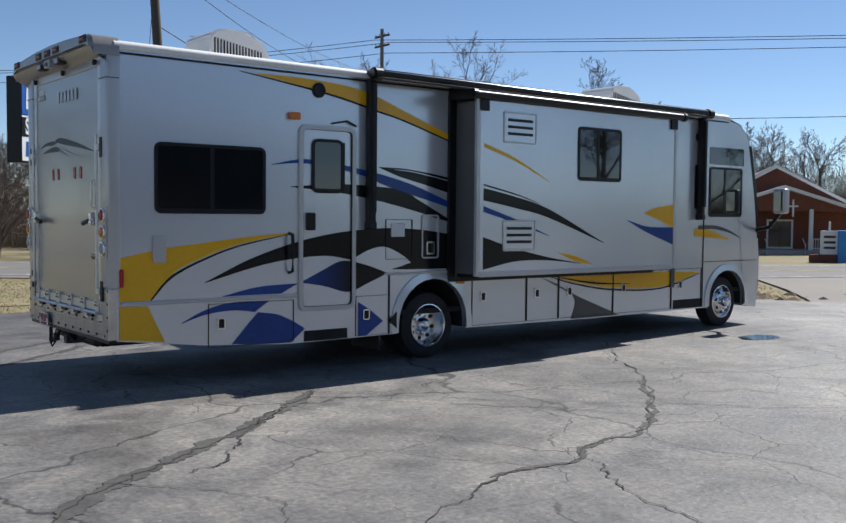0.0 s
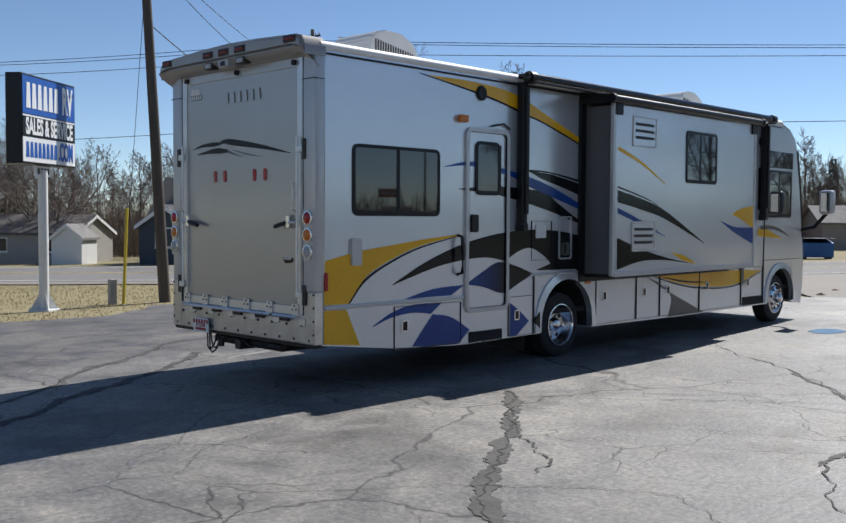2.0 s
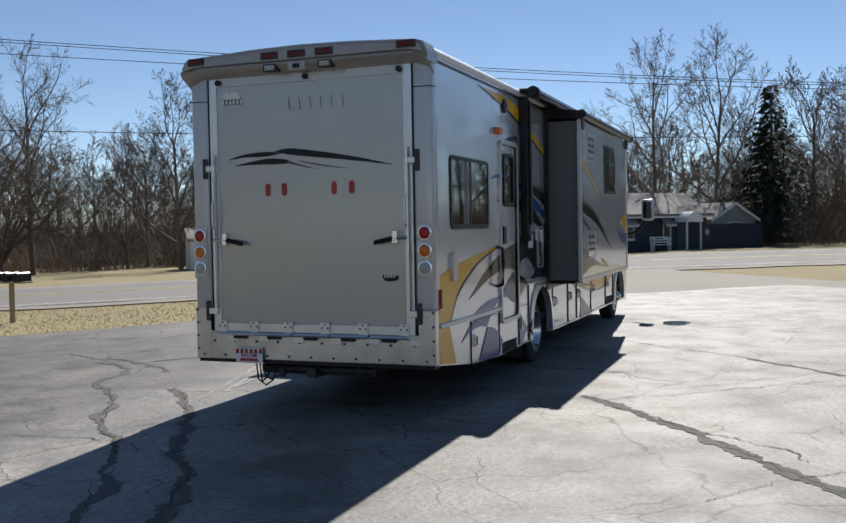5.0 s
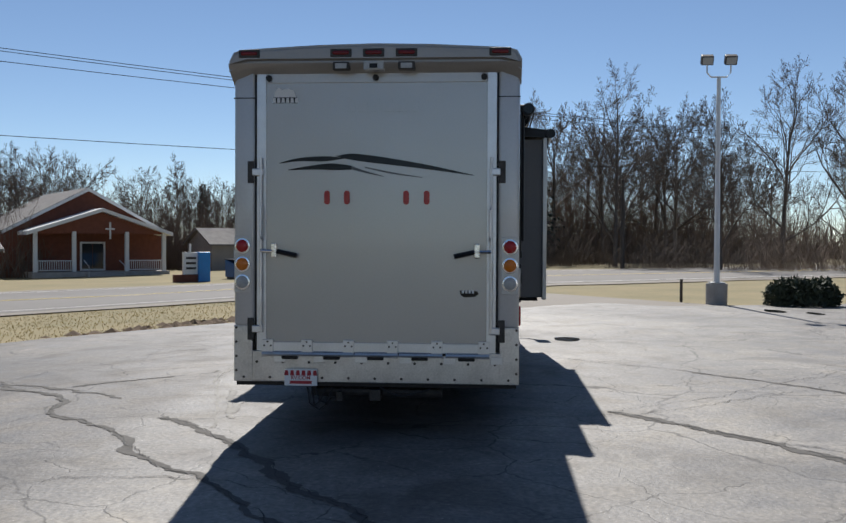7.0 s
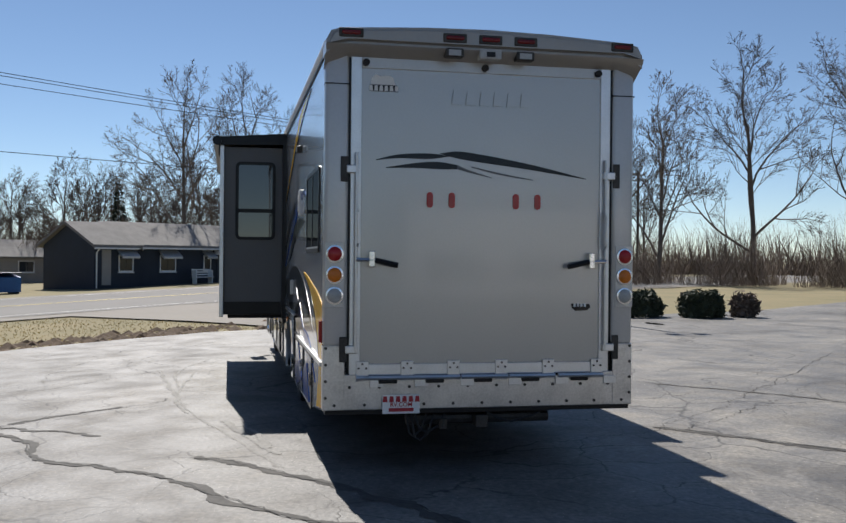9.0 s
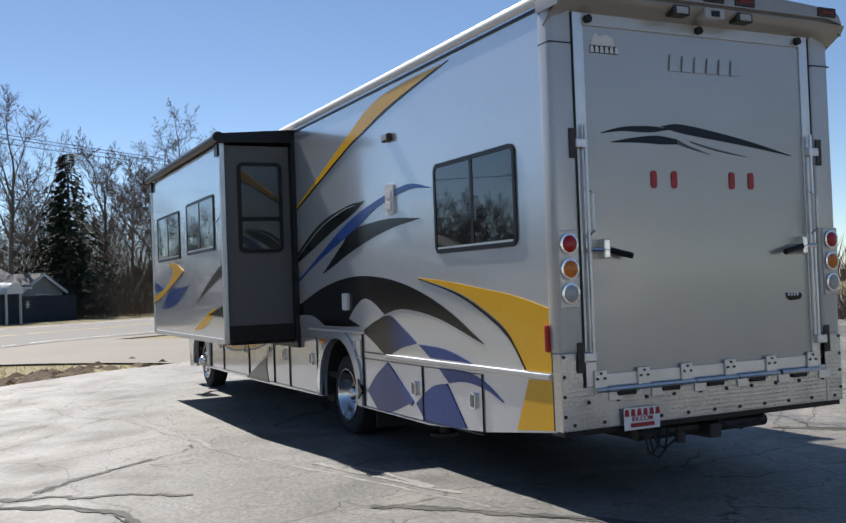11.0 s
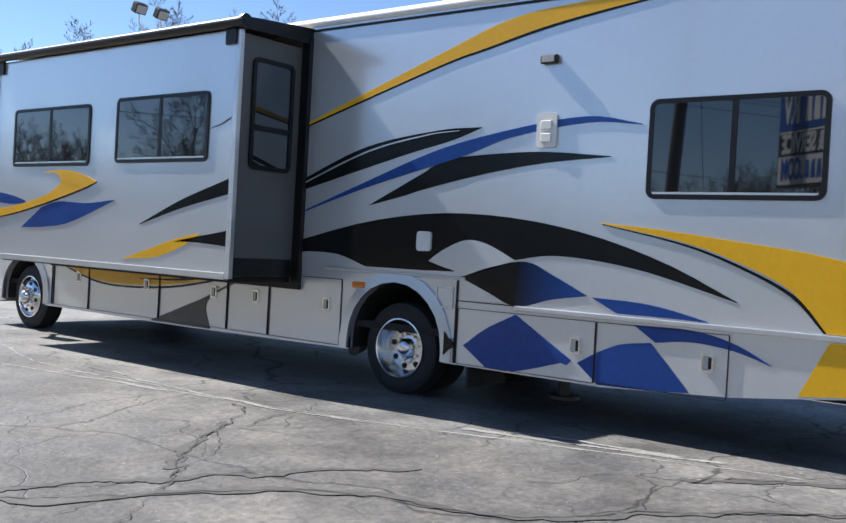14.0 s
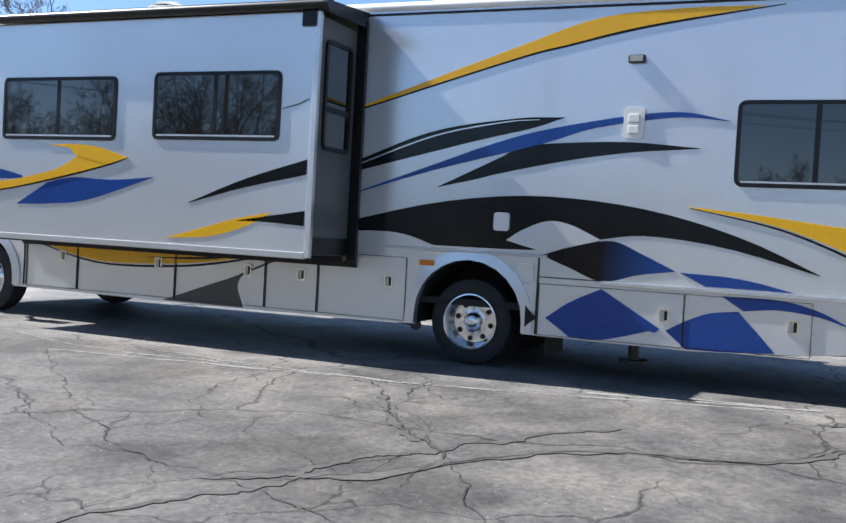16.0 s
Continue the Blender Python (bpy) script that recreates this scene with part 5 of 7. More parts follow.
for s in (-1, 1):
    bm = bmesh.new()
    f3 = side3(s)
    low, high = SIDE[: SIDE.index((11.10, 0.28)) + 1], SIDE[SIDE.index((11.10, 0.28)) + 1 :]
    V = [[bm.verts.new(f3(a, b, d)) for a, b in L] for d in (0.0, -0.06) for L in (low, [(min(a, 10.0 + max(0, a - 10.0) * 0.45), 3.39 if a <= 10.1 else 3.39 - 0.068 * (a - 10.1)) for a, b in low])]
    for i in range(len(low) - 1):
        bm.faces.new((V[0][i], V[0][i + 1], V[1][i + 1], V[1][i]))
        bm.faces.new((V[2][i], V[2][i + 1], V[0][i + 1], V[0][i]))
    tail = [bm.verts.new(f3(a, b, 0.0)) for a, b in high[:-2]]
    bm.faces.new([V[0][-1], *tail, V[1][-1]])
    bmesh.ops.triangulate(bm, faces=[f for f in bm.faces if len(f.verts) > 4])
    part("side_wall", bm, SILVER, rv, "silver painted side wall")
    # wheel housings and arch lips
    for cx, r, z1, nm in ((HUB_R, 0.54, 1.0, "rear"), (HUB_F, 0.50, 0.93, "front")):
        A, B = arch(cx, r, 0.36, z1), arch(cx, r + 0.10, 0.36, z1 + 0.10)
        bm = bmesh.new()
        f3 = side3(s)
        V = [[bm.verts.new(f3(a, b, d)) for a, b in L] for L, d in ((A, -0.03), (A, 0.028), (B, 0.018), (B, 0.0))]
        for p, q in zip(V, V[1:]):
            for i in range(len(p) - 1):
                bm.faces.new((p[i], p[i + 1], q[i + 1], q[i]))
        part("arch_lip", bm, SILVER, rv, "flared silver wheel-arch lip", smooth=True)
        bm = bmesh.new()
        C = arch(cx, r, 0.36, z1)
        V = [[bm.verts.new(f3(a, b, d)) for a, b in C] for d in (-0.06, -0.72)]
        for i in range(len(C) - 1):
            bm.faces.new((V[0][i], V[0][i + 1], V[1][i + 1], V[1][i]))
        bm.faces.new(V[1])
        part("wheel_housing", bm, UNDER, rv)
part("floor_pan", boxed(0.3, 10.9, -1.2, 1.2, 0.56, 0.62), UNDER, rv)
for x0, x1 in ((0.3, 3.4), (4.75, 9.6)):
    part("cargo_bays", boxed(x0, x1, -1.19, 1.19, 0.42 if x0 > 4 else 0.50, 0.58, 0.02), UNDER, rv)
for y in (-0.45, 0.45):
    part("chassis_rail", boxed(0.2, 10.6, y - 0.05, y + 0.05, 0.36, 0.56), UNDER, rv)
part("rear_axle", tubed([(HUB_R, -1.0, 0.41), (HUB_R, 1.0, 0.41)], 0.09, 12), UNDER, rv)
part("front_axle", tubed([(HUB_F, -1.0, 0.41), (HUB_F, 1.0, 0.41)], 0.07, 12), UNDER, rv)
part("exhaust", tubed([(5.2, 0.8, 0.38), (4.75, 0.9, 0.34), (4.62, 1.16, 0.33)], 0.055, 10), STEEL_DARK, rv)
part("levelling_jack", tubed([(2.55, 0.85, 0.5), (2.55, 0.85, 0.17)], 0.05, 10), STEEL_DARK, rv)
part("jack_foot", tubed([(2.55, 0.85, 0.17), (2.55, 0.85, 0.14)], 0.13, 14), STEEL_DARK, rv)
part("grey_tank", boxed(5.2, 8.4, -0.7, 0.7, 0.30, 0.44, 0.04), UNDER, rv)

# roof, gutter rails, front
bm = bmesh.new()
roof_line = [(-W + 0.02, 3.36), (-W + 0.02, 3.40), (-0.8, 3.45), (0, 3.47), (0.8, 3.45), (W - 0.02, 3.40), (W - 0.02, 3.36)]
prism(bm, roof_line, lambda a, b, d: (d, a, b), 0.02, 10.3)
part("roof", bm, ROOFWHITE, rv, "white membrane roof")
for s in (-1, 1):
    part("gutter_rail", tubed([(0.05, s * 1.25, 3.405), (10.2, s * 1.25, 3.405)], 0.052, 10), ROOFWHITE, rv, "rounded white roof edge", smooth=True)
    part("drip_line", boxed(0.1, 10.2, min(s * 1.281, s * 1.292), max(s * 1.281, s * 1.292), 3.325, 3.345), BLACK_TRIM, rv)
FRONT = [(11.10, 0.28), (11.18, 0.62), (11.18, 1.2), (11.10, 1.75), (10.88, 2.9), (10.76, 3.16), (10.52, 3.33), (10.2, 3.41)]
bm = bmesh.new()
n = 9
rows = []
for a, b in FRONT:
    rows.append([bm.verts.new((a + 0.10 * math.cos(math.pi * (k / (n - 1) - 0.5)) - 0.0, (-1 + 2 * k / (n - 1)) * (W - 0.005), b)) for k in range(n)])
for p, q in zip(rows, rows[1:]):
    for k in range(n - 1):
        bm.faces.new((p[k], p[k + 1], q[k + 1], q[k]))
part("front_cap", bm, SILVER_CAP, rv, "moulded silver front cap", smooth=True)
bm = bmesh.new()
rows = []
for a, b in ((11.10, 1.5), (11.105, 1.75), (10.90, 2.82)):
    rows.append([bm.verts.new((a + 0.014 + 0.10 * math.cos(math.pi * (k / (n - 1) - 0.5)), (-1 + 2 * k / (n - 1)) * (W - 0.10), b)) for k in range(n)])
for p, q in zip(rows, rows[1:]):
    for k in range(n - 1):
        bm.faces.new((p[k], p[k + 1], q[k + 1], q[k]))
part("windscreen", bm, GLASS, rv, "dark wraparound windscreen")


def rv_window(s, x0, x1, z0, z1, base, parent, divide=0.5, r=0.07, bright=False, normal=None):
    """A black framed sliding window set proud of the wall."""
    to3 = normal or (lambda a, b, d: (a, s * (base + d), b))
    w = part("window", frame_ring(bmesh.new(), x0, x1, z0, z1, r, 0.035, to3, -0.004, 0.013), BLACK_TRIM, parent, "black framed tinted window")
    xm = x0 + (x1 - x0) * divide
    bm = bmesh.new()
    prism(bm, rounded(x0 + 0.03, x1 - 0.03, z0 + 0.03, z1 - 0.03, max(r - 0.03, 0.02)), to3, 0.002, 0.008)
    part("glass", bm, GLASS, w, "dark tinted glass")
    bm = bmesh.new()
    prism(bm, [(xm - 0.022, z0 + 0.03), (xm + 0.022, z0 + 0.03), (xm + 0.022, z1 - 0.03), (xm - 0.022, z1 - 0.03)], to3, 0.008, 0.012)
    part("mullion", bm, BLACK_TRIM, w)
    bm = bmesh.new()
    prism(bm, [(x0 + 0.05, z0 + 0.036), (x1 - 0.05, z0 + 0.036), (x1 - 0.05, z0 + 0.052), (x0 + 0.05, z0 + 0.052)], to3, 0.008, 0.0125)
    part("track", bm, ALU if bright else BLACK_TRIM, w)
    return w


rv_window(-1, 0.455, 1.71, 1.775, 2.495, W, rv, 0.5)
rv_window(1, 0.455, 1.725, 1.765, 2.495, W, rv, 0.5, bright=True)
for s in (-1, 1):
    rv_window(s, 9.72, 10.62, 1.80, 2.60, W, rv, 0.45, 0.05)
    bm = bmesh.new()
    prism(bm, rounded(9.72, 10.66, 2.64, 2.92, 0.03), side3(s), 0.0, 0.006)
    part("upper_glass", bm, GLASS, rv)
    # black windscreen pillar
    bm = bmesh.new()
    ribbon(bm, [(10.80, 2.98), (10.98, 2.2), (11.10, 1.45)], [(10.88, 2.98), (11.06, 2.2), (11.16, 1.45)], side3(s), 0.001, 0.004)
    part("pillar_band", bm, BLACK, rv)


def wheel(name, x, s, dual):
    w = part(name, lathe(bmesh.new(), [(0.255, -0.24), (0.36, -0.25), (0.40, -0.23), (TYRE, -0.19), (TYRE, -0.06), (0.40, -0.02), (0.36, 0.0), (0.30, 0.006), (0.262, -0.01), (0.262, -0.03)], (0, 0, 0), "y", 48, False), RUBBER, rv, "black truck tyre on a polished steel wheel", smooth=True)
    w.matrix_basis = pose(x, s * 1.19, TYRE, 0, 0, 0 if s > 0 else 180)
    if dual:
        prof = [(0.265, -0.012), (0.268, 0.012), (0.255, 0.014), (0.245, 0.0), (0.235, -0.08), (0.205, -0.125), (0.12, -0.13), (0.085, -0.12)]
    else:
        prof = [(0.265, -0.012), (0.268, 0.012), (0.255, 0.014), (0.245, -0.005), (0.225, -0.02), (0.20, 0.01), (0.13, 0.035), (0.085, 0.035)]
    part("rim", lathe(bmesh.new(), prof, (0, 0, 0), "y", 48, False), CHROME, w, "polished rim", smooth=True)
    cap = [(0.085, prof[-1][1]), (0.083, prof[-1][1] + 0.05), (0.06, prof[-1][1] + 0.085), (0.03, prof[-1][1] + 0.095)]
    part("hub_cap", lathe(bmesh.new(), cap, (0, 0, 0), "y", 24), CHROME, w, "chrome hub cap", smooth=True)
    for k in range(8):
        t = 2 * math.pi * k / 8 + 0.2
        cx, cz = 0.172 * math.cos(t), 0.172 * math.sin(t)
        o = -0.129 if dual else 0.02
        part("hand_hole", tubed([(cx, o, cz), (cx, o + 0.008, cz)], 0.026, 12), UNDER, w)
        t += 0.39
        cx, cz = 0.118 * math.cos(t), 0.118 * math.sin(t)
        o = -0.13 if dual else 0.035
        part("lug_nut", tubed([(cx, o, cz), (cx, o + 0.03, cz)], 0.014, 6), CHROME, w)
    return w


for s in (-1, 1):
    wheel("rear_wheel", HUB_R, s, True)
    w = part("inner_tyre", lathe(bmesh.new(), [(0.25, -0.12), (0.39, -0.12), (TYRE, -0.08), (TYRE, 0.08), (0.39, 0.12), (0.25, 0.12)], (HUB_R, s * 0.78, TYRE), "y", 40), RUBBER, rv, smooth=True)
    wheel("front_wheel", HUB_F, s, False)
    part("mud_flap", boxed(3.28, 3.30, min(s * 0.62, s * 1.2), max(s * 0.62, s * 1.2), 0.16, 0.55), RUBBER, rv)

# slide-out rooms
SL = {-1: (4.34, 8.22, 1.76, 1.04, 3.20), 1: (5.31, 9.53, 2.13, 0.94, 3.19)}
slide = {}
for s, (x0, x1, yo, z0, z1) in SL.items():
    bm = bmesh.new()
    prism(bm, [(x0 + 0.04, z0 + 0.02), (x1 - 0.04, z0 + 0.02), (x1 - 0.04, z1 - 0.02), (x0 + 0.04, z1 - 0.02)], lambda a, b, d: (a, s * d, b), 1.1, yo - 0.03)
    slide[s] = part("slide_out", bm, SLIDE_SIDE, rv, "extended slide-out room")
    part("face_panel", boxed(x0, x1, min(s * (yo - 0.03), s * yo), max(s * (yo - 0.03), s * yo), z0, z1, 0.008), SILVER, slide[s], "silver outer wall of the slide-out")
    for xa, xb, za, zb in ((x0 - 0.012, x0 + 0.045, z0, z1), (x1 - 0.045, x1 + 0.012, z0, z1), (x0 + 0.046, x1 - 0.046, z0 - 0.012, z0 + 0.05)):
        part("corner_trim", boxed(xa, xb, min(s * (yo - 0.04), s * (yo + 0.012)), max(s * (yo - 0.04), s * (yo + 0.012)), za, zb, 0.006), ALU if s > 0 and za == z0 else SILVER_CAP, slide[s])
    for xa in (x0 - 0.07, x1 - 0.03):
        part("seal", boxed(xa, xa + 0.10, min(s * W, s * (W + 0.05)), max(s * W, s * (W + 0.05)), z0 - 0.03, z1 + 0.08), BLACK_TRIM, slide[s], "black rubber slide-out seal")
    part("seal", boxed(x0 - 0.07, x1 + 0.07, min(s * W, s * (W + 0.04)), max(s * W, s * (W + 0.04)), z0 - 0.09, z0 - 0.031), BLACK_TRIM, slide[s])
    part("underside_track", boxed(x0 + 0.1, x1 - 0.1, min(s * 1.1, s * (yo - 0.1)), max(s * 1.1, s * (yo - 0.1)), z0 - 0.03, z0 + 0.01), UNDER, slide[s])
    # roller topper over the slide
    yt = yo + 0.05
    part("topper_roller", tubed([(x0 - 0.10, s * yt, z1 + 0.045), (x1 + 0.08, s * yt, z1 + 0.045)], 0.048, 12), BLACK_TRIM, slide[s], "roller tube of the slide topper", smooth=True)
    for xa in (x0 - 0.13, x1 + 0.07):
        part("end_cap", tubed([(xa, s * yt, z1 + 0.045), (xa + 0.05, s * yt, z1 + 0.045)], 0.062, 14), BLACK_TRIM, slide[s])
        part("topper_bracket", boxed(xa + 0.16 if xa < x0 else xa - 0.22, xa + 0.30 if xa < x0 else xa - 0.08, min(s * yo, s * (yo + 0.03)), max(s * yo, s * (yo + 0.03)), z1 - 0.14, z1 + 0.02), BLACK_TRIM, slide[s])
    bm = bmesh.new()
    prism(bm, [(1.27, 3.34), (yt, z1 + 0.085), (yt, z1 + 0.075), (1.27, 3.32)], lambda a, b, d: (d, s * a, b), x0 - 0.05, x1 + 0.03)
    part("topper_fabric", bm, FABRIC, slide[s], "tan fabric slide topper")
    bm = bmesh.new()
    prism(bm, [(1.27, 3.36), (yt - 0.02, z1 + 0.10), (yt - 0.02, z1 - 0.005), (1.27, z1 + 0.02)], lambda a, b, d: (d, s * a, b), x0 - 0.06, x0 - 0.05)
    part("topper_end", bm, BLACK_TRIM, slide[s])
rv_window(-1, 6.12, 6.99, 2.26, 2.98, 1.76, slide[-1], 0.45, 0.06)
rv_window(1, 5.68, 7.13, 2.00, 2.655, 2.13, slide[1], 0.5, 0.06, True)
rv_window(1, 7.59, 9.10, 1.98, 2.625, 2.13, slide[1], 0.5, 0.06, True)
# window in the rear face of the left slide
back = lambda a, b, d: (5.345 - d, a, b)
w = part("rear_window", frame_ring(bmesh.new(), 1.42, 1.94, 1.95, 2.98, 0.07, 0.04, back, 0.0, 0.02), BLACK_TRIM, slide[1], "tall tinted window in the slide-out end")
bm = bmesh.new()
prism(bm, rounded(1.45, 1.91, 1.98, 2.95, 0.04), back, 0.001, 0.007)
part("glass", bm, GLASS, w)
part("mullion", boxed(5.325, 5.338, 1.45, 1.91, 2.31, 2.36), BLACK_TRIM, w)
part("kick_panel", boxed(5.336, 5.349, 1.34, 2.08, 0.965, 1.13, 0.003), BLACK_TRIM, slide[1], "black panel at the foot of the slide-out")
for z0 in (2.69, 1.34):
    v = part("vent", frame_ring(bmesh.new(), 4.77, 5.34, z0, z0 + 0.39, 0.03, 0.02, lambda a, b, d: (a, -(1.76 + d), b), 0.0, 0.012), SILVER_CAP, slide[-1], "louvred silver fridge vent")
    part("plate", boxed(4.79, 5.32, -1.766, -1.76, z0 + 0.02, z0 + 0.37), SILVER, v)
    for k in range(3):
        part("louvre", boxed(4.84, 5.27, -1.772, -1.764, z0 + 0.10 + 0.085 * k, z0 + 0.135 + 0.085 * k), BLACK_TRIM, v)


# ---- painted graphics ----
def paint(name, s, base, top, bottom, material, layer=0, parent=None):
    d = 0.0045 + 0.0022 * layer
    return part(name, ribbon(bmesh.new(), top, bottom, lambda a, b, q: (a, s * (base + q), b), 0.0, d), material, parent or rv)


for s in (-1, 1):
    b_ = W
    paint("yellow_swoosh", s, b_, [(0.09, 1.33), (0.55, 1.42), (1.04, 1.48), (1.57, 1.54), (2.08, 1.58)], [(0.09, 0.90), (0.42, 0.90), (0.64, 1.16), (1.0, 1.33), (1.42, 1.46), (2.08, 1.575)] [1:], YELLOW, 1)
    paint("yellow_corner", s, b_, [(0.09, 1.33), (0.42, 0.90)], [(0.09, 0.90), (0.41, 0.90)], YELLOW, 1)
    paint("black_edging", s, b_, [(0.40, 0.90), (0.62, 1.135), (1.0, 1.315), (1.42, 1.45), (2.06, 1.57)], [(0.42, 0.90), (0.64, 1.12), (1.0, 1.295), (1.42, 1.435), (2.06, 1.565)], BLACK, 2)
    paint("yellow_lower", s, b_, [(0.09, 0.85), (0.38, 0.84)], [(0.09, 0.52), (0.56, 0.47)], YELLOW, 1)
    paint("black_arc", s, b_, [(1.0, 1.06), (1.54, 1.30), (2.18, 1.49), (2.88, 1.60), (3.64, 1.62), (4.47, 1.52), (5.40, 1.30)],
          [(1.0, 1.055), (1.74, 1.24), (2.40, 1.31), (2.81, 1.26), (3.3, 1.14), (4.3, 1.12), (5.40, 1.13)], BLACK, 0)
    paint("pale_diamond", s, b_, [(2.83, 1.26), (3.10, 1.375), (3.32, 1.40), (3.55, 1.31), (3.70, 1.21)], [(2.83, 1.255), (3.0, 1.19), (3.28, 1.12), (3.5, 1.155), (3.70, 1.205)], SILVER, 1)
    paint("pale_hollow", s, b_, [(4.38, 1.105), (4.75, 1.21), (5.1, 1.225), (5.40, 1.20)], [(4.38, 1.10), (4.75, 1.10), (5.1, 1.10), (5.40, 1.10)], SILVER, 1)
    paint("black_check", s, b_, [(2.16, 1.02), (2.45, 1.15), (2.72, 1.25), (3.05, 1.19), (3.35, 1.09)], [(2.16, 1.015), (2.47, 0.965), (2.79, 0.885), (3.07, 0.98), (3.35, 1.085)], FADE, 1)
    paint("blue_wedge", s, b_, [(1.20, 0.905), (1.5, 0.97), (1.75, 1.0), (2.12, 1.01)], [(1.20, 0.90), (1.5, 0.905), (1.75, 0.905), (1.90, 0.905)], BLUE, 1)
    if s < 0:
        paint("blue_check", s, b_, [(3.29, 0.52), (3.10, 0.66), (2.93, 0.76)], [(3.05, 0.36), (2.99, 0.36), (2.93, 0.365)], BLUE, 1)
    else:
        paint("blue_check", s, b_, [(3.29, 0.52), (3.07, 0.68), (2.79, 0.82)], [(3.05, 0.36), (2.75, 0.37), (2.26, 0.51)], BLUE, 1)
    if s > 0:
        paint("blue_check", s, b_, [(2.79, 0.82), (2.5, 0.65), (2.26, 0.51)], [(2.79, 0.81), (2.55, 0.55), (2.30, 0.47)], BLUE, 2)
    paint("blue_swoosh", s, b_, [(1.76, 0.835), (1.31, 0.835), (1.0, 0.77), (0.74, 0.65)], [(1.58, 0.72), (1.31, 0.75), (1.0, 0.72), (0.74, 0.645)], BLUE, 1)
    paint("blue_panel", s, b_, [(2.21, 0.50), (2.04, 0.60), (1.85, 0.68), (1.62, 0.715)], [(2.03, 0.355), (1.8, 0.36), (1.55, 0.37), (1.31, 0.39)], BLUE, 1)
    paint("blue_panel", s, b_, [(1.62, 0.715), (1.45, 0.54), (1.31, 0.39)], [(1.62, 0.71), (1.5, 0.5), (1.40, 0.39)], BLUE, 2)
    paint("black_point", s, b_, [(3.375, 0.515), (3.42, 0.56), (3.475, 0.62)], [(3.375, 0.505), (3.42, 0.47), (3.475, 0.42)], BLACK, 13)
    # upper sweeps
    paint("yellow_roof_stripe", s, b_, [(1.55, 3.285), (2.29, 3.285), (2.98, 3.22), (3.73, 2.98), (5.42, 2.40)], [(1.55, 3.28), (2.51, 3.15), (3.22, 3.00), (3.73, 2.88), (5.42, 2.385)], YELLOW, 0)
    paint("black_edging", s, b_, [(1.40, 3.292), (2.51, 3.15), (3.22, 3.00), (3.73, 2.88), (5.42, 2.385)], [(1.40, 3.285), (2.51, 3.128), (3.22, 2.98), (3.73, 2.862), (5.42, 2.37)], BLACK, 1)
    paint("black_sweep", s, b_, [(3.22, 2.345), (3.69, 2.33), (4.52, 2.20), (5.40, 1.87)], [(3.22, 2.34), (3.53, 2.24), (4.10, 2.11), (5.40, 1.78)], BLACK, 0)
    paint("silver_line", s, b_, [(3.45, 2.325), (3.8, 2.30), (4.5, 2.165), (5.40, 1.835)], [(3.45, 2.32), (3.8, 2.29), (4.5, 2.15), (5.40, 1.82)], SILVER, 1)
    paint("blue_sweep", s, b_, [(1.78, 2.32), (2.24, 2.395), (2.93, 2.315), (3.68, 2.16), (4.50, 1.88), (5.40, 1.56)], [(1.78, 2.315), (2.24, 2.345), (2.93, 2.25), (3.42, 2.10), (4.49, 1.83), (5.40, 1.555)], BLUE, 2)
    paint("black_flash", s, b_, [(2.02, 2.085), (2.68, 2.13), (3.42, 2.10), (3.62, 2.06)], [(2.02, 2.08), (2.67, 2.03), (3.40, 1.91), (4.42, 1.68)], BLACK, 0)
    paint("black_flash_tail", s, b_, [(3.42, 2.10), (3.72, 2.02), (3.80, 1.94), (4.0, 1.83), (4.42, 1.68)], [(3.40, 1.91), (3.62, 1.87), (3.80, 1.83), (4.0, 1.77), (4.42, 1.675)], BLACK, 1)
    # sills
    paint("yellow_sill", s, b_, [(6.0, 1.0), (6.6, 0.97), (7.43, 0.96), (8.54, 0.95), (9.5, 0.92)], [(6.0, 0.995), (6.6, 0.86), (7.43, 0.75), (8.54, 0.72), (9.5, 0.915)], YELLOW, 1)
    paint("black_edging", s, b_, [(6.0, 0.985), (6.6, 0.85), (7.43, 0.735), (8.54, 0.71), (9.5, 0.90)], [(6.0, 0.98), (6.6, 0.83), (7.43, 0.71), (8.54, 0.69), (9.5, 0.895)], BLACK, 2)
    paint("black_edging", s, b_, [(6.2, 0.955), (7.0, 0.85), (7.8, 0.80)], [(6.2, 0.95), (7.0, 0.825), (7.8, 0.795)], BLACK, 3)
    paint("grey_fin", s, b_, [(5.9, 0.97), (6.5, 0.72), (6.91, 0.58), (7.58, 0.345)], [(5.9, 0.965), (6.3, 0.83), (6.62, 0.62), (6.55, 0.345)], GREYDECAL, 1)
    # cab
    paint("yellow_cab", s, b_, [(9.35, 1.62), (9.7, 1.60), (10.3, 1.44)], [(9.35, 1.49), (9.8, 1.46), (10.3, 1.435)], YELLOW, 0)
    paint("black_cab", s, b_, [(9.45, 1.66), (9.9, 1.66), (10.3, 1.58), (10.6, 1.46)], [(9.45, 1.60), (9.9, 1.60), (10.3, 1.54), (10.6, 1.455)], GREYDECAL, 1)
q = 1.76
pr = slide[-1]
paint("yellow_stripe", -1, q, [(4.45, 2.67), (5.0, 2.50), (5.6, 2.23)], [(4.45, 2.62), (5.0, 2.46), (5.6, 2.225)], YELLOW, 0, pr)
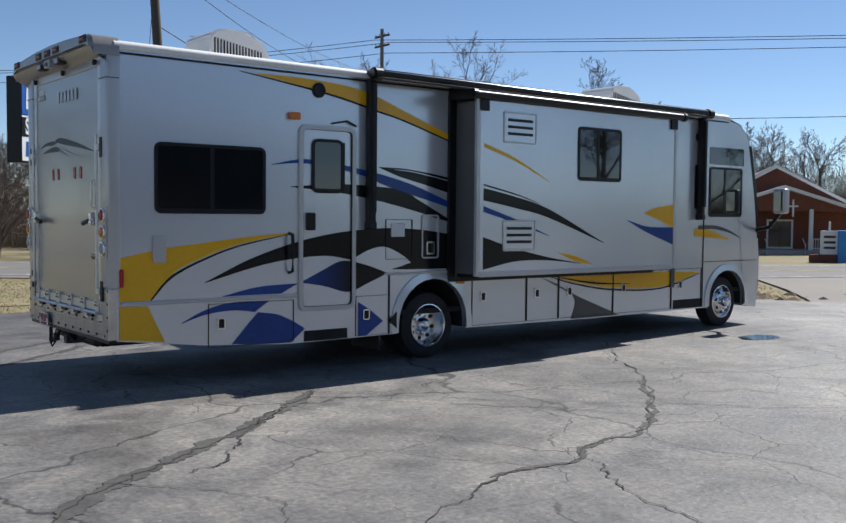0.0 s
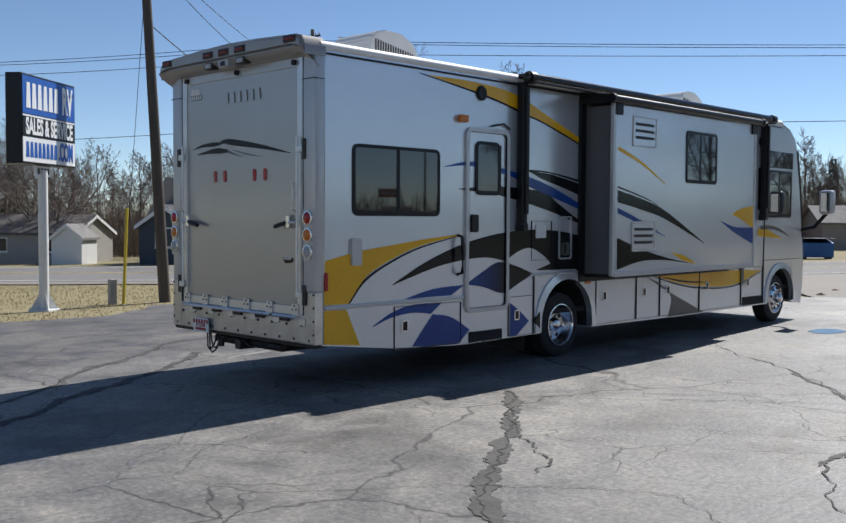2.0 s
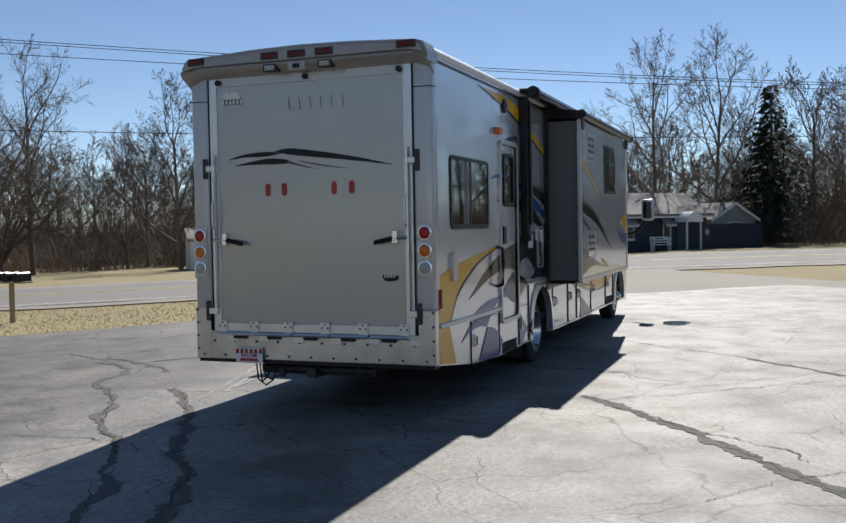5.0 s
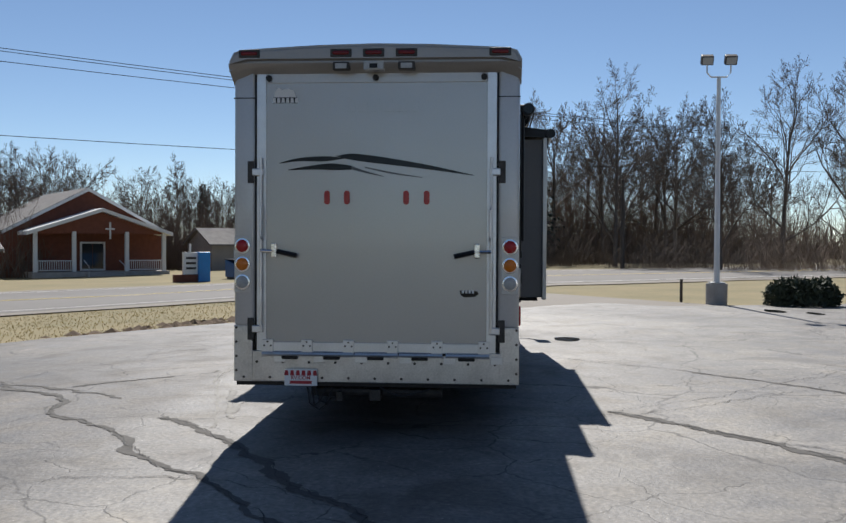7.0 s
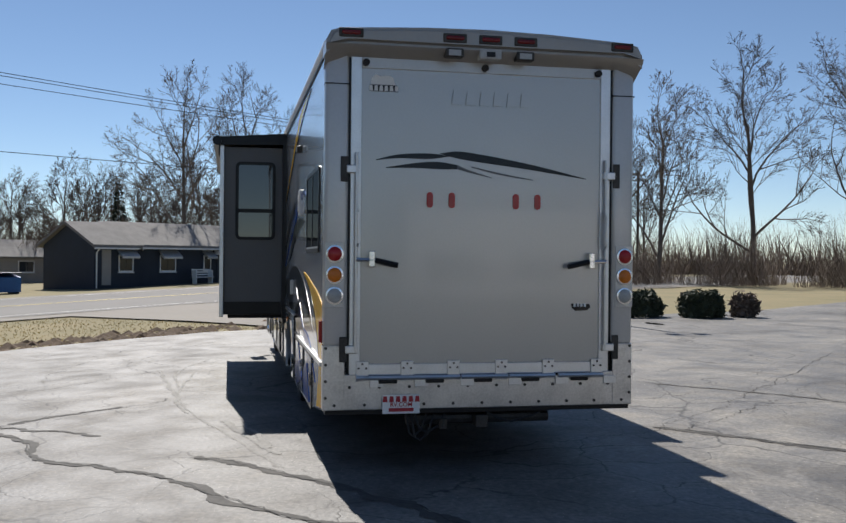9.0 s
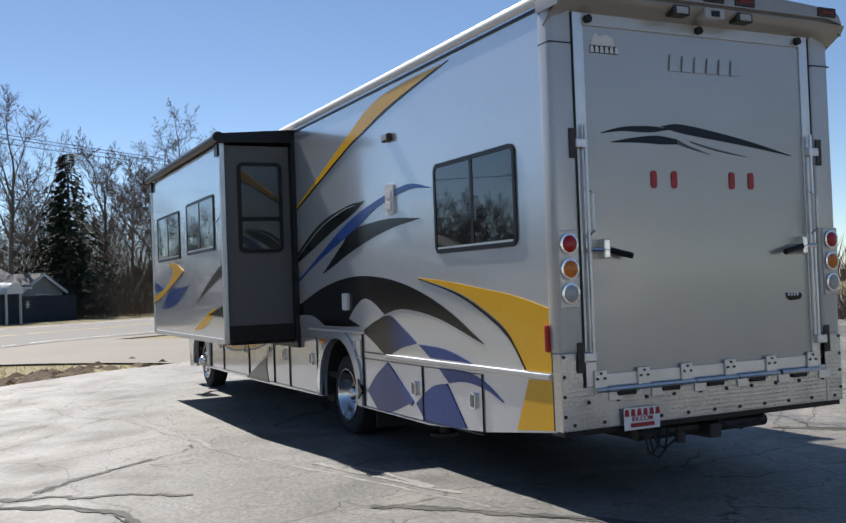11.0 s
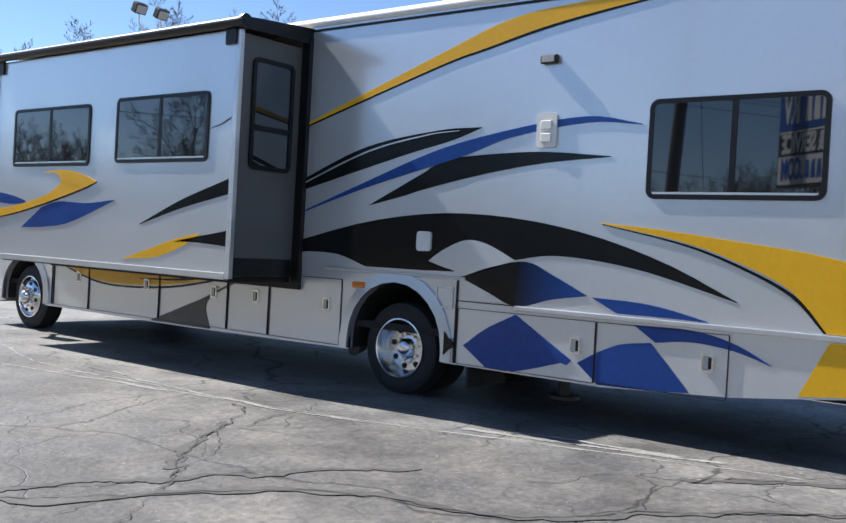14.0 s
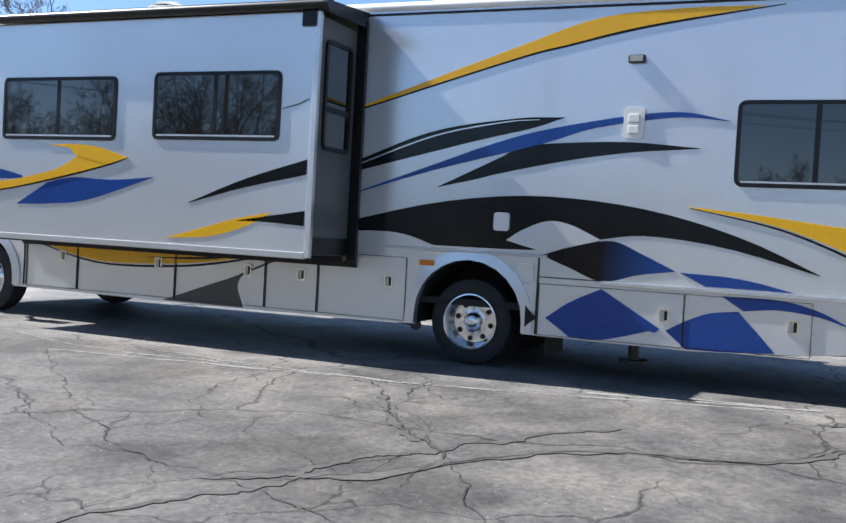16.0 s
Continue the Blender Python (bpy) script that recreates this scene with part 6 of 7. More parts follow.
paint("black_sweep", -1, q, [(4.45, 2.12), (5.0, 2.02), (5.6, 1.87), (6.66, 1.43)], [(4.45, 1.97), (5.0, 1.88), (5.6, 1.76), (6.66, 1.425)], BLACK, 0, pr)
paint("black_line", -1, q, [(4.45, 2.17), (5.0, 2.06), (5.4, 1.95)], [(4.45, 2.15), (5.0, 2.045), (5.4, 1.945)], BLACK, 0, pr)
paint("blue_sweep", -1, q, [(4.45, 1.90), (5.0, 1.74), (5.6, 1.53)], [(4.45, 1.83), (5.0, 1.69), (5.6, 1.525)], BLUE, 0, pr)
paint("black_fin", -1, q, [(4.45, 1.52), (5.0, 1.37), (5.6, 1.25), (6.20, 1.16)], [(4.45, 1.12), (5.0, 1.21), (5.6, 1.21), (6.20, 1.155)], BLACK, 0, pr)
paint("yellow_flick", -1, q, [(5.77, 1.31), (6.1, 1.26), (6.45, 1.14)], [(5.77, 1.305), (6.1, 1.19), (6.45, 1.135)], YELLOW, 0, pr)
paint("yellow_patch", -1, q, [(7.50, 1.84), (7.8, 1.93), (8.20, 1.97)], [(7.50, 1.835), (7.8, 1.76), (8.20, 1.62)], YELLOW, 0, pr)
paint("blue_patch", -1, q, [(7.15, 1.74), (7.6, 1.65), (8.20, 1.64)], [(7.15, 1.735), (7.6, 1.56), (8.20, 1.38)], BLUE, 0, pr)
q, pr = 2.13, slide[1]
paint("yellow_hook", 1, q, [(9.50, 1.49), (8.9, 1.56), (8.35, 1.68), (8.06, 1.82)], [(9.50, 1.39), (8.9, 1.48), (8.25, 1.61), (7.66, 1.745)], YELLOW, 1, pr)
paint("yellow_hook", 1, q, [(8.44, 1.925), (8.12, 1.94), (7.80, 1.915), (7.42, 1.815)], [(8.44, 1.92), (8.18, 1.90), (8.06, 1.82), (7.66, 1.745)], YELLOW, 2, pr)
paint("black_edging", 1, q, [(9.50, 1.39), (8.9, 1.48), (8.25, 1.61), (7.66, 1.745), (7.42, 1.815)], [(9.50, 1.375), (8.9, 1.465), (8.25, 1.592), (7.66, 1.73), (7.42, 1.81)], BLACK, 3, pr)
paint("blue_tail", 1, q, [(9.45, 1.70), (9.1, 1.66), (8.80, 1.60)], [(9.45, 1.58), (9.1, 1.56), (8.80, 1.57)], BLUE, 0, pr)
paint("blue_fin", 1, q, [(8.45, 1.54), (8.12, 1.60), (7.6, 1.59), (7.1, 1.63)], [(8.87, 1.30), (8.4, 1.32), (7.9, 1.38), (7.1, 1.625)], BLUE, 0, pr)
paint("black_spear", 1, q, [(6.66, 1.40), (6.04, 1.64), (5.37, 1.84)], [(6.66, 1.395), (6.04, 1.56), (5.37, 1.70)], BLACK, 0, pr)
paint("black_spear", 1, q, [(6.10, 1.25), (5.8, 1.30), (5.37, 1.37)], [(6.10, 1.245), (5.8, 1.25), (5.37, 1.23)], BLACK, 0, pr)
paint("yellow_blade", 1, q, [(6.90, 1.05), (6.5, 1.16), (6.1, 1.27), (5.73, 1.34)], [(6.90, 1.045), (6.40, 1.085), (6.0, 1.20), (5.73, 1.335)], YELLOW, 0, pr)
paint("black_hair", 1, q, [(5.68, 2.30), (5.5, 2.35), (5.38, 2.40)], [(5.68, 2.295), (5.5, 2.335), (5.38, 2.385)], GREYDECAL, 0, pr)


# ---- doors, lockers and fittings on the sides ----
def seam(s, x0, x1, z0, z1, base=W, w=0.008):
    """A dark joint line round a panel, recessed look by a thin black gasket."""
    bm = bmesh.new()
    frame_ring(bm, x0, x1, z0, z1, 0.012, w, lambda a, b, d: (a, s * (base + d), b), 0.0, 0.0125)
    return bm


def locker(s, x0, x1, z0, z1, latch):
    c = part("locker_door", seam(s, x0 - 0.004, x1 + 0.004, z0, z1, W, 0.0045), BLACK_TRIM, rv, "flush storage locker door")
    if latch:
        lx, lz = latch
        l = part("latch", frame_ring(bmesh.new(), lx - 0.046, lx + 0.046, lz - 0.062, lz + 0.062, 0.02, 0.014, side3(s), 0.0, 0.022), CHROME, c, "chrome paddle latch")
        bm = bmesh.new()
        prism(bm, rounded(lx - 0.035, lx + 0.035, lz - 0.045, lz + 0.045, 0.012), side3(s), 0.003, 0.012)
        part("paddle", bm, SILVER_CAP if s > 0 else BLACK_TRIM, l)
        bm = bmesh.new()
        prism(bm, [(lx - 0.03, lz - 0.04), (lx - 0.005, lz - 0.04), (lx - 0.005, lz + 0.04), (lx - 0.03, lz + 0.04)], side3(s), 0.012, 0.018)
        part("grip", bm, BLACK_TRIM, l)
    return c


for s in (-1, 1):
    locker(s, 1.04, 2.06, 0.37, 0.83, (1.18, 0.62))
    if s > 0:
        locker(s, 2.07, 3.36, 0.36, 0.83, (2.23, 0.63))
        part("belt_line", boxed(2.80, 3.36, W, W + 0.013, 0.885, 0.893), BLACK_TRIM, rv)
    for x0, x1, lx in ((4.70, 5.66, 4.88), (5.68, 6.28, 5.86), (6.30, 7.42, 6.50), (7.44, 8.78, 7.65), (8.80, 9.55, 9.0)):
        locker(s, x0, x1, 0.37, 0.985, (lx, 0.74))
    for x0, x1 in (((0.10, 2.10),) if s < 0 else ((0.10, 2.80),)):
        part("rub_rail", boxed(x0, x1, min(s * W, s * (W + 0.026)), max(s * W, s * (W + 0.026)), 0.855, 0.892, 0.006), ALU if s > 0 else SILVER_CAP, rv, "bright aluminium rub rail")
    part("wheel_panel_trim", boxed(3.30, 4.92, min(s * W, s * (W + 0.022)), max(s * W, s * (W + 0.022)), 1.065, 1.09, 0.006), SILVER_CAP, rv)
    part("wheel_panel_joint", boxed(3.37, 3.385, min(s * W, s * (W + 0.014)), max(s * W, s * (W + 0.014)), 0.36, 1.06), BLACK_TRIM, rv)
    part("side_marker", boxed(4.40, 4.56, min(s * W, s * (W + 0.03)), max(s * W, s * (W + 0.03)), 0.92, 0.975, 0.012), AMBER, rv, "amber side marker lamp")
    part("rear_side_marker", boxed(0.09, 0.13, min(s * W, s * (W + 0.03)), max(s * W, s * (W + 0.035)), 1.04, 1.22, 0.012), RED, rv, "red rear side marker lamp")
    # mirrors on arms
    mi = part("door_mirror", boxed(10.98, 11.14, min(s * 1.62, s * 1.86), max(s * 1.62, s * 1.86), 1.86, 2.28, 0.05, 4), SILVER_CAP, rv, "large arm-mounted door mirror", smooth=True)
    part("mirror_glass", boxed(10.972, 10.98, min(s * 1.66, s * 1.82), max(s * 1.66, s * 1.82), 1.91, 2.23), MIRROR, mi)
    part("mirror_arm", tubed([(11.08, s * 1.26, 1.58), (11.12, s * 1.50, 1.64), (11.08, s * 1.72, 1.88)], 0.035, 8), BLACK_TRIM, mi, smooth=True)
    # hairline joint behind the cab
    part("cab_joint", boxed(9.585, 9.597, min(s * W, s * (W + 0.012)), max(s * W, s * (W + 0.012)), 0.37, 3.3), BLACK_TRIM, rv)
    part("cab_seam", boxed(9.6, 11.1, min(s * W, s * (W + 0.010)), max(s * W, s * (W + 0.010)), 1.075, 1.085), BLACK_TRIM, rv)

# right side: entry door
dr = part("entry_door", frame_ring(bmesh.new(), 2.12, 2.88, 0.69, 2.78, 0.10, 0.05, side3(-1), 0.0, 0.028), SILVER_CAP, rv, "silver entry door with a tinted window")
part("door_gap", frame_ring(bmesh.new(), 2.168, 2.832, 0.735, 2.735, 0.06, 0.008, side3(-1), 0.0, 0.02), BLACK_TRIM, dr)
rv_window(-1, 2.29, 2.71, 2.02, 2.63, W + 0.008, rv, 0.99, 0.08)
bm = bmesh.new()
prism(bm, rounded(2.22, 2.33, 1.60, 1.80, 0.02), side3(-1), 0.0, 0.03)
part("door_latch", bm, BLACK_TRIM, dr, "black door latch")
part("grab_handle", tubed([(2.01, -1.27, 1.57), (2.01, -1.35, 1.55), (2.01, -1.36, 1.35), (2.01, -1.35, 1.15), (2.01, -1.27, 1.13)], 0.02, 8), BLACK_TRIM, rv, "black grab handle", smooth=True)
part("step_well", boxed(2.20, 2.78, -1.288, -1.0, 0.35, 0.47), UNDER, rv)
part("folding_step", boxed(2.16, 2.80, -1.22, -0.9, 0.32, 0.36, 0.006), STEEL_DARK, rv, "stowed folding entry step")
part("drip_rail", tubed([(2.55, -1.30, 2.81), (2.75, -1.31, 2.85), (2.88, -1.30, 2.80)], 0.012, 6), BLACK_TRIM, rv)
bm = bmesh.new()
lathe(bm, [(0.085, 0.0), (0.085, -0.02), (0.06, -0.03), (0.02, -0.025)], (2.38, -W, 3.17), "y", 20)
part("speaker", bm, BLACK_TRIM, rv, "round black outdoor speaker")
part("porch_lamp", boxed(1.99, 2.12, -1.345, -1.28, 2.82, 2.90, 0.015), AMBER, rv, "amber porch lamp")
bm = bmesh.new()
prism(bm, rounded(0.43, 0.56, 1.28, 1.55, 0.02), side3(-1), 0.0, 0.035)
part("fuel_flap", bm, SILVER_CAP, rv, "hinged filler flap")
locker(-1, 2.90, 3.37, 0.36, 0.83, (3.04, 0.61))
part("access_hatch", seam(-1, 3.32, 3.72, 1.25, 1.73, W, 0.006), BLACK_TRIM, rv)
part("heater_vent", boxed(3.40, 3.60, -1.296, -1.28, 1.52, 1.68, 0.006), WHITE, rv, "small white louvred vent")
v = part("outside_shower_hatch", frame_ring(bmesh.new(), 3.86, 4.13, 1.25, 1.79, 0.04, 0.02, side3(-1), 0.0, 0.02), SILVER_CAP, rv)
part("hatch_latch", frame_ring(bmesh.new(), 3.93, 4.06, 1.30, 1.46, 0.02, 0.02, side3(-1), 0.0, 0.025), CHROME, v)
bm = bmesh.new()
prism(bm, rounded(8.75, 8.84, 0.70, 1.10, 0.02), side3(-1), 0.0, 0.03)
part("cab_grab", bm, GREYDECAL, rv)
bm = bmesh.new()
prism(bm, rounded(9.33, 9.50, 1.92, 2.62, 0.05), side3(-1), 0.0, 0.012)
part("cab_door_glass", bm, GLASS, rv)
bm = bmesh.new()
lathe(bm, [(0.08, 0.0), (0.08, -0.02), (0.02, -0.03)], (9.42, -W, 3.05), "y", 16)
part("speaker", bm, BLACK_TRIM, rv)
part("cab_step", boxed(8.85, 9.6, -1.285, -1.1, 0.36, 0.50), UNDER, rv)

# awning with its arms
aw = part("awning", tubed([(2.97, -1.47, 3.40), (9.44, -1.47, 3.40)], 0.058, 14), BLACK, rv, "rolled-up awning with black arms", smooth=True)
part("awning_cover", boxed(3.02, 9.40, -1.47, -1.29, 3.40, 3.458, 0.02), BLACK_TRIM, aw)
part("awning_slat", boxed(3.02, 9.40, -1.545, -1.53, 3.33, 3.36, 0.004), STEEL_DARK, aw)
for x, zl in ((3.06, 1.66), (9.42, 1.80)):
    part("arm", boxed(x - 0.045, x + 0.045, -1.40, -1.29, zl, 3.36, 0.02), BLACK_TRIM, aw, "black folded awning arm")
    part("arm_inner", boxed(x - 0.03, x + 0.03, -1.43, -1.40, zl + 0.15, 3.30, 0.01), BLACK_TRIM, aw)
    part("end_casting", tubed([(x - 0.06, -1.47, 3.40), (x + 0.04, -1.47, 3.40)], 0.075, 14), BLACK_TRIM, aw)
    part("foot", boxed(x - 0.05, x + 0.05, -1.41, -1.28, zl - 0.05, zl + 0.04, 0.015), BLACK_TRIM, aw)

# left side fittings
bm = bmesh.new()
prism(bm, rounded(2.50, 2.68, 2.16, 2.43, 0.03), side3(1), 0.0, 0.022)
v = part("furnace_vent", bm, WHITE, rv, "white moulded furnace vent")
for z in (2.20, 2.30):
    part("slot", boxed(2.54, 2.64, W + 0.022, W + 0.032, z, z + 0.075, 0.008), WHITE, v)
bm = bmesh.new()
prism(bm, rounded(3.68, 3.83, 1.29, 1.46, 0.03), side3(1), 0.0, 0.03)
part("water_inlet", bm, WHITE, rv, "white water inlet flap")
l = part("flood_lamp", boxed(2.52, 2.67, W, W + 0.05, 2.82, 2.89, 0.012), STEEL_DARK, rv, "small exterior flood lamp")
part("lens", boxed(2.54, 2.65, W + 0.05, W + 0.056, 2.83, 2.88), CLEAR, l)
part("small_flap", seam(1, 3.42, 3.60, 0.82, 1.0, W, 0.008), WHITE, rv)

# roof fittings
ac = thing("roof_air_conditioner", "cream rooftop air conditioner with slatted sides", "air conditioner", "roof air conditioners")
ac.location = (1.46, -0.12, 3.46)
ac.scale = (0.78, 0.95, 1.2)
bm = bmesh.new()
prism(bm, [(0, 0), (1.0, 0), (1.0, 0.12), (0.86, 0.27), (0.6, 0.35), (0.3, 0.36), (0.08, 0.33), (0, 0.27)], lambda a, b, d: (a, d, b), -0.36, 0.36)
bmesh.ops.bevel(bm, geom=bm.edges[:], offset=0.02, segments=2, affect="EDGES")
part("shroud", bm, WHITE, ac, smooth=True)
for s in (-1, 1):
    for k in range(16):
        x = 0.06 + 0.05 * k
        part("slat", boxed(x, x + 0.02, min(s * 0.36, s * 0.368), max(s * 0.36, s * 0.368), 0.07, 0.26 - 0.006 * k), STEEL_DARK, ac)
ac2 = copy_thing(ac, pose(8.3, -0.1, 3.44))
g = thing("roof_vent", "smoke-tinted domed roof vent", "roof vent")
g.location = (3.6, 0.55, 3.46)
part("base", boxed(-0.2, 0.2, -0.2, 0.2, -0.04, 0.03, 0.01), WHITE, g)
bm = boxed(-0.21, 0.21, -0.21, 0.21, 0.03, 0.13, 0.06, 4)
part("dome", bm, GREYDECAL, g, smooth=True)
g = thing("roof_antenna", "yellowed plastic antenna head on the roof", "antenna")
g.location = (4.75, 0.55, 3.46)
part("mast", tubed([(0, 0, -0.05), (0, 0, 0.13)], 0.02, 8), WHITE, g)
part("head", boxed(-0.15, 0.12, -0.08, 0.08, 0.10, 0.17, 0.02), mat("yellowed_plastic", (0.55, 0.48, 0.16), 0.5, 0, 0.1, 5, 30), g)

# ---- rear end: cap, ramp door, bumper ----
for s in (-1, 1):
    y0, y1 = sorted((s * 1.10, s * 1.29))
    part("corner_post", boxed(-0.03, 0.12, y0, y1, 1.02, 3.36, 0.035, 4), SILVER_CAP, rv, "rounded silver corner post", smooth=True)
    part("post_joint", boxed(-0.034, 0.10, y0 - 0.002, y1 + 0.002, 3.085, 3.093), BLACK_TRIM, rv)
bm = bmesh.new()
crown = [(-1.30, 3.20), (-1.30, 3.40), (-1.26, 3.475), (-1.18, 3.50), (-0.5, 3.535), (0, 3.545), (0.5, 3.535), (1.18, 3.50), (1.26, 3.475), (1.30, 3.40), (1.30, 3.20)]
prism(bm, crown[1:-1] + [(1.30, 3.30), (1.24, 3.345), (1.12, 3.375), (-1.12, 3.375), (-1.24, 3.345), (-1.30, 3.30)], lambda a, b, d: (d, a, b), -0.19, 0.10)
es = [e for e in bm.edges if all(v.co.x < -0.18 for v in e.verts) and len(e.link_faces) == 2 and e.calc_face_angle(0) > 0.5]
bmesh.ops.bevel(bm, geom=es, offset=0.035, segments=3, affect="EDGES")
hd = part("rear_header", bm, HEADER_SKIN, rv, "overhanging taupe rear roof cap", smooth=True)
# the moulding sweeps back under the cap to the door
COVE = [(-0.188, 3.372), (-0.165, 3.350), (-0.11, 3.330), (-0.05, 3.314), (0.0, 3.303), (0.03, 3.302)]
bm = bmesh.new()
rows = [[bm.verts.new((x, y * (1.125 if abs(y) < 1 else 1.30), z - (0.0 if abs(y) < 1 else 0.10 * (i / 5)))) for y in (-1, -0.999, 0.999, 1)] for i, (x, z) in enumerate(COVE)]
for p, q in zip(rows, rows[1:]):
    for k in range(3):
        bm.faces.new((p[k], p[k + 1], q[k + 1], q[k]))
part("cove", bm, HEADER_SKIN, hd, "hollow moulding under the roof cap", smooth=True)
for y in (-1.11, -0.29, 0.0, 0.29, 1.11):
    l = part("clearance_lamp", boxed(-0.210, -0.185, y - 0.075, y + 0.075, 3.438, 3.475, 0.017, 3), DARKRED, hd, "red clearance lamp")
    part("bezel", boxed(-0.20, -0.18, y - 0.095, y + 0.095, 3.42, 3.492, 0.008), STEEL_DARK, l)
for y in (-0.29, 0.29):
    l = part("work_lamp", boxed(-0.19, -0.10, y - 0.075, y + 0.075, 3.31, 3.38, 0.01), STEEL_DARK, hd)
    part("lens", boxed(-0.196, -0.188, y - 0.05, y + 0.05, 3.32, 3.365), CLEAR, l)
l = part("reversing_camera", boxed(-0.20, -0.10, -0.09, 0.09, 3.305, 3.385, 0.01), CLEAR, hd)
part("lens", boxed(-0.208, -0.20, -0.035, 0.035, 3.32, 3.36), BLACK_TRIM, l)

part("rear_bulkhead", boxed(0.05, 0.09, -1.15, 1.15, 0.55, 3.36), BLACK_TRIM, rv)
rd = part("ramp_door", boxed(0.0, 0.045, -1.08, 1.08, 0.80, 3.31, 0.006), RAMP_SKIN, rv, "silver ramp door at the rear")
for y0, y1, z0, z1 in ((-1.085, -1.0, 0.80, 3.315), (1.0, 1.085, 0.80, 3.315), (-0.999, 0.999, 3.225, 3.315), (-0.999, 0.999, 0.795, 0.88)):
    part("door_frame", boxed(-0.014, 0.03, y0, y1, z0, z1, 0.004), ALU if z1 - z0 > 1 or z0 < 1 else SILVER_CAP, rd, "aluminium door frame")
for y in (-0.97, 0.0, 0.97):
    part("bumper_stop", tubed([(-0.014, y, 3.265), (-0.045, y, 3.265)], 0.028, 14), RUBBER, rd, "round black rubber stop")
for s in (-1, 1):
    part("door_channel", boxed(-0.012, 0.04, min(s * 1.086, s * 1.102), max(s * 1.086, s * 1.102), 0.85, 3.3), BLACK_TRIM, rv)
    rod = part("lock_rod", tubed([(-0.045, s * 1.04, 0.98), (-0.045, s * 1.04, 2.55)], 0.014, 8), ALU, rd, "upright cam lock rod")
    for z in (1.00, 2.42):
        part("lock_keeper", boxed(-0.055, 0.0, min(s * 1.02, s * 1.12), max(s * 1.02, s * 1.12), z - 0.032, z + 0.032, 0.008), ALU, rod)
        part("pocket", boxed(-0.040, -0.028, min(s * 1.105, s * 1.165), max(s * 1.105, s * 1.165), z - 0.10, z + 0.10, 0.005), STEEL_DARK, rod)
    part("rod_guide", tubed([(-0.03, s * 1.03, 1.80), (-0.09, s * 1.03, 1.84), (-0.09, s * 1.03, 2.08), (-0.03, s * 1.03, 2.12)], 0.010, 6), ALU, rod)
    hn = part("lock_handle", tubed([(-0.06, s * 1.04, 1.71), (-0.06, s * 0.88, 1.705)], 0.016, 8), CHROME, rd, "chrome cam handle with a black grip")
    part("grip", tubed([(-0.062, s * 0.89, 1.705), (-0.066, s * 0.71, 1.665)], 0.022, 8), BLACK_TRIM, hn)
    part("hasp", boxed(-0.075, 0.0, min(s * 0.89, s * 0.94), max(s * 0.89, s * 0.94), 1.65, 1.78, 0.008), CHROME, hn)
    cluster = part("tail_lamp", boxed(-0.042, -0.03, min(s * 1.13, s * 1.285), max(s * 1.13, s * 1.285), 1.33, 1.84, 0.005), SILVER_CAP, rv, "stacked round tail lamps")
    for z, mt in ((1.752, RED), (1.587, AMBER), (1.425, CLEAR)):
        part("ring", lathe(bmesh.new(), [(0.070, -0.042), (0.070, -0.058), (0.056, -0.060), (0.056, -0.045)], (0, s * 1.208, z), "x", 24), CHROME, cluster)
        part("lens", lathe(bmesh.new(), [(0.056, -0.043), (0.056, -0.060), (0.040, -0.072), (0.004, -0.075)], (0, s * 1.208, z), "x", 20), mt, cluster, smooth=True)
for y in (0.443, 0.262, -0.275, -0.46):
    part("reflector", prism(bmesh.new(), rounded(y - 0.026, y + 0.026, 2.13, 2.255, 0.024), lambda a, b, d: (-d, a, b), 0.0, 0.008), RED, rd, "red upright reflector")
to_rear = lambda a, b, d: (-d, a, b)
for top, bot, mt in (([(0.88, 2.505), (0.70, 2.55), (0.46, 2.565), (0.28, 2.55)], [(0.88, 2.50), (0.70, 2.52), (0.46, 2.52), (0.28, 2.545)], BLACK),
                     ([(0.36, 2.57), (0.15, 2.585), (-0.4, 2.50), (-0.88, 2.395)], [(0.36, 2.565), (0.15, 2.52), (-0.4, 2.455), (-0.88, 2.39)], BLACK),
                     ([(0.80, 2.445), (0.60, 2.48), (0.40, 2.50), (0.22, 2.48)], [(0.80, 2.44), (0.55, 2.445), (0.35, 2.44), (0.22, 2.445)], BLACK),
                     ([(0.22, 2.48), (0.12, 2.44), (-0.07, 2.385)], [(0.22, 2.445), (0.10, 2.415), (-0.07, 2.38)], GREYDECAL),
                     ([(0.10, 2.47), (-0.15, 2.42), (-0.42, 2.375)], [(0.10, 2.46), (-0.15, 2.405), (-0.42, 2.37)], GREYDECAL)):
    part("rear_flash", ribbon(bmesh.new(), top, bot, to_rear, 0.0, 0.004), mt, rd)
rear_turn = pose(0, 0, 0, 90, 0, -90)
bars("raised_lettering", 6, 0.165, pose(-0.006, -0.06, 3.02) @ rear_turn, RAMP_SKIN, rd, 0.006, 1.05)
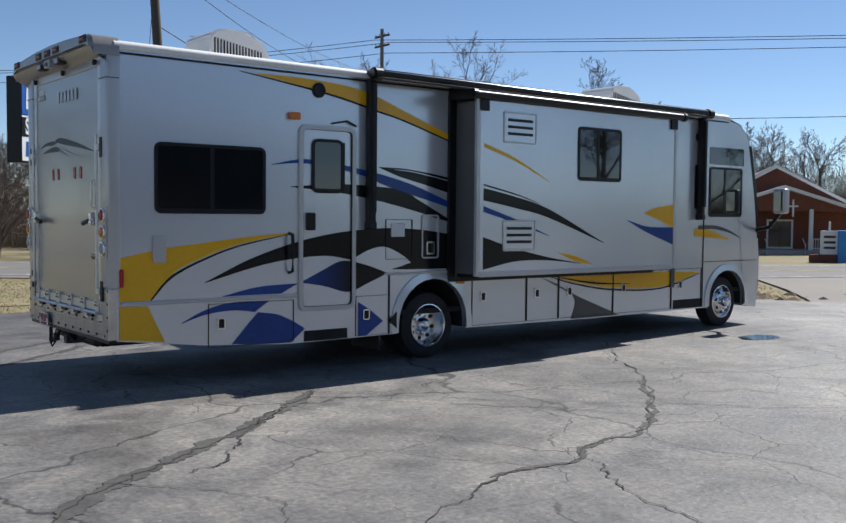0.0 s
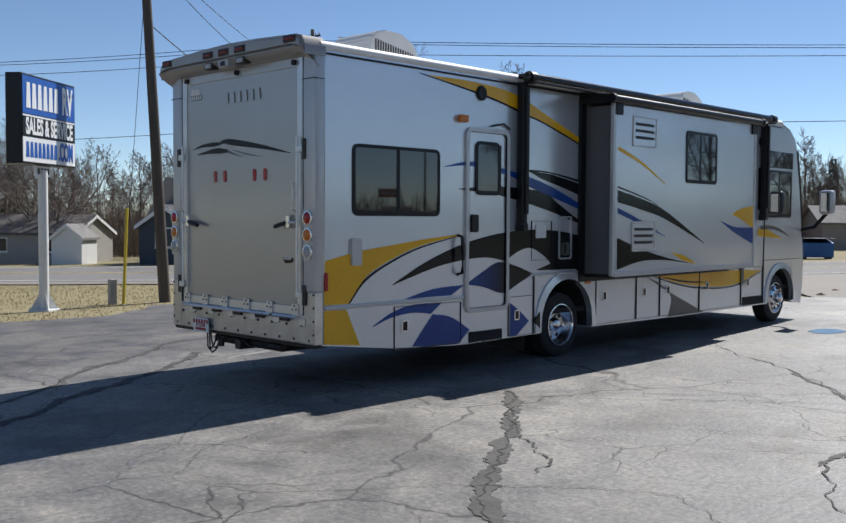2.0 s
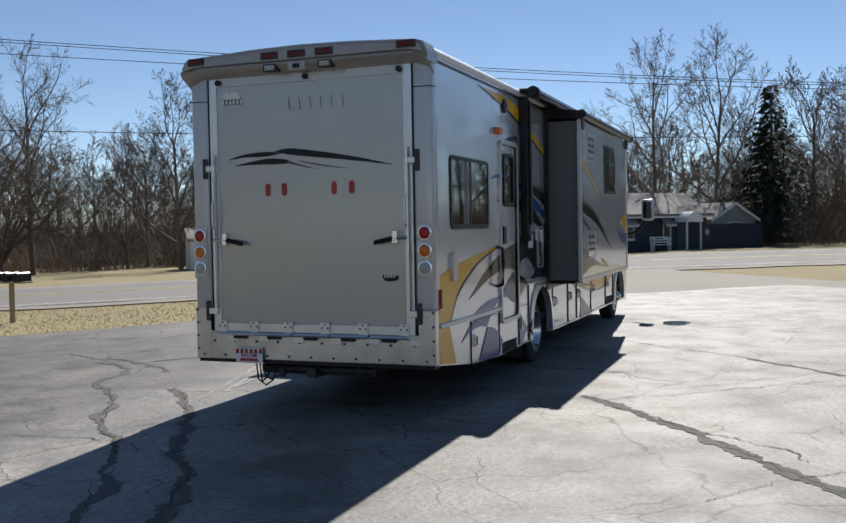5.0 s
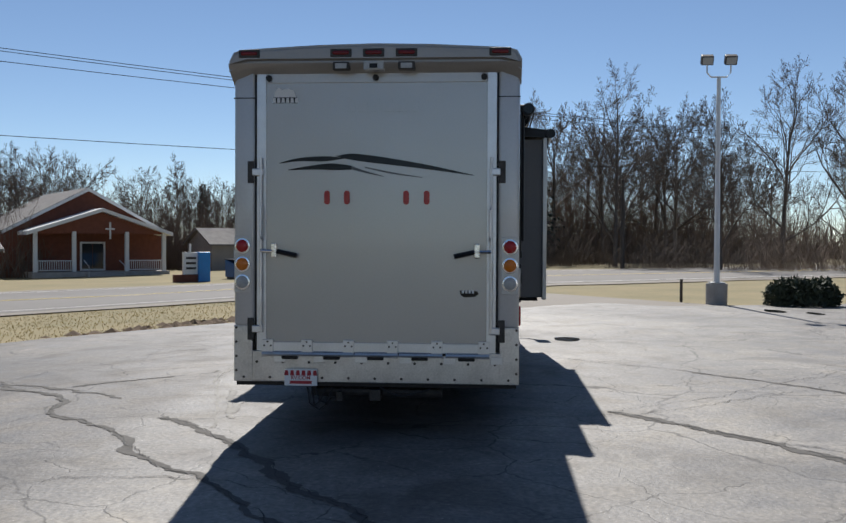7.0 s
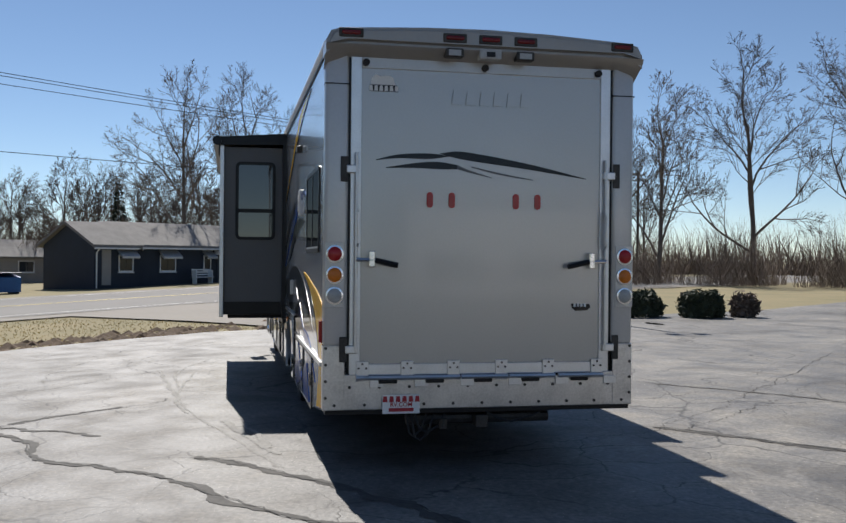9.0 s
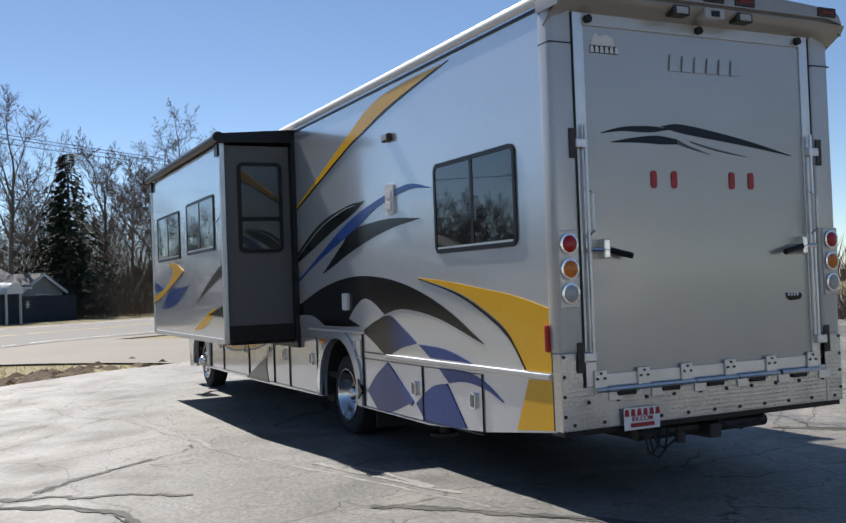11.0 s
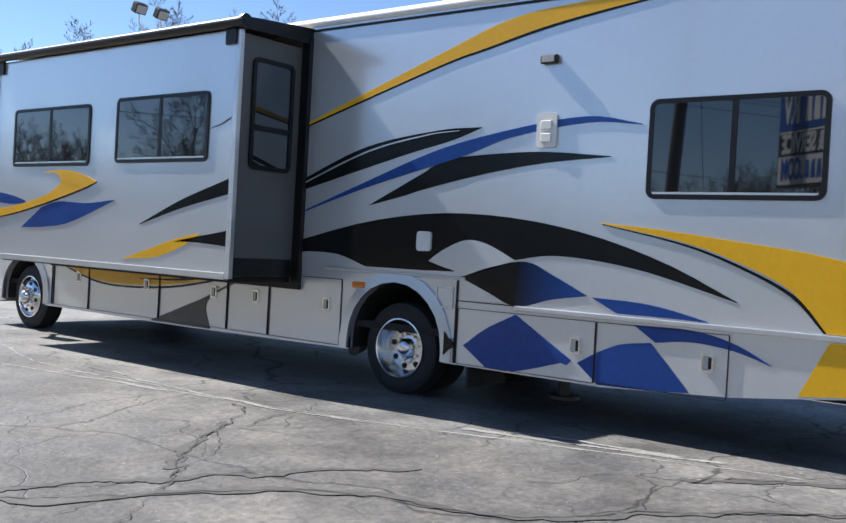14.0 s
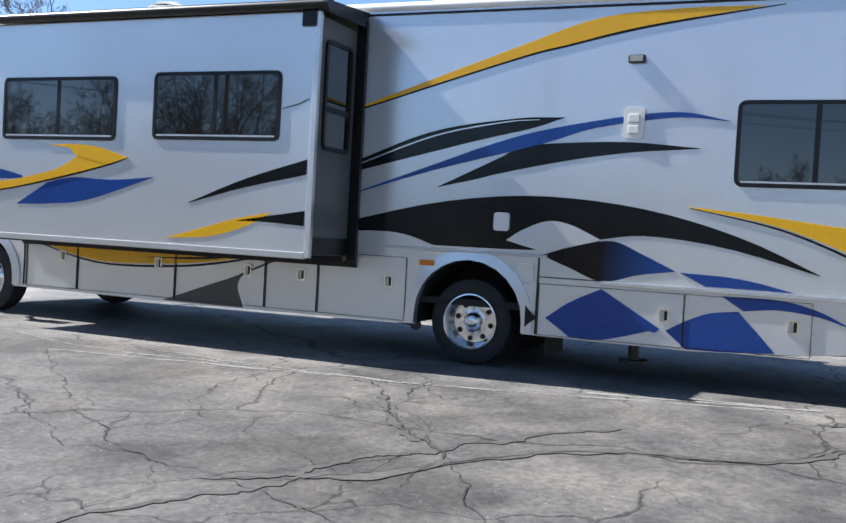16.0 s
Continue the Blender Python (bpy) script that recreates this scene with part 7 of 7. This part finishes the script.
# badge: a plain silhouette over a dark bar
bm = bmesh.new()
prism(bm, [(0.93, 3.10), (0.92, 3.15), (0.89, 3.185), (0.86, 3.165), (0.80, 3.175), (0.75, 3.16), (0.73, 3.10)], to_rear, 0.0, 0.004)
part("badge", bm, WHITE, rd, "small white and black badge")
part("badge_bar", boxed(-0.006, 0.0, 0.71, 0.94, 3.045, 3.095), BLACK_TRIM, rd)
bars("badge_lettering", 6, 0.062, pose(-0.0065, 0.825, 3.07) @ rear_turn, WHITE, rd, 0.002)
bm = bmesh.new()
prism(bm, [(-0.76, 1.36), (-0.92, 1.355), (-0.93, 1.33), (-0.90, 1.305), (-0.80, 1.30), (-0.77, 1.32)], to_rear, 0.0, 0.004)
part("maker_badge", bm, BLACK, rd)
for y in (-0.79, -0.82, -0.85, -0.88):
    part("badge_stroke", boxed(-0.006, 0.0, y - 0.009, y + 0.009, 1.335, 1.36), WHITE, rd)

# diamond plate bumper
PLATE = mat("diamond_plate", (0.60, 0.59, 0.575), 0.28, 1.0, 0.2, 5, 60, 0.1)
bp_ = part("rear_bumper", boxed(-0.02, 0.06, -1.29, 1.29, 0.52, 0.80, 0.006), PLATE, rv, "aluminium tread-plate bumper")
for s in (-1, 1):
    part("side_plate", boxed(-0.024, 0.07, min(s * 1.12, s * 1.292), max(s * 1.12, s * 1.292), 0.52, 1.03, 0.005), PLATE, bp_)
verts, faces = [], []
for i in range(86):
    for j in range(17):
        y, z = -1.275 + i * 0.03, 0.535 + j * 0.03
        if abs(y) < 1.125 and z > 0.79:
            continue
        t = 0.75 if (i + j) % 2 else -0.75
        c, s_ = math.cos(t), math.sin(t)
        b = len(verts)
        x0 = -0.0245 if abs(y) > 1.12 else -0.0205
        verts += [(x0, y - 0.013 * c, z - 0.013 * s_), (x0 - 0.0028, y + 0.0045 * s_, z - 0.005 * c), (x0, y + 0.013 * c, z + 0.013 * s_), (x0 - 0.0028, y - 0.0045 * s_, z + 0.005 * c)]
        faces.append((b, b + 1, b + 2, b + 3))
me = bpy.data.meshes.new("tread_pattern")
me.from_pydata(verts, [], faces)
me.materials.append(PLATE)
tp = new("tread_pattern", me)
tp.parent = bp_
tagged(tp, kind="stuff")
part("hinge_gap", boxed(-0.026, -0.0205, -0.96, 0.96, 0.772, 0.794), BLACK_TRIM, bp_)
bm0 = tubed([(-0.020, 0, 0), (-0.030, 0, 0)], 0.0125, 8)
riv = part("rivet", bm0, STEEL_DARK, bp_)
first = True
for y, z in [(-1.2 + 0.24 * k, 0.56) for k in range(11)] + [(-1.08 + 0.24 * k, 0.70) for k in range(10)] + [(s * 1.27, 0.62 + 0.13 * k) for s in (-1, 1) for k in range(4)]:
    q = riv if first else new("rivet", riv.data)
    first = False
    q.parent = bp_
    q.location = (0, y, z)
part("lower_channel", boxed(-0.01, 0.14, -1.27, 1.27, 0.485, 0.522), BLACK_TRIM, bp_)
for y in (-0.98, -0.56, -0.16, 0.24, 0.62, 0.98):
    h = part("ramp_hinge", boxed(-0.032, -0.014, y - 0.05, y + 0.05, 0.745, 0.905, 0.004), ALU, rv, "heavy aluminium ramp hinge")
    part("hinge_pin", tubed([(-0.045, y - 0.05, 0.775), (-0.045, y + 0.34 if y < 0.9 else y + 0.05, 0.775)], 0.018, 8), ALU, h)
    part("lower_leaf", boxed(-0.034, -0.02, y - 0.17, y - 0.06, 0.70, 0.765, 0.004), ALU, h)
    for dy, dz in ((-0.03, 0.85), (0.03, 0.85), (0.0, 0.885)):
        part("bolt", tubed([(-0.032, y + dy, dz), (-0.040, y + dy, dz)], 0.009, 6), STEEL_DARK, h)
    if y < 0.9:
        part("spring_cover", boxed(-0.05, -0.02, y + 0.08, y + 0.23, 0.728, 0.775, 0.008), BLACK_TRIM, h)
pl = part("dealer_plate", boxed(-0.055, -0.047, 0.52, 0.82, 0.49, 0.64, 0.003), SIGNWHITE, bp_, "white dealer plate with red lettering")
bars("plate_lettering", 6, 0.075, pose(-0.057, 0.67, 0.607) @ rear_turn, PAINTRED, pl, 0.001, 1.05, 0.9)
letters("plate_lettering", "RV.COM", 0.048, pose(-0.057, 0.67, 0.562) @ rear_turn, PAINTRED, pl, 0.001)
part("bar", boxed(-0.058, -0.055, 0.57, 0.77, 0.508, 0.536), PAINTRED, pl)
part("hitch_receiver", boxed(-0.03, 0.5, -0.05, 0.05, 0.36, 0.46, 0.008), STEEL_DARK, rv, "rusty hitch receiver")
part("hitch_beam", tubed([(0.12, -0.6, 0.42), (0.12, 0.6, 0.42)], 0.045, 10), STEEL_DARK, rv)
part("trailer_plug", tubed([(-0.02, 0.32, 0.44), (-0.02, 0.32, 0.36)], 0.035, 10), STEEL_DARK, rv)
for k, (ya, yb, zl) in enumerate(((0.62, 0.50, 0.30), (0.58, 0.44, 0.27), (0.55, 0.35, 0.33), (-0.05, -0.45, 0.40))):
    part("hanging_cable", tubed([(0.0, ya, 0.48), (-0.01, ya * 0.8 + yb * 0.2, zl + 0.03), (-0.01, (ya + yb) / 2, zl), (0, yb, zl + 0.05), (0.02, yb - 0.05, 0.47)], 0.009, 6), RUBBER, rv)
